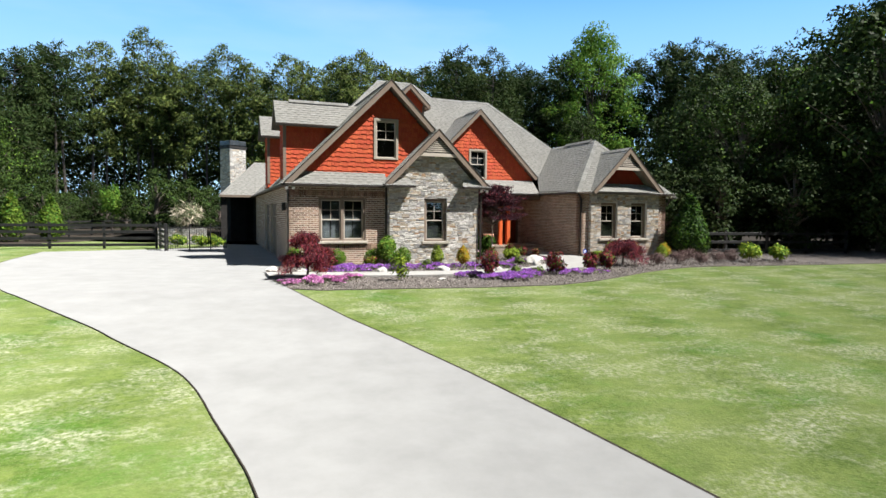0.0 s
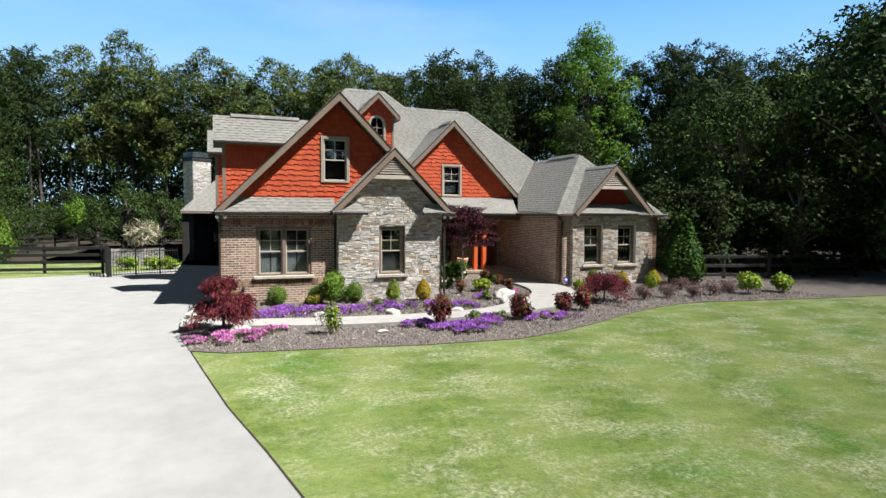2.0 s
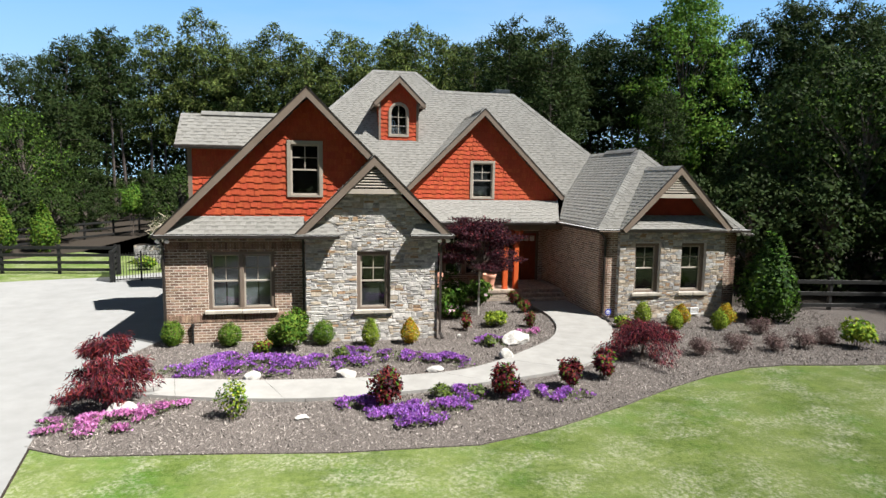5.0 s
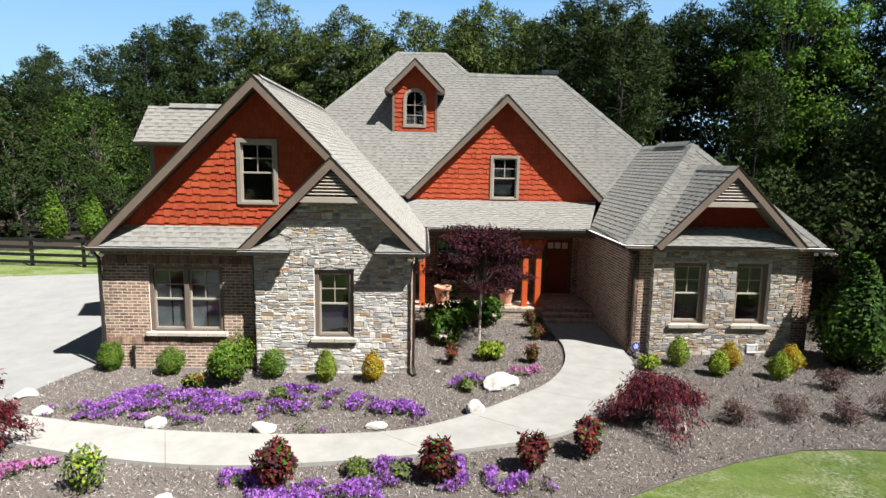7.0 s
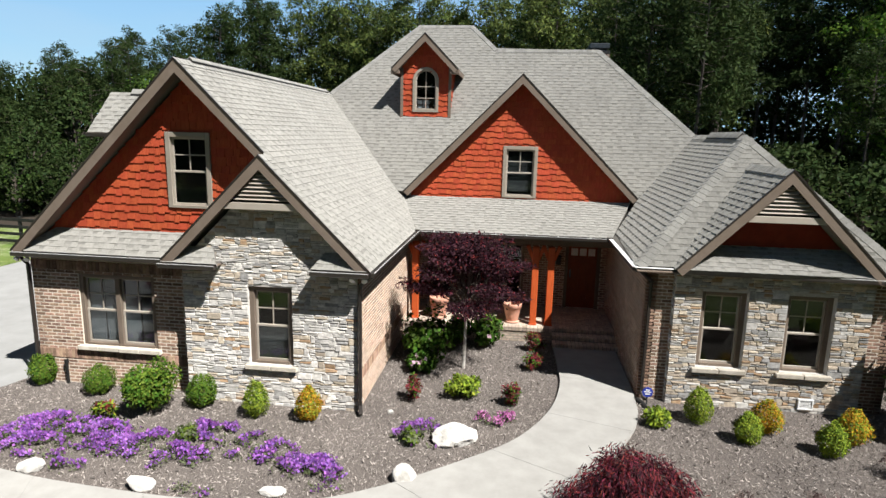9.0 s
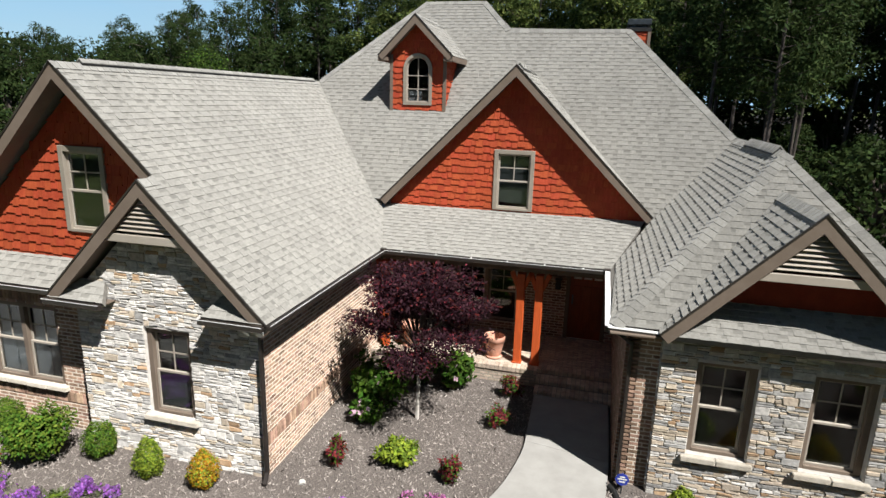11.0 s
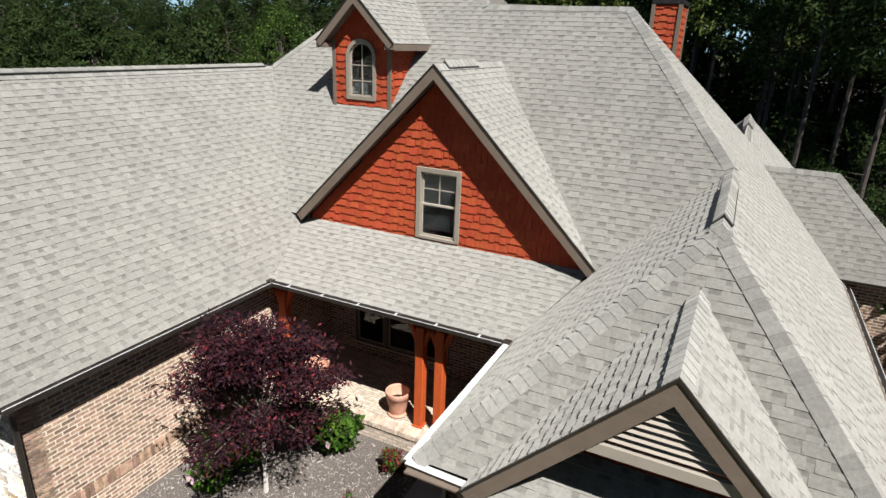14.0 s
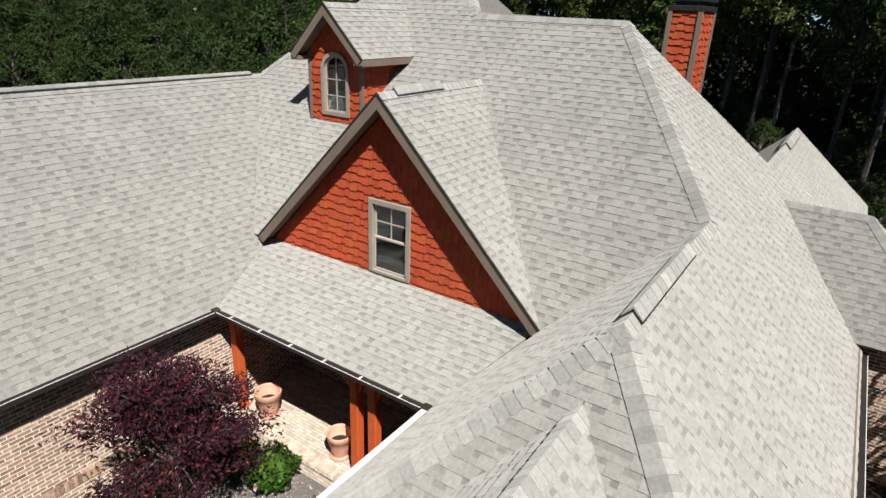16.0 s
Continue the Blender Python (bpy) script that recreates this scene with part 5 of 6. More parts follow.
# ================= plants: helpers =================


def quads_mesh(name, corners, mats, index=None):
    """corners: (k, 4, 3). One mesh of loose quads."""
    k = len(corners)
    me = bpy.data.meshes.new(name)
    me.vertices.add(k * 4)
    me.vertices.foreach_set("co", np.ascontiguousarray(corners, dtype=np.float32).ravel())
    me.loops.add(k * 4)
    me.loops.foreach_set("vertex_index", np.arange(k * 4, dtype=np.int32))
    me.polygons.add(k)
    me.polygons.foreach_set("loop_start", np.arange(0, k * 4, 4, dtype=np.int32))
    for m in mats:
        me.materials.append(m)
    if index is not None:
        me.polygons.foreach_set("material_index", np.asarray(index, dtype=np.int32))
    me.update()
    me.validate()
    return me


def leaf_quads(r, centres, size, aspect=0.5, outward=None, droop=0.0, flat=0.0, face=None):
    """Small leaves at centres: diamonds with random lie, biased outward and drooping."""
    k = len(centres)
    d = r.normal(size=(k, 3))
    if outward is not None:
        d += outward
    d[:, 2] -= droop
    d /= np.linalg.norm(d, axis=1)[:, None]
    if face is not None:
        f = face / (np.linalg.norm(face, axis=1)[:, None] + 1e-6) + r.normal(size=(k, 3)) * 0.38
        d = d - (d * f).sum(1)[:, None] * f / (f * f).sum(1)[:, None]
        d /= np.linalg.norm(d, axis=1)[:, None]
        s = np.cross(d, f)
    else:
        s = r.normal(size=(k, 3))
        s[:, 2] *= 1 - flat
    s -= (s * d).sum(1)[:, None] * d
    s /= np.linalg.norm(s, axis=1)[:, None]
    length = (size * r.uniform(0.6, 1.3, k))[:, None]
    w = length * aspect * 0.5
    nrm = np.cross(d, s)
    mid = centres + d * length * 0.45
    return np.stack([centres, mid + s * w + nrm * w * 0.25, centres + d * length, mid - s * w + nrm * w * 0.25], 1)


def ball(r, k, inner=0.0):
    p = r.normal(size=(k, 3))
    p /= np.linalg.norm(p, axis=1)[:, None]
    return p * (inner + (1 - inner) * r.uniform(0, 1, k) ** (1 / 3))[:, None]


def stems(r, k, height, spread, radius, base=0.05):
    bm = bmesh.new()
    for i in range(k):
        a = r.uniform(0, math.tau)
        d = spread * r.uniform(0.3, 1.0)
        x, y = math.cos(a), math.sin(a)
        tube_into(bm, [(x * base, y * base, -0.05), (x * d * 0.5, y * d * 0.5, height * 0.5), (x * d, y * d, height)], [radius, radius * 0.7, radius * 0.35], 5)
    return bm


def shrub(name, at, label, w, h, mats, leaf, count, category="shrub", shape="round", seed=1, group="", bloom=None, weights=None, aspect=0.55, low=0.0):
    """A leafy shrub: stems and a crown of many small leaves with an uneven outline."""
    r = np.random.default_rng(seed)
    root = thing(name, (at[0], at[1], ground_z(*at) + 0.03), label, category, group)
    part("stem", stems(r, 7, h * 0.6, w * 0.25, 0.012), M["bark"], root)
    p = ball(r, count, 0.55)
    p = p * (1 + 0.16 * np.sin(p[:, :1] * 5 + seed) * np.cos(p[:, 1:2] * 6 + 2 * seed))
    z = (p[:, 2] * 0.5 + 0.5)
    if shape == "egg":
        k = np.clip(1.15 - 0.65 * np.clip(z, 0, 1) ** 1.6, 0.2, 1)
        p[:, 0] *= k
        p[:, 1] *= k
    elif shape == "cone":
        k = np.clip(1.18 - 0.95 * z, 0.12, 1)
        p[:, 0] *= k
        p[:, 1] *= k
    elif shape == "loose":
        lump = ball(r, 14, 0.35) * np.array([0.68, 0.68, 0.62])
        p = lump[r.integers(0, 14, count)] + ball(r, count, 0.3) * 0.38
        z = (p[:, 2] * 0.5 + 0.5)
    c = np.stack([p[:, 0] * w / 2, p[:, 1] * w / 2, low + z * (h - low)], 1)
    c[:, 2] = np.maximum(c[:, 2], 0.03)
    out = p * 1.2
    q = leaf_quads(r, c, leaf, aspect, out, face=p + np.array([0, 0, 0.25]))
    idx = r.choice(len(mats), count, p=weights)
    if bloom:
        top = (z > 0.45) & (r.uniform(size=count) < bloom[1])
        idx = np.where(top, len(mats), idx)
        mats = list(mats) + [bloom[0]]
    part("foliage", quads_mesh("foliage", q, [M[m] for m in mats], idx), None, root)
    return root


def maple(at, label, h, w, mats, leaf, count, seed, trunk_h, weeping=0.0, low=0.3, bark="bark", weights=None, aspect=0.42, layer=0.4, limbs=30):
    """A small maple: bare trunk, spreading limbs, a layered crown of fine leaves in separate sprays."""
    r = np.random.default_rng(seed)
    root = thing("japanese_maple", (at[0], at[1], ground_z(*at) + 0.03), label, "tree")
    bm = bmesh.new()
    tube_into(bm, [(0, 0, -0.05), (0.02, 0.01, trunk_h * 0.5), (0.03, -0.01, trunk_h)], [0.042, 0.034, 0.03], 8)
    part("trunk", bm, M[bark], root)
    centres, scale, way = [], [], []
    for i in range(limbs):
        a = i * 2.4 + r.uniform(-0.4, 0.4)
        el = r.uniform(0.0, 1.5)
        ln = w / 2 * r.uniform(0.5, 1.08) * (0.6 + 0.4 * math.cos(el))
        top = trunk_h + (h - trunk_h) * math.sin(el) * r.uniform(0.75, 1.02)
        tip = Vector((math.cos(a) * ln * math.cos(el * 0.7), math.sin(a) * ln * math.cos(el * 0.7), top - weeping * ln * r.uniform(0.2, 0.6)))
        midp = Vector((tip.x * 0.5, tip.y * 0.5, trunk_h + (top - trunk_h) * 0.75))
        bm = bmesh.new()
        tube_into(bm, [(0.02, 0, trunk_h * 0.9), midp, tip], [0.02, 0.012, 0.004], 5)
        part("limb", bm, M["bark"], root)
        for t in (0.05, 0.35, 0.6, 0.85, 1.0):
            centres.append(midp.lerp(tip, t))
            scale.append(r.uniform(0.10, 0.19))
            way.append((math.cos(a), math.sin(a), 0.25 - weeping))
    centres, scale, way = np.array(centres), np.array(scale), np.array(way)
    pick = r.choice(len(centres), count, p=scale ** 2 / (scale ** 2).sum())
    off = ball(r, count, 0.1) * np.array([1.3, 1.3, layer]) * (scale[pick] * w / 1.55)[:, None]
    c = centres[pick] + off
    c[:, 2] = np.maximum(c[:, 2] - weeping * 0.25 * (off[:, :2] ** 2).sum(1), low)
    q = leaf_quads(r, c, leaf, aspect, outward=way[pick] * 0.9, droop=0.2 + weeping, flat=0.4)
    part("crown", quads_mesh("crown", q, [M[m] for m in mats], r.choice(len(mats), count, p=weights)), None, root)
    return root


def in_loop(x, y, loop):
    inside = np.zeros(len(x), bool)
    for i in range(len(loop)):
        (a, b), (c, d) = loop[i], loop[(i + 1) % len(loop)]
        hit = ((b <= y) != (d <= y)) & (x < a + (y - b) * (c - a) / (d - b if d != b else 1e-9))
        inside ^= hit
    return inside


WALK_LOOP = WALK_UP + WALK_LO[::-1]
DRIVE_LOOP = DRIVE_RIGHT + [(-6.9, 18.8), (-9.2, 18.8), (-9.2, 14.2), (-12.2, 12.4)] + DRIVE_LEFT[::-1]
HOUSE_LOOP = [(-7.1, 0.7), (-3.45, 0.7), (-3.45, 0.2), (0.3, 0.2), (0.3, 5.0), (4.2, 5.0), (4.2, 4.5), (5.85, 4.5), (5.85, 1.75), (10.9, 1.75), (10.9, 20), (-7.1, 20)]


def phlox(x, y, rx, ry, turn, seed, flower="purple_flower", cover=0.6, label="low mat of purple creeping phlox in bloom on the mulch"):
    """A low spreading mat: grey-green leaves under many small flowers."""
    r = np.random.default_rng(seed)
    root = thing("creeping_phlox", (x, y, ground_z(x, y) + 0.03), label, "flower patch", "creeping phlox")
    k = int(4300 * rx * ry)
    p = r.uniform(-1, 1, (k * 2, 2))
    ang = np.arctan2(p[:, 1], p[:, 0])
    edge = 1 - 0.22 * np.sin(ang * 3 + seed) - 0.15 * np.sin(ang * 7 + 2 * seed)
    d = np.linalg.norm(p, axis=1) / edge
    clump = np.array([noise.noise(Vector((a * rx * 3.2, b * ry * 3.2, seed * 3.3))) for a, b in p])
    keep = (d < 1) & (r.uniform(size=len(p)) < np.clip(0.72 - 0.6 * d + clump * 2.2, 0.03, 1))
    p, d, clump = p[keep], d[keep], clump[keep]
    t = radians(turn)
    px, py = p[:, 0] * rx, p[:, 1] * ry
    hgt = 0.03 + 0.13 * np.clip(1 - d, 0, 1) ** 0.6 * (0.6 + 0.8 * np.clip(clump + 0.4, 0, 1)) * r.uniform(0.6, 1.1, len(p))
    c = np.stack([px * math.cos(t) - py * math.sin(t), px * math.sin(t) + py * math.cos(t), hgt], 1)
    isf = (r.uniform(size=len(p)) < cover * np.clip(0.34 + clump * 2.2, 0.04, 0.85))
    low = c.copy()
    low[:, 2] *= 0.65
    ql = leaf_quads(r, low, 0.075, 0.35, outward=np.array([0, 0, 1.0]))
    part("foliage", quads_mesh("foliage", ql, [M["phlox_leaf"]]), None, root)
    f = np.repeat(c[isf], 2, axis=0)
    f[:, :2] += r.normal(size=(len(f), 2)) * 0.025
    qf = leaf_quads(r, f, 0.05, 0.95, outward=np.array([0.3, -0.5, 2.2]))
    part("blossom", quads_mesh("blossom", qf, [M[flower]]), None, root)
    return root


def rock(x, y, sx, sy, sz, turn, seed):
    bm = bmesh.new()
    bmesh.ops.create_icosphere(bm, subdivisions=4, radius=1.0)
    rr = random.Random(seed)
    cuts = []
    for _ in range(9):
        d = Vector((rr.uniform(-1, 1), rr.uniform(-1, 1), rr.uniform(-0.6, 1))).normalized()
        cuts.append((d, rr.uniform(0.62, 0.85)))
    for v in bm.verts:
        for d, k in cuts:
            s = v.co.dot(d)
            if s > k:
                v.co -= d * (s - k)
        v.co *= 1 + 0.07 * noise.noise(v.co * 2.2 + Vector((seed, 0, 0))) + 0.03 * noise.noise(v.co * 6)
        v.co = Vector((v.co.x * sx / 2, v.co.y * sy / 2, v.co.z * sz * 0.6 + sz * 0.3))
    me = bpy.data.meshes.new("boulder")
    bm.to_mesh(me)
    bm.free()
    me.materials.append(M["rock"])
    ob = new("boulder", me)
    ob.matrix_world = pose(x, y, ground_z(x, y) + 0.03, 0, 0, turn)
    tagged(ob, "pale weathered quartz boulder in the mulch", "rock", "bed rocks")


# ================= trees =================


def pine(seed, h, mats, bare, reach):
    """A tall pine: straight bare trunk with dead stubs, whorls of boughs above, needles in rounded tufts."""
    r = np.random.default_rng(seed)
    root = thing("pine_tree", (0, 0, 0), "tall dark green pine with a bare lower trunk in the woods", "tree", "woodland trees")
    bm = bmesh.new()
    sway = r.normal(size=2) * 0.3
    line = [(sway[0] * s * s, sway[1] * s * s, -0.3 + (h + 0.1) * s) for s in (0, 0.25, 0.5, 0.75, 1.0)]
    tube_into(bm, line, [0.17, 0.14, 0.115, 0.08, 0.02], 7)
    for i in range(9):
        s = r.uniform(0.1, 0.14 + bare)
        a = r.uniform(0, math.tau)
        b0 = Vector((sway[0] * s * s, sway[1] * s * s, h * s))
        tube_into(bm, [b0, b0 + Vector((math.cos(a), math.sin(a), r.uniform(-0.2, 0.3))) * r.uniform(0.5, 1.5)], [0.025, 0.008], 4)
    part("trunk", bm, M["pine_bark"], root)
    bm = bmesh.new()
    cs, sz = [], []
    k = 50
    for i in range(k):
        f = (i + r.uniform(0, 1)) / k
        z = h * (bare + (1 - bare) * f)
        ln = reach * (0.3 + 0.7 * math.sin(math.pi * min(1, 0.22 + 0.72 * f))) * r.uniform(0.5, 1.15)
        a = i * 2.4 + r.uniform(-0.6, 0.6)
        s = z / h
        b0 = Vector((sway[0] * s * s, sway[1] * s * s, z))
        tip = b0 + Vector((math.cos(a) * ln, math.sin(a) * ln, ln * r.uniform(-0.1, 0.35)))
        tube_into(bm, [b0, b0.lerp(tip, 0.5) + Vector((0, 0, 0.1)), tip], [0.035, 0.022, 0.008], 4)
        m = max(2, int(ln / 0.8))
        for j in range(m):
            t = 0.4 + 0.6 * (j + 0.7) / m
            cs.append(b0.lerp(tip, t) + Vector(r.normal(size=3) * np.array([0.25, 0.25, 0.12])))
            sz.append(r.uniform(0.65, 1.15) * (1.0 if f < 0.9 else 0.75))
    part("bough", bm, M["bark"], root)
    cs, sz = np.array(cs), np.array(sz)
    n = 46
    c = np.repeat(cs, n, 0)
    off = ball(r, len(c), 0.45) * np.array([1, 1, 0.62]) * np.repeat(sz, n)[:, None]
    q = leaf_quads(r, c + off * 0.85, 0.44, 0.26, outward=off * 1.4 + np.array([0, 0, 0.4]), face=off * 1.5 / np.repeat(sz, n)[:, None] + np.array([0, 0, 0.6]))
    part("crown", quads_mesh("crown", q, [M[m] for m in mats], r.choice(len(mats), len(q))), None, root)
    return root


def broadleaf(seed, h, w, mats, low, label, leaf=0.34, clumps=150, per=46, weights=None):
    """A broad-leaved tree: trunk, forking limbs, an uneven crown of leaf clumps with gaps."""
    r = np.random.default_rng(seed)
    root = thing("broadleaf_tree", (0, 0, 0), label, "tree", "woodland trees")
    bm = bmesh.new()
    tube_into(bm, [(0, 0, -0.3), (0.1, 0, h * 0.25), (0.0, 0.15, h * 0.55), (0.1, 0, h * 0.9)], [0.26, 0.2, 0.12, 0.03], 8)
    part("trunk", bm, M["bark"], root)
    p = ball(r, clumps, 0.45)
    z = p[:, 2] * 0.5 + 0.5
    k = np.sin(np.pi * np.clip(0.15 + 0.8 * z, 0, 1)) ** 0.6
    rad = w / 2 * k * (1 + 0.25 * r.normal(size=clumps))
    cs = np.stack([p[:, 0] * rad, p[:, 1] * rad, low + (h - low) * z], 1)
    bm = bmesh.new()
    for i in range(0, clumps, 3):
        e = Vector(cs[i])
        s = Vector((0, 0.05, max(low * 0.8, e.z * 0.6)))
        tube_into(bm, [s, s.lerp(e, 0.5) + Vector((0, 0, 0.2)), e], [0.06, 0.035, 0.01], 4)
    part("limb", bm, M["bark"], root)
    c = np.repeat(cs, per, 0)
    off = ball(r, len(c), 0.3) * np.array([1, 1, 0.6]) * np.repeat(r.uniform(0.55, 1.05, clumps), per)[:, None] * (w / 7)
    q = leaf_quads(r, c + off, leaf, 0.6, outward=off * 0.3, face=off + c * np.array([0.12, 0.12, 0.0]) + np.array([0, 0, 0.35]))
    part("crown", quads_mesh("crown", q, [M[m] for m in mats], r.choice(len(mats), len(q), p=weights)), None, root)
    return root


def woods():
    rr = random.Random(11)
    pines = [pine(21, 19.5, ("pine", "pine", "pine_dark"), 0.42, 3.5), pine(22, 20.5, ("pine", "pine_dark"), 0.48, 3.2), pine(23, 18.0, ("pine", "pine", "pine_dark"), 0.38, 3.6), pine(24, 19.0, ("pine_dark", "pine"), 0.52, 3.1)]
    # darker set: the shade on these pines is put into their needles
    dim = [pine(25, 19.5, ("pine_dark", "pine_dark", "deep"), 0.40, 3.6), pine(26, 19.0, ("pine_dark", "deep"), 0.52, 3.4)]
    low_pines = [pine(31, 12.0, ("pine_dark", "deep"), 0.08, 2.9), pine(32, 9.0, ("pine_dark", "deep"), 0.04, 2.6)]
    for p in low_pines:
        p["label"] = "young dark green pine with boughs down to the ground"
    # most of the grove's shade is mixed into its leaf colours
    dark_label = "broad-leaved tree in the woods, dense foliage with shade put into its colour"
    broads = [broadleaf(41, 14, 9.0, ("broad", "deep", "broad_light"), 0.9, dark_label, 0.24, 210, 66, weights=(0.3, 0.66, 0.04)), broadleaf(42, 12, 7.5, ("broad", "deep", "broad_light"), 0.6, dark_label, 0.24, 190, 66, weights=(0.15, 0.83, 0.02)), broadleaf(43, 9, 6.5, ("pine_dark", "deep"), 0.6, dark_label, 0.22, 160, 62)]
    under = broadleaf(44, 4.6, 4.2, ("broad", "pine_dark", "deep"), 0.3, "leafy understorey tree at the wood's edge", 0.18, 100, 46)
    tall = broadleaf(45, 26.5, 12.0, ("broad_light", "lush"), 2.0, "tall fresh light green broad-leaved tree above the pines", 0.30, 400, 90, (0.66, 0.34))
    fresh = broadleaf(47, 13.0, 9.0, ("broad_light", "broad", "deep"), 1.0, "green broad-leaved tree in front of the dark woods", 0.26, 170, 60, (0.16, 0.54, 0.3))
    dusky = broadleaf(46, 5.5, 5.0, ("deep", "pine_dark"), 0.15, "understorey bush, dark with the grove's shade put into its leaves", 0.22, 105, 44, (0.75, 0.25))
    used = {}

    def plant(src, x, y, s, turn):
        m = pose(x, y, ground_z(x, y), 0, 0, turn)
        if src.name not in used:
            used[src.name] = 1
            src.matrix_basis = m @ Matrix.Diagonal((s, s, s, 1))
            src.scale = (s, s, s)
            return src
        ob = copy_thing(src, m)
        ob.scale = (s, s, s)
        return ob

    # the edge of the woods: place, height
    edge = [(-62, 14, 9.5), (-52, 25, 10), (-44, 34, 10.5), (-36, 42, 12), (-29, 52, 17.3), (-22, 60, 19), (-15, 58, 19.5), (-8, 55, 18.8), (0, 50, 18), (8, 45, 17.6), (17, 40, 17.8), (24, 40, 17.6), (32, 38, 19), (40, 32, 19), (47, 22, 18), (52, 8, 17)]
    pts = [Vector(e) for e in edge]
    for row in range(2):
        for a, b in zip(pts, pts[1:]):
            d = Vector((b.x - a.x, b.y - a.y, 0))
            k = max(2, round(d.length / (2.6 + 5.4 * row)))
            out = Vector((-d.y, d.x, 0)).normalized()
            for i in range(k):
                p = a.lerp(b, (i + rr.uniform(0.1, 0.9)) / k)
                far = row * 4.6 + rr.uniform(-1.4, 1.4)
                x, y = p.x + out.x * far, p.y + out.y * far
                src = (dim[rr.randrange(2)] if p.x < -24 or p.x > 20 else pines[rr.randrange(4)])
                base = 18.3
                plant(src, x, y, p.z / base * rr.uniform(0.9, 1.04), rr.uniform(0, 360))
    # lower growth along the edge
    for a, b in zip(pts[:8], pts[1:9]):
        many = 3 if a.x < -30 else 1
        for i in range(many):
            p = a.lerp(b, (i + rr.uniform(0, 1)) / many)
            d = Vector((b.x - a.x, b.y - a.y, 0)).normalized()
            off = rr.uniform(-5.5, -2.0)
            src = rr.choice((low_pines[0], low_pines[1], broads[2], low_pines[0])) if many == 3 else under
            plant(src, p.x - d.y * off, p.y + d.x * off, rr.uniform(0.7, 1.05), rr.uniform(0, 360))
    for a, b in zip(pts[8:], pts[9:]):
        for i in range(3):
            q = a.lerp(b, (i + rr.uniform(0, 1)) / 3)
            plant(dusky, q.x + rr.uniform(-1, 1), q.y + rr.uniform(0, 3), rr.uniform(0.5, 0.9) if a.x < 30 else rr.uniform(1.2, 1.6), rr.uniform(0, 360))
        for i in range(2):
            p = a.lerp(b, (i + rr.uniform(0, 1)) / 2)
            d = Vector((b.x - a.x, b.y - a.y, 0)).normalized()
            off = rr.uniform(-4.0, -1.5)
            src = rr.choice((broads[2], under, low_pines[1]))
            plant(src, p.x - d.y * off, p.y + d.x * off, rr.uniform(0.7, 1.1) * (0.6 if a.x < 30 else 1), rr.uniform(0, 360))
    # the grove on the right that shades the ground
    # the last four stand out of view, added to shade the others
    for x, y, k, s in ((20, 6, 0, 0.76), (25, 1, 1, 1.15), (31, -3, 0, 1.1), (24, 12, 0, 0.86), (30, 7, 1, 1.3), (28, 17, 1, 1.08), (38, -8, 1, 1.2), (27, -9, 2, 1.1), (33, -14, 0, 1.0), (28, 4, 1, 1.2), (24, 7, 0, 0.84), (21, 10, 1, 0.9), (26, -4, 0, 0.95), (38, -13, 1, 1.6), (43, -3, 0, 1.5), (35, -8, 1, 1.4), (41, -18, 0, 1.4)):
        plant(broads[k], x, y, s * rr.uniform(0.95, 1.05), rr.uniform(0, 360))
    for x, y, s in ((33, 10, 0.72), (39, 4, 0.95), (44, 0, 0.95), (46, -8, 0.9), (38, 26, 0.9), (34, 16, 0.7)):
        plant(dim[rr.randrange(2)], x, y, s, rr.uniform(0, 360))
    plant(tall, 31.0, 37.0, 0.9, 30)
    plant(fresh, -26.0, 36.0, 0.74, 10)
    plant(fresh, -30.0, 41.0, 0.8, 120)
    for x, y, s in ((15.5, 7, 0.9), (17, 4.5, 0.9), (20, 2.5, 0.95), (23, -1.5, 0.9), (15, 11, 0.9), (14.5, 15, 1.0), (15.5, 19, 1.0), (13.5, 22, 0.6), (26, -4, 0.9), (18, 8, 1.0), (22, 4, 1.0), (26, 3, 1.0)):
        plant(dusky, x, y, s, rr.uniform(0, 360))
    # dark bushes close behind the second fence
    for i in range(9):
        plant(dusky, -24.0 - 3.1 * i, 23.6 - 0.35 * i + rr.uniform(-0.8, 0.8), rr.uniform(0.75, 1.05), rr.uniform(0, 360))
    # small trees beyond the fence
    for x, y, s, src in ((-22.7, 25.5, 1.0, under), (-20.5, 27, 0.8, under), (-14, 33, 1.15, under), (-11.5, 34, 1.0, under), (-27, 22, 0.9, under), (-32, 26, 0.8, low_pines[1]), (-36, 22, 0.9, low_pines[1])):
        plant(src, x, y, s, rr.uniform(0, 360))
    for x, y, s in ((-44, 27, 1.5), (-39, 29, 1.6), (-34, 30, 1.5), (-25.5, 33, 1.1), (-21, 36, 0.7), (-17, 40, 0.7), (-13, 42, 0.7), (-9, 44, 0.8), (-33, 35, 1.9), (-24, 42, 0.9), (-15, 48, 0.9), (-27, 46, 1.3), (-20, 50, 1.0), (-22, 54, 1.2), (-16, 54, 1.1), (-10, 51, 1.1), (-52, 20, 1.6), (-60, 10, 1.7), (-4, 46, 0.8), (-37, 31, 1.2), (-32, 31, 1.1), (-28, 32, 1.2), (-42, 30, 1.3)):
        plant(dusky, x, y, s * 0.8, rr.uniform(0, 360))
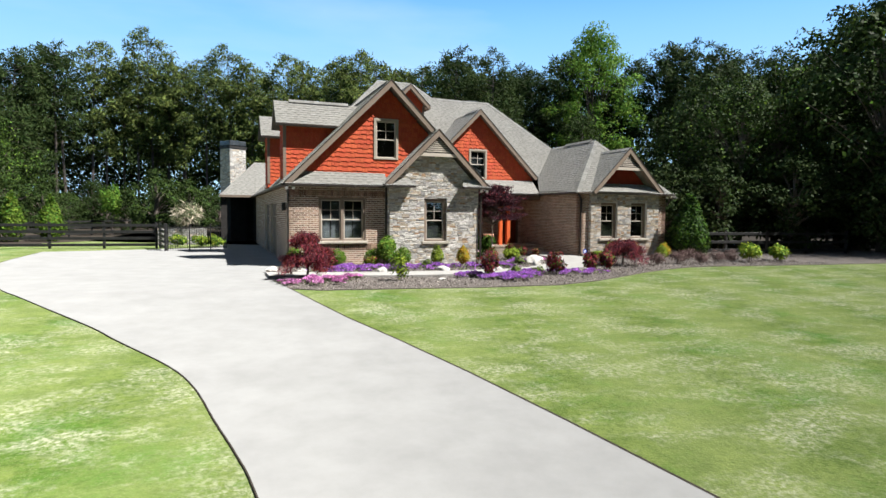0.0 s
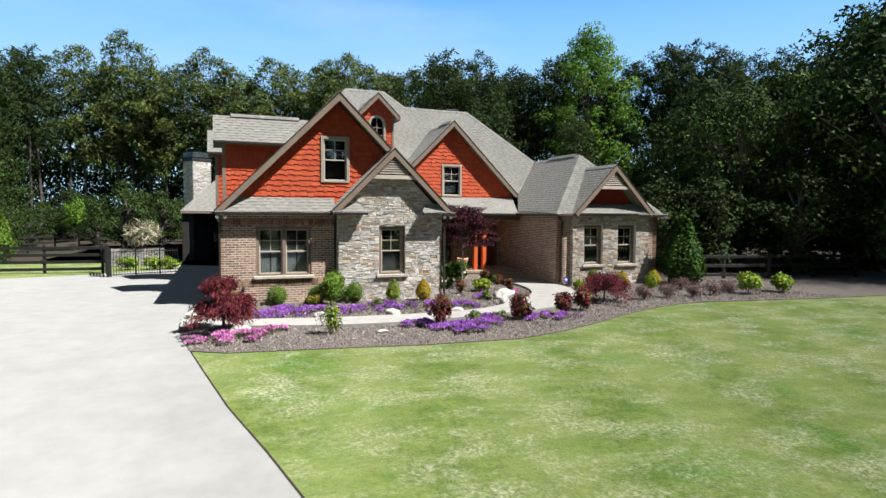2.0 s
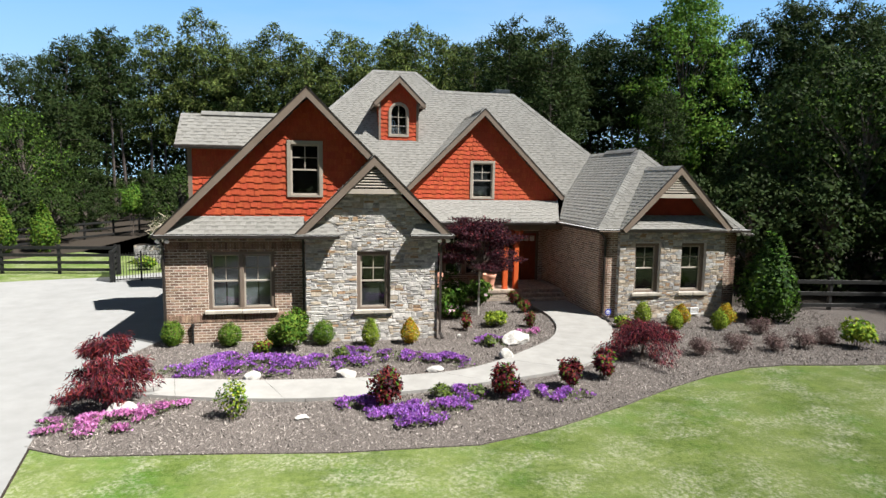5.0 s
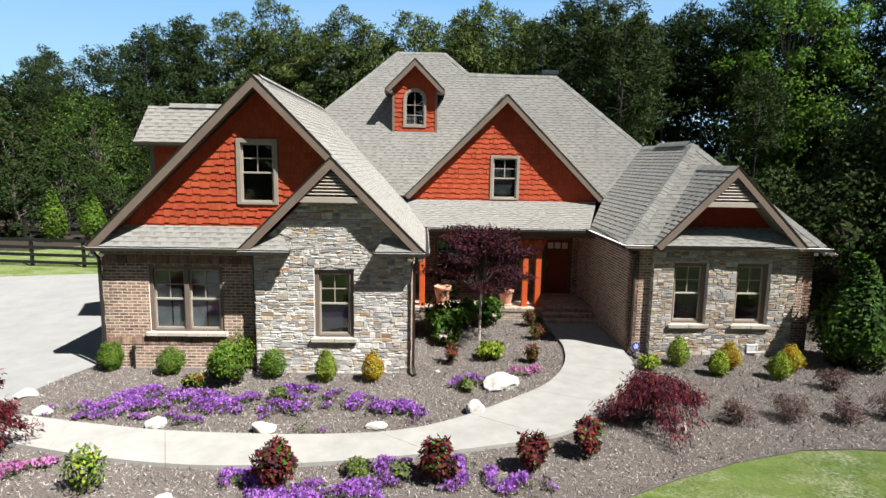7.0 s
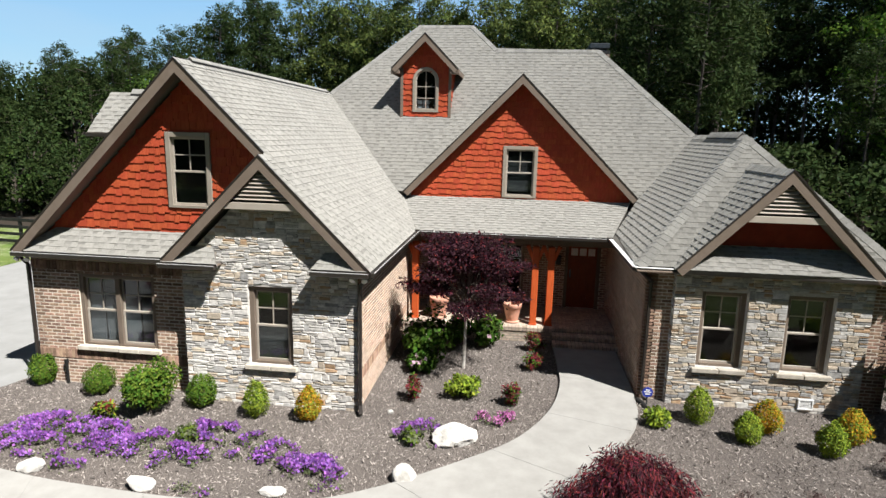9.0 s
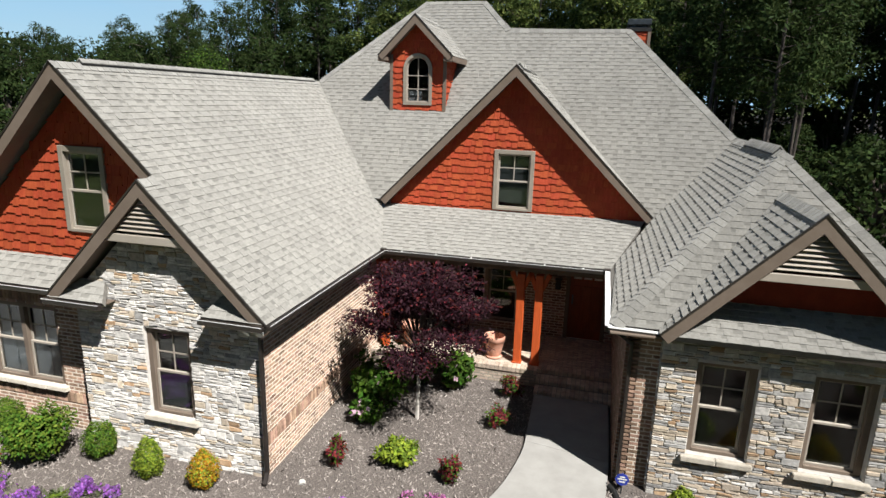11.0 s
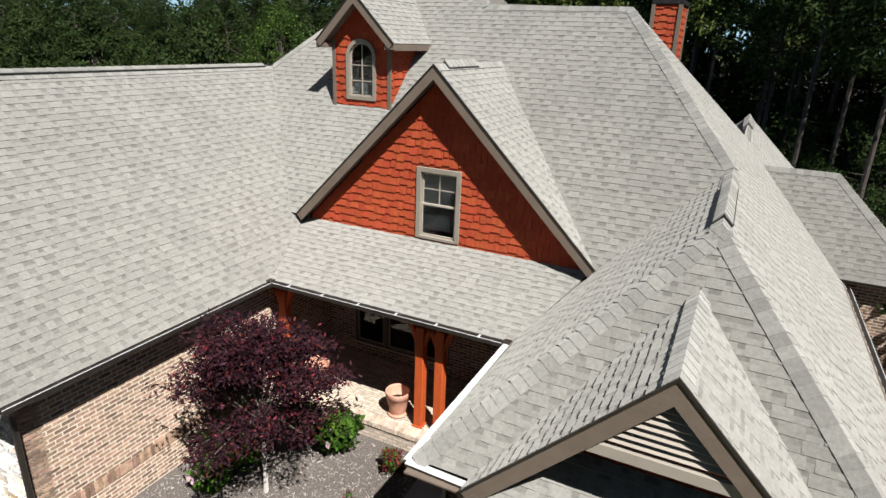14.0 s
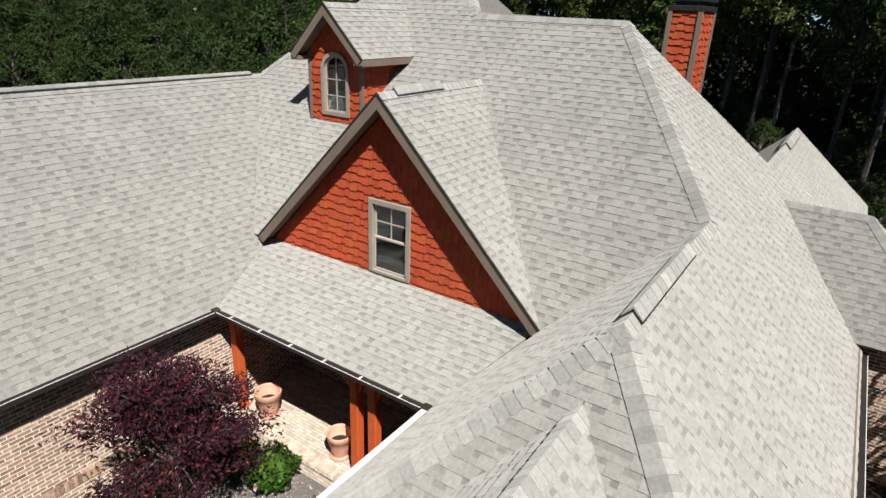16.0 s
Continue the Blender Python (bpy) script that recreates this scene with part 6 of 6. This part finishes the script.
    for x, y, s in ((13.5, 27, 0.95), (11, 30, 1.0), (15.5, 30, 0.9), (9.5, 34, 0.95), (13, 34, 1.0), (17, 35, 0.9), (23, 27, 0.7)):
        plant(dim[rr.randrange(2)], x, y, s * 0.85, rr.uniform(0, 360))
    for x, y, s in ((19, 20, 0.8), (22, 23, 0.8), (17, 14, 0.9), (12, 30, 0.55), (16, 34, 0.7), (20, 30, 0.6), (10, 36, 0.6), (24, 35, 0.8), (28, 29, 0.7), (21, 42, 1.0), (28, 44, 1.1), (15, 42, 0.9), (34, 34, 1.0), (25, 26, 0.7), (18, 46, 1.0), (32, 48, 1.1), (38, 40, 1.1)):
        plant(dusky, x, y, s, rr.uniform(0, 360))
    shrub("young_tree", (-17.0, 31.5), "slim young tree with fresh green leaves beyond the fence", 1.9, 4.6, ("broad_light", "lush"), 0.2, 1500, "tree", "loose", 522, weights=(0.5, 0.5), low=1.0)
    # bright young conifers by the fence
    for x, y, h in ((-20.8, 21.5, 2.95), (-18.9, 22.0, 2.8)):
        shrub("young_conifer", (x, y), "bright green narrow young conifer beyond the fence", 1.75, h, ("boxwood", "lush"), 0.16, 2600, "tree", "cone", int(h * 10))


woods()


def far_woods():
    """The depth of the forest behind the first trees, with an added unseen side behind the camera: one mass of foliage
    clumps nobody could count.
    """
    r = np.random.default_rng(77)
    line = np.array([(-95, 5), (-72, 30), (-56, 45), (-46, 58), (-34, 70), (-20, 76), (-5, 72), (8, 64), (20, 57), (36, 55), (52, 44), (62, 26), (66, 5), (62, -22), (42, -40), (14, -50), (-24, -52), (-58, -44), (-86, -24), (-95, 5)], float)
    seg = r.choice(len(line) - 1, 4200, p=np.where(line[:-1, 1] < -10, 2.0, 1.0) / np.where(line[:-1, 1] < -10, 2.0, 1.0).sum())
    f = r.uniform(0, 1, 4200)[:, None]
    p = line[seg] * (1 - f) + line[seg + 1] * f + r.normal(size=(4200, 2)) * 2.5
    p[:, 1] -= np.where((p[:, 0] > 2) & (p[:, 1] > 20), 6.0, 0.0)
    # y < -10: never in view, added tall to block low sky light
    top = np.where(p[:, 1] < -10, 27.0, np.interp(p[:, 0], (-60, -34, -20, 60), (8, 13, 15.5, 15)))
    low = np.where((p[:, 1] > 50) & (p[:, 0] < -2), np.where(r.uniform(size=4200) < 0.6, 0.45, 0.0), 0.0)
    z = 0.5 + top * (low + (1 - low) * r.uniform(0, 1, 4200) ** 0.8)
    c = np.repeat(np.column_stack([p, z]), 24, 0)
    off = ball(r, len(c), 0.2) * np.array([1.8, 1.8, 1.2])
    size = np.where(c[:, 1] < -10, 2.2, 0.62)
    q = leaf_quads(r, c + off, size, 0.55, outward=off, face=off + np.array([0, 0, 0.6]))
    tagged(new("far_woods", quads_mesh("far_woods", q, [M["deep"], M["pine_dark"]], r.integers(0, 2, len(q)))), "dense mixed forest behind the first trees, shade in its leaf colours, with an added unseen side", "forest", kind="stuff")


far_woods()


def forest_depth():
    """Dense undergrowth far under the trees, its shade put into the leaf colour."""
    r = np.random.default_rng(78)
    k = 5200
    x = r.uniform(-70, 66, k)
    y = np.interp(x, (-70, -52, -36, -22, -8, 4, 20, 36, 52, 66), (28, 36, 55, 66, 61, 52, 47, 42, 34, 16)) + r.uniform(0, 8, k)
    z = 0.2 + np.where(x < 4, 10.5, 8.5) * r.uniform(0, 1, k) ** 1.25
    c = np.repeat(np.column_stack([x, y, z]), 30, 0)
    off = ball(r, len(c), 0.2) * np.array([1.5, 1.5, 1.0])
    q = leaf_quads(r, c + off, 0.42, 0.6, outward=off, face=off + np.array([0, 0, 0.6]))
    tagged(new("undergrowth", quads_mesh("undergrowth", q, [M["deep"], M["pine_dark"]], (r.uniform(size=len(q)) < 0.25).astype(int))), "dense undergrowth far under the trees, its shade put into dark leaves", "undergrowth", kind="stuff")


forest_depth()

# ================= garden plants =================
GREEN = "clipped round green boxwood on the mulch"
for i, (x, y, w, h, kind) in enumerate(((-6.84, 0.42, 0.56, 0.66, 0), (-5.36, 0.2, 0.60, 0.60, 0), (-2.95, 0.0, 0.58, 0.66, 0), (-4.15, -0.05, 0.55, 0.6, 0), (-1.7, -0.25, 0.52, 0.74, 1), (6.95, 1.0, 0.58, 0.74, 1), (7.62, 0.28, 0.52, 0.62, 1), (8.98, 0.05, 0.52, 0.64, 1))):
    shrub("boxwood", (x, y), GREEN if not kind else "egg-shaped yellow-green clipped shrub by the stone wall", w, h, ("boxwood", "lush") if not kind else ("lime", "boxwood"), 0.042, 3800, shape="round" if not kind else "egg", seed=60 + i, group="clipped shrubs")
for i, (x, y, w, h) in enumerate(((-0.64, -0.23, 0.52, 0.7), (8.15, 0.8, 0.6, 0.66), (9.6, 0.6, 0.64, 0.68))):
    shrub("golden_shrub", (x, y), "clipped shrub with golden orange new growth", w, h, ("gold", "lime", "boxwood"), 0.042, 3800, shape="egg", seed=80 + i, group="clipped shrubs", weights=((0.7, 0.25, 0.05), (0.65, 0.2, 0.15), (0.55, 0.35, 0.1))[i])
shrub("green_bush", (-3.75, -0.45), "loose bright green leafy bush before the brick wall", 1.15, 1.22, ("lush", "boxwood"), 0.075, 4400, shape="loose", seed=90)
for i, (x, y, w, h) in enumerate(((1.2, 0.95, 0.42, 0.62), (3.25, 1.1, 0.42, 0.55), (3.72, 3.1, 0.5, 0.5), (3.8, 4.45, 0.6, 0.55))):
    shrub("nandina", (x, y), "small nandina with red tips and green leaves", w, h, ("red_leaf", "lush", "maroon"), 0.085, 700, shape="loose", seed=100 + i, group="nandinas", weights=(0.55, 0.3, 0.15), aspect=0.4)
shrub("lime_shrub", (2.25, 1.3), "low spreading yellow-green shrub on the mulch", 0.85, 0.5, ("lime", "boxwood"), 0.09, 1500, shape="loose", seed=110)
shrub("lime_shrub", (6.1, 0.7), "small yellow-green shrub beside the walk", 0.6, 0.4, ("lime", "boxwood"), 0.08, 800, shape="loose", seed=111)
for i, (x, y, w, h) in enumerate(((3.32, -3.65, 0.72, 0.72), (-1.76, -4.75, 0.75, 0.9), (0.74, -4.55, 0.7, 0.85), (2.3, -4.2, 0.6, 0.7))):
    shrub("red_shrub", (x, y), "rounded shrub with dark red and bronze leaves", w, h, ("red_leaf", "maroon", "lush"), 0.085, 1700, shape="loose", seed=120 + i, group="red shrubs", weights=(0.5, 0.35, 0.15))
shrub("lime_shrub", (-4.55, -4.85), "sparse yellow-green shrub in the front bed", 0.72, 0.8, ("boxwood", "lime", "lush"), 0.075, 620, shape="loose", seed=130)
shrub("rose_bush", (-4.43, -0.9), "small rose with red flowers among the phlox", 0.5, 0.5, ("lush", "lime"), 0.08, 420, shape="loose", seed=131, bloom=("red_leaf", 0.45))
for i, (x, y, w) in enumerate(((-0.53, -4.35, 0.55), (0.2, -4.4, 0.5), (-2.5, -1.35, 0.5), (1.5, -0.75, 0.4))):
    shrub("low_plant", (x, y), "low grey-green plant among the phlox", w, 0.3, ("phlox_leaf", "boxwood"), 0.08, 500, shape="loose", seed=140 + i, group="low plants")
for i, (x, y, w, h) in enumerate(((1.15, 3.35, 1.45, 1.5), (2.5, 4.5, 1.05, 1.0), (1.1, 2.55, 0.75, 0.5), (1.75, 4.4, 0.8, 0.9))):
    shrub("hydrangea", (x, y), "lush green hydrangea with a few pale pink blooms", w, h, ("broad", "lush"), 0.13, 1300, shape="loose", seed=150 + i, group="hydrangeas", bloom=("white_bloom", 0.10 if h < 0.7 else 0.02), aspect=0.7)
holly = shrub("magnolia_bush", (11.4, 0.95), "large dense cone-shaped evergreen with glossy dark leaves", 2.15, 2.8, ("holly", "lush", "holly"), 0.15, 9000, shape="cone", seed=160, aspect=0.5)
for i, (x, y) in enumerate(((6.75, -2.3), (7.9, -2.2), (8.95, -2.3), (10.0, -2.1), (11.0, -1.9), (9.9, -0.6))):
    shrub("bare_shrub", (x, y), "sparse brownish dormant shrub on the mulch", 0.8, 0.55, ("twig",), 0.13, 900, shape="loose", seed=170 + i, group="bare shrubs", aspect=0.12)
for i, (x, y, h) in enumerate(((11.6, -2.3, 0.95), (13.2, -2.3, 0.75))):
    shrub("lime_shrub", (x, y), "bright yellow-green shrub at the edge of the woods", 0.95, h, ("lime", "broad_light"), 0.13, 1000, shape="loose", seed=180 + i)
maple((2.08, 2.95), "purple-leaved japanese maple with a pale slim trunk in the court", 3.3, 3.05, ("maroon", "lace_red", "red_leaf"), 0.092, 19000, 207, 1.62, 0.0, 1.72, "bark_pale", (0.91, 0.06, 0.03), 0.36, 0.2, 48)
maple((5.02, -2.4), "weeping red laceleaf maple beside the walk", 1.1, 2.2, ("lace_red", "maroon"), 0.10, 11000, 212, 0.42, 0.85, 0.05, "bark", (0.45, 0.55), 0.17, 0.75, 34)
maple((-6.98, -3.75), "weeping dark red laceleaf maple at the drive's corner", 1.4, 1.7, ("lace_red", "maroon", "red_leaf"), 0.12, 9500, 203, 0.6, 0.8, 0.05, "bark", (0.5, 0.35, 0.15), 0.18, 0.7, 30)

for i, (x, y, rx, ry, turn, cover) in enumerate(((-4.6, -1.6, 1.7, 0.7, 8, 0.75), (-5.1, -1.2, 1.0, 0.5, 15, 0.65), (-3.2, -1.75, 0.8, 0.5, 0, 0.6), (-6.2, -1.9, 0.7, 0.4, 10, 0.6), (-4.05, -2.55, 0.4, 0.2, 0, 0.7), (-2.2, -1.0, 0.45, 0.35, 0, 0.85), (-2.2, -1.85, 0.65, 0.4, 20, 0.5), (-1.0, -1.5, 0.95, 0.5, -25, 0.6), (0.0, -2.0, 0.75, 0.42, -20, 0.8), (-1.7, -2.75, 0.4, 0.16, 0, 0.5),
                                                 (-2.15, -4.55, 0.5, 0.4, 0, 0.8), (-1.1, -5.1, 1.0, 0.6, 5, 0.85), (0.15, -4.3, 0.75, 0.42, 0, 0.7), (1.2, -4.4, 0.5, 0.48, 0, 0.95), (1.6, -0.4, 0.5, 0.55, 0, 0.5), (2.1, -4.7, 0.5, 0.35, 0, 0.6))):
    phlox(x, y, rx, ry, turn, 300 + i, "purple_flower", cover)
for i, (x, y, rx, ry, turn) in enumerate(((-6.85, -4.75, 1.0, 0.55, 12), (-5.95, -4.3, 0.6, 0.35, 20), (2.95, 0.35, 0.4, 0.3, 30))):
    phlox(x, y, rx, ry, turn, 330 + i, "pink_flower", 0.85, "low mat of pink creeping phlox in full bloom")
for i, (x, y, sx, sy, sz, turn) in enumerate(((2.25, -0.6, 0.85, 0.5, 0.4, 20), (1.58, -1.95, 0.42, 0.34, 0.32, 10), (-2.44, -2.8, 0.48, 0.28, 0.24, 5), (-4.47, -2.62, 0.4, 0.28, 0.24, 40), (-7.75, -1.25, 0.5, 0.25, 0.2, 30), (-6.9, -2.05, 0.4, 0.25, 0.18, 0), (-0.37, -2.62, 0.42, 0.26, 0.14, 10), (5.4, -2.75, 0.3, 0.22, 0.34, 60), (0.86, 0.32, 0.14, 0.1, 0.09, 0), (-6.6, -4.35, 0.55, 0.35, 0.3, 20), (-3.3, -5.0, 0.3, 0.2, 0.08, 0))):
    rock(x, y, sx, sy, sz, turn, 400 + i)


def loose_stuff():
    """Bark chips over the beds."""
    r = np.random.default_rng(5)
    k = 85000
    x, y = r.uniform(-8, 14, k), r.uniform(-6.4, 5.1, k)
    ok = in_loop(x, y, BED) & ~in_loop(x, y, WALK_LOOP) & ~in_loop(x, y, HOUSE_LOOP)
    x, y = x[ok], y[ok]
    z = np.array([ground_z(a, b) for a, b in zip(x, y)]) + 0.026
    c = np.stack([x, y, z], 1)
    q = leaf_quads(r, c, 0.08, 0.24, outward=np.array([0, 0, 0.15]), flat=0.75)
    q[:, :, 2] = np.maximum(q[:, :, 2], np.repeat(z[:, None], 4, 1))
    tagged(new("bark_chips", quads_mesh("bark_chips", q, [M["chip"]])), "loose shredded bark chips on the beds", "mulch", kind="stuff")


loose_stuff()


# ================= fences, pots and small things =================


def rail_fence(name, a, b, label, height=1.3, spacing=2.4, rails=4):
    """A black board fence: posts and flat rails."""
    a, b = Vector((*a, 0)), Vector((*b, 0))
    d = b - a
    k = max(1, round(d.length / spacing))
    root = thing(name, (a.x, a.y, ground_z(a.x, a.y)), label, "fence")
    d = d / k
    side = d.normalized().cross(UP)
    for i in range(k + 1):
        p = d * i
        part("post", box((p.x - 0.06, p.y - 0.06, -0.2), (p.x + 0.06, p.y + 0.06, height + 0.05), 0.008), M["black"], root)
    for i in range(k):
        for j in range(rails):
            z = 0.2 + (height - 0.3) * j / (rails - 1)
            p, q = d * i + side * 0.075, d * (i + 1) + side * 0.075
            part("rail", beam((p.x, p.y, z), (q.x, q.y, z), 0.025, 0.14, bevel=0.004), M["black"], root)


def picket_fence(a, b, height=1.25):
    a, b = Vector((*a, 0)), Vector((*b, 0))
    d = b - a
    root = thing("metal_fence", (a.x, a.y, ground_z(a.x, a.y)), "black metal picket fence beside the drive", "fence")
    k = int(d.length / 0.11)
    for z in (0.12, height - 0.12):
        part("rail", beam((0, 0, z), (d.x, d.y, z), 0.03, 0.035), M["black"], root)
    for i in range(k + 1):
        p = d * (i / k)
        w = 0.03 if i % 9 == 0 else 0.009
        part("post" if i % 9 == 0 else "picket", box((p.x - w, p.y - w, -0.1 if w > 0.02 else 0.06), (p.x + w, p.y + w, height + (0.06 if w > 0.02 else 0))), M["black"], root)


rail_fence("board_fence", (-44, 16.5), (-12.3, 13.3), "black four-board fence along the drive")
rail_fence("board_fence", (-22.5, 21.5), (-16.3, 37.0), "black board fence before the dark woods", 1.2, 2.6, 3)
rail_fence("board_gate", (-12.1, 13.1), (-11.7, 10.9), "black board gate standing beside the drive", 1.3, 2.4, 5)
picket_fence((-11.6, 10.9), (-8.9, 11.7))
rail_fence("board_fence", (12.6, 2.6), (22.0, 0.9), "black board fence in the shade of the woods", 1.15, 2.4, 3)


def plant_pot(x, y, z, scale, turn, seed):
    """A terracotta urn with a rolled rim and soil inside."""
    root = thing("terracotta_pot", (x, y, z), "tall terracotta pot with a rolled rim on the brick porch", "pot", "porch pots")
    prof = [(0.0, 0.0), (0.20, 0.0), (0.21, 0.02), (0.20, 0.035), (0.155, 0.04), (0.165, 0.06), (0.20, 0.22), (0.235, 0.40), (0.24, 0.405), (0.25, 0.41), (0.26, 0.52), (0.255, 0.54), (0.235, 0.54), (0.22, 0.50), (0.19, 0.30), (0.0, 0.30)]
    bm = bmesh.new()
    rings = []
    for rad, h in prof:
        if rad == 0:
            rings.append([bm.verts.new((0, 0, h * scale))])
        else:
            rings.append([bm.verts.new((rad * scale * math.cos(t * math.tau / 28), rad * scale * math.sin(t * math.tau / 28), h * scale)) for t in range(28)])
    for p, q in zip(rings, rings[1:]):
        for t in range(28):
            v = [p[t % len(p)], p[(t + 1) % len(p)], q[(t + 1) % len(q)], q[t % len(q)]]
            v = list(dict.fromkeys(v))
            if len(v) > 2:
                bm.faces.new(v)
    bmesh.ops.recalc_face_normals(bm, faces=bm.faces)
    part("body", bm, M["terracotta"], root, smooth=True)
    bm = bmesh.new()
    bmesh.ops.create_circle(bm, cap_ends=True, radius=0.19 * scale, segments=20, matrix=Matrix.Translation((0, 0, 0.315 * scale)))
    part("soil", bm, M["soil"], root)
    bm = bmesh.new()
    bmesh.ops.create_cone(bm, cap_ends=True, segments=24, radius1=0.18 * scale, radius2=0.2 * scale, depth=0.03, matrix=Matrix.Translation((0, 0, 0.012)))
    part("saucer", bm, M["terracotta"], root)


plant_pot(3.19, 5.62, 0.375, 1.0, 0, 1)
plant_pot(1.12, 5.64, 0.375, 1.1, 0, 2)


def yard_sign():
    """A small blue security sign: a round plate with pale bars for its writing."""
    root = thing("yard_sign", (6.1, 1.66, -0.05), "small round blue yard sign with white bars", "sign")
    bm = bmesh.new()
    bmesh.ops.create_cone(bm, cap_ends=True, segments=8, radius1=0.115, radius2=0.115, depth=0.012, matrix=pose(0, 0, 0.30, 90, 0, 0))
    part("plate", bm, M["blue_sign"], root)
    part("stake", box((-0.012, 0.008, -0.05), (0.012, 0.02, 0.3)), M["metal_cap"], root)
    for z, w in ((0.31, 0.075), (0.26, 0.05), (0.35, 0.04)):
        part("bar", box((-w, -0.011, z - 0.012), (w, -0.007, z + 0.012)), M["white"], root)


yard_sign()

# a drainage pipe end beside the walk
bm = bmesh.new()
tube_into(bm, [(5.9, 1.72, 0.05), (6.0, 1.6, 0.02), (6.05, 1.45, -0.01)], [0.05, 0.05, 0.05], 10)
pipe = thing("drain_pipe", (0, 0, 0), "short black drain pipe at the downspout", "pipe")
part("pipe", bm, M["black"], pipe)


def porch_lantern(x, y, z, label, turn=0.0):
    root = thing("wall_lantern", (x, y, z), label, "lamp", turn=turn)
    part("backplate", box((-0.05, -0.02, -0.1), (0.05, 0.0, 0.1), 0.006), M["black"], root)
    part("body", box((-0.07, -0.18, -0.14), (0.07, -0.05, 0.10), 0.015), M["black"], root)
    part("glass", box((-0.055, -0.19, -0.10), (0.055, -0.181, 0.06)), M["blind"], root)
    part("hood", box((-0.09, -0.2, 0.10), (0.09, -0.03, 0.14), 0.015), M["black"], root)


porch_lantern(4.5, 7.38, 1.85, "dark wall lantern beside the front door")
porch_lantern(-7.01, 1.0, 2.1, "dark wall lantern on the brick side wall", -90)


def eave_spotlight(x, y, top):
    """A floodlight head on a short arm under the eave."""
    root = thing("eave_spotlight", (x, y, top), "small white floodlight under the eave corner", "lamp", "eave spotlights")
    bm = bmesh.new()
    bmesh.ops.create_cone(bm, cap_ends=True, segments=14, radius1=0.05, radius2=0.055, depth=0.03, matrix=Matrix.Translation((0, 0, -0.012)))
    part("base", bm, M["white"], root)
    for s in (-1, 1):
        bm = bmesh.new()
        tube_into(bm, [(0, 0, -0.02), (s * 0.05, -0.02, -0.05), (s * 0.09, -0.04, -0.07)], [0.012, 0.012, 0.012], 6)
        part("arm", bm, M["white"], root)
        bm = bmesh.new()
        tube_into(bm, [(s * 0.09, -0.02, -0.05), (s * 0.11, -0.07, -0.085), (s * 0.12, -0.11, -0.115)], [0.025, 0.045, 0.06], 12)
        part("head", bm, M["white"], root)


eave_spotlight(10.8, 1.78, 2.868)
eave_spotlight(0.3, 0.08, 2.872)
eave_spotlight(-6.98, 0.44, 2.852)


def pipe_stub(x, y):
    root = thing("vent_pipe", (x, y, 0), "short dark upright pipe at the brick wall's foot", "pipe")
    bm = bmesh.new()
    tube_into(bm, [(0, 0, -0.1), (0, 0, 0.46)], [0.03, 0.03], 10)
    part("pipe", bm, M["black"], root)
    bm = bmesh.new()
    tube_into(bm, [(0, 0, 0.44), (0, 0, 0.52)], [0.045, 0.045], 10)
    part("cap", bm, M["black"], root)


pipe_stub(-6.35, 0.53)


def foundation_vent(x, y, z):
    root = thing("foundation_vent", (x, y, z), "small white louvred vent low in the stone wall", "vent")
    for lo, hi in (((-0.15, 0, 0), (0.15, 0.06, 0.03)), ((-0.15, 0, 0.2), (0.15, 0.06, 0.23)), ((-0.15, 0, 0.03), (-0.12, 0.06, 0.2)), ((0.12, 0, 0.03), (0.15, 0.06, 0.2))):
        part("frame_bar", box(lo, hi, 0.004), M["white"], root)
    for i in range(5):
        part("slat", box((-0.12, 0.012, 0.038 + 0.033 * i), (0.12, 0.05, 0.056 + 0.033 * i)), M["white"], root)


foundation_vent(9.3, 1.785, 0.05)
# plumed grass in a stone planter by the patio
planter = thing("stone_planter", (-11.2, 17.0, -0.05), "low dark stone planter wall with plumed grass", "planter")
core = part("wall", box((-1.3, -0.4, -0.1), (1.3, 0.4, 0.95), 0.03), M["soil"], planter)
stone_face(Vector((-1.3, -0.4, 0)), X, UP, -Y, [rect(0, 0, 2.6, 0.95)], core, mix=(0.0, 0.1, 0.9, 0.0))
shrub("plumed_grass", (-11.0, 17.2), "tall ornamental grass with pale cream plumes", 1.9, 2.5, ("plume", "phlox_leaf"), 0.42, 1300, "grass", "loose", 501, aspect=0.12, weights=(0.45, 0.55), low=0.8)
for i, x in enumerate((-11.4, -10.2, -9.4)):
    shrub("lime_shrub", (x, 14.4), "bright green low shrub behind the metal fence", 1.2, 0.7, ("lime", "lush"), 0.12, 900, shape="loose", seed=510 + i)
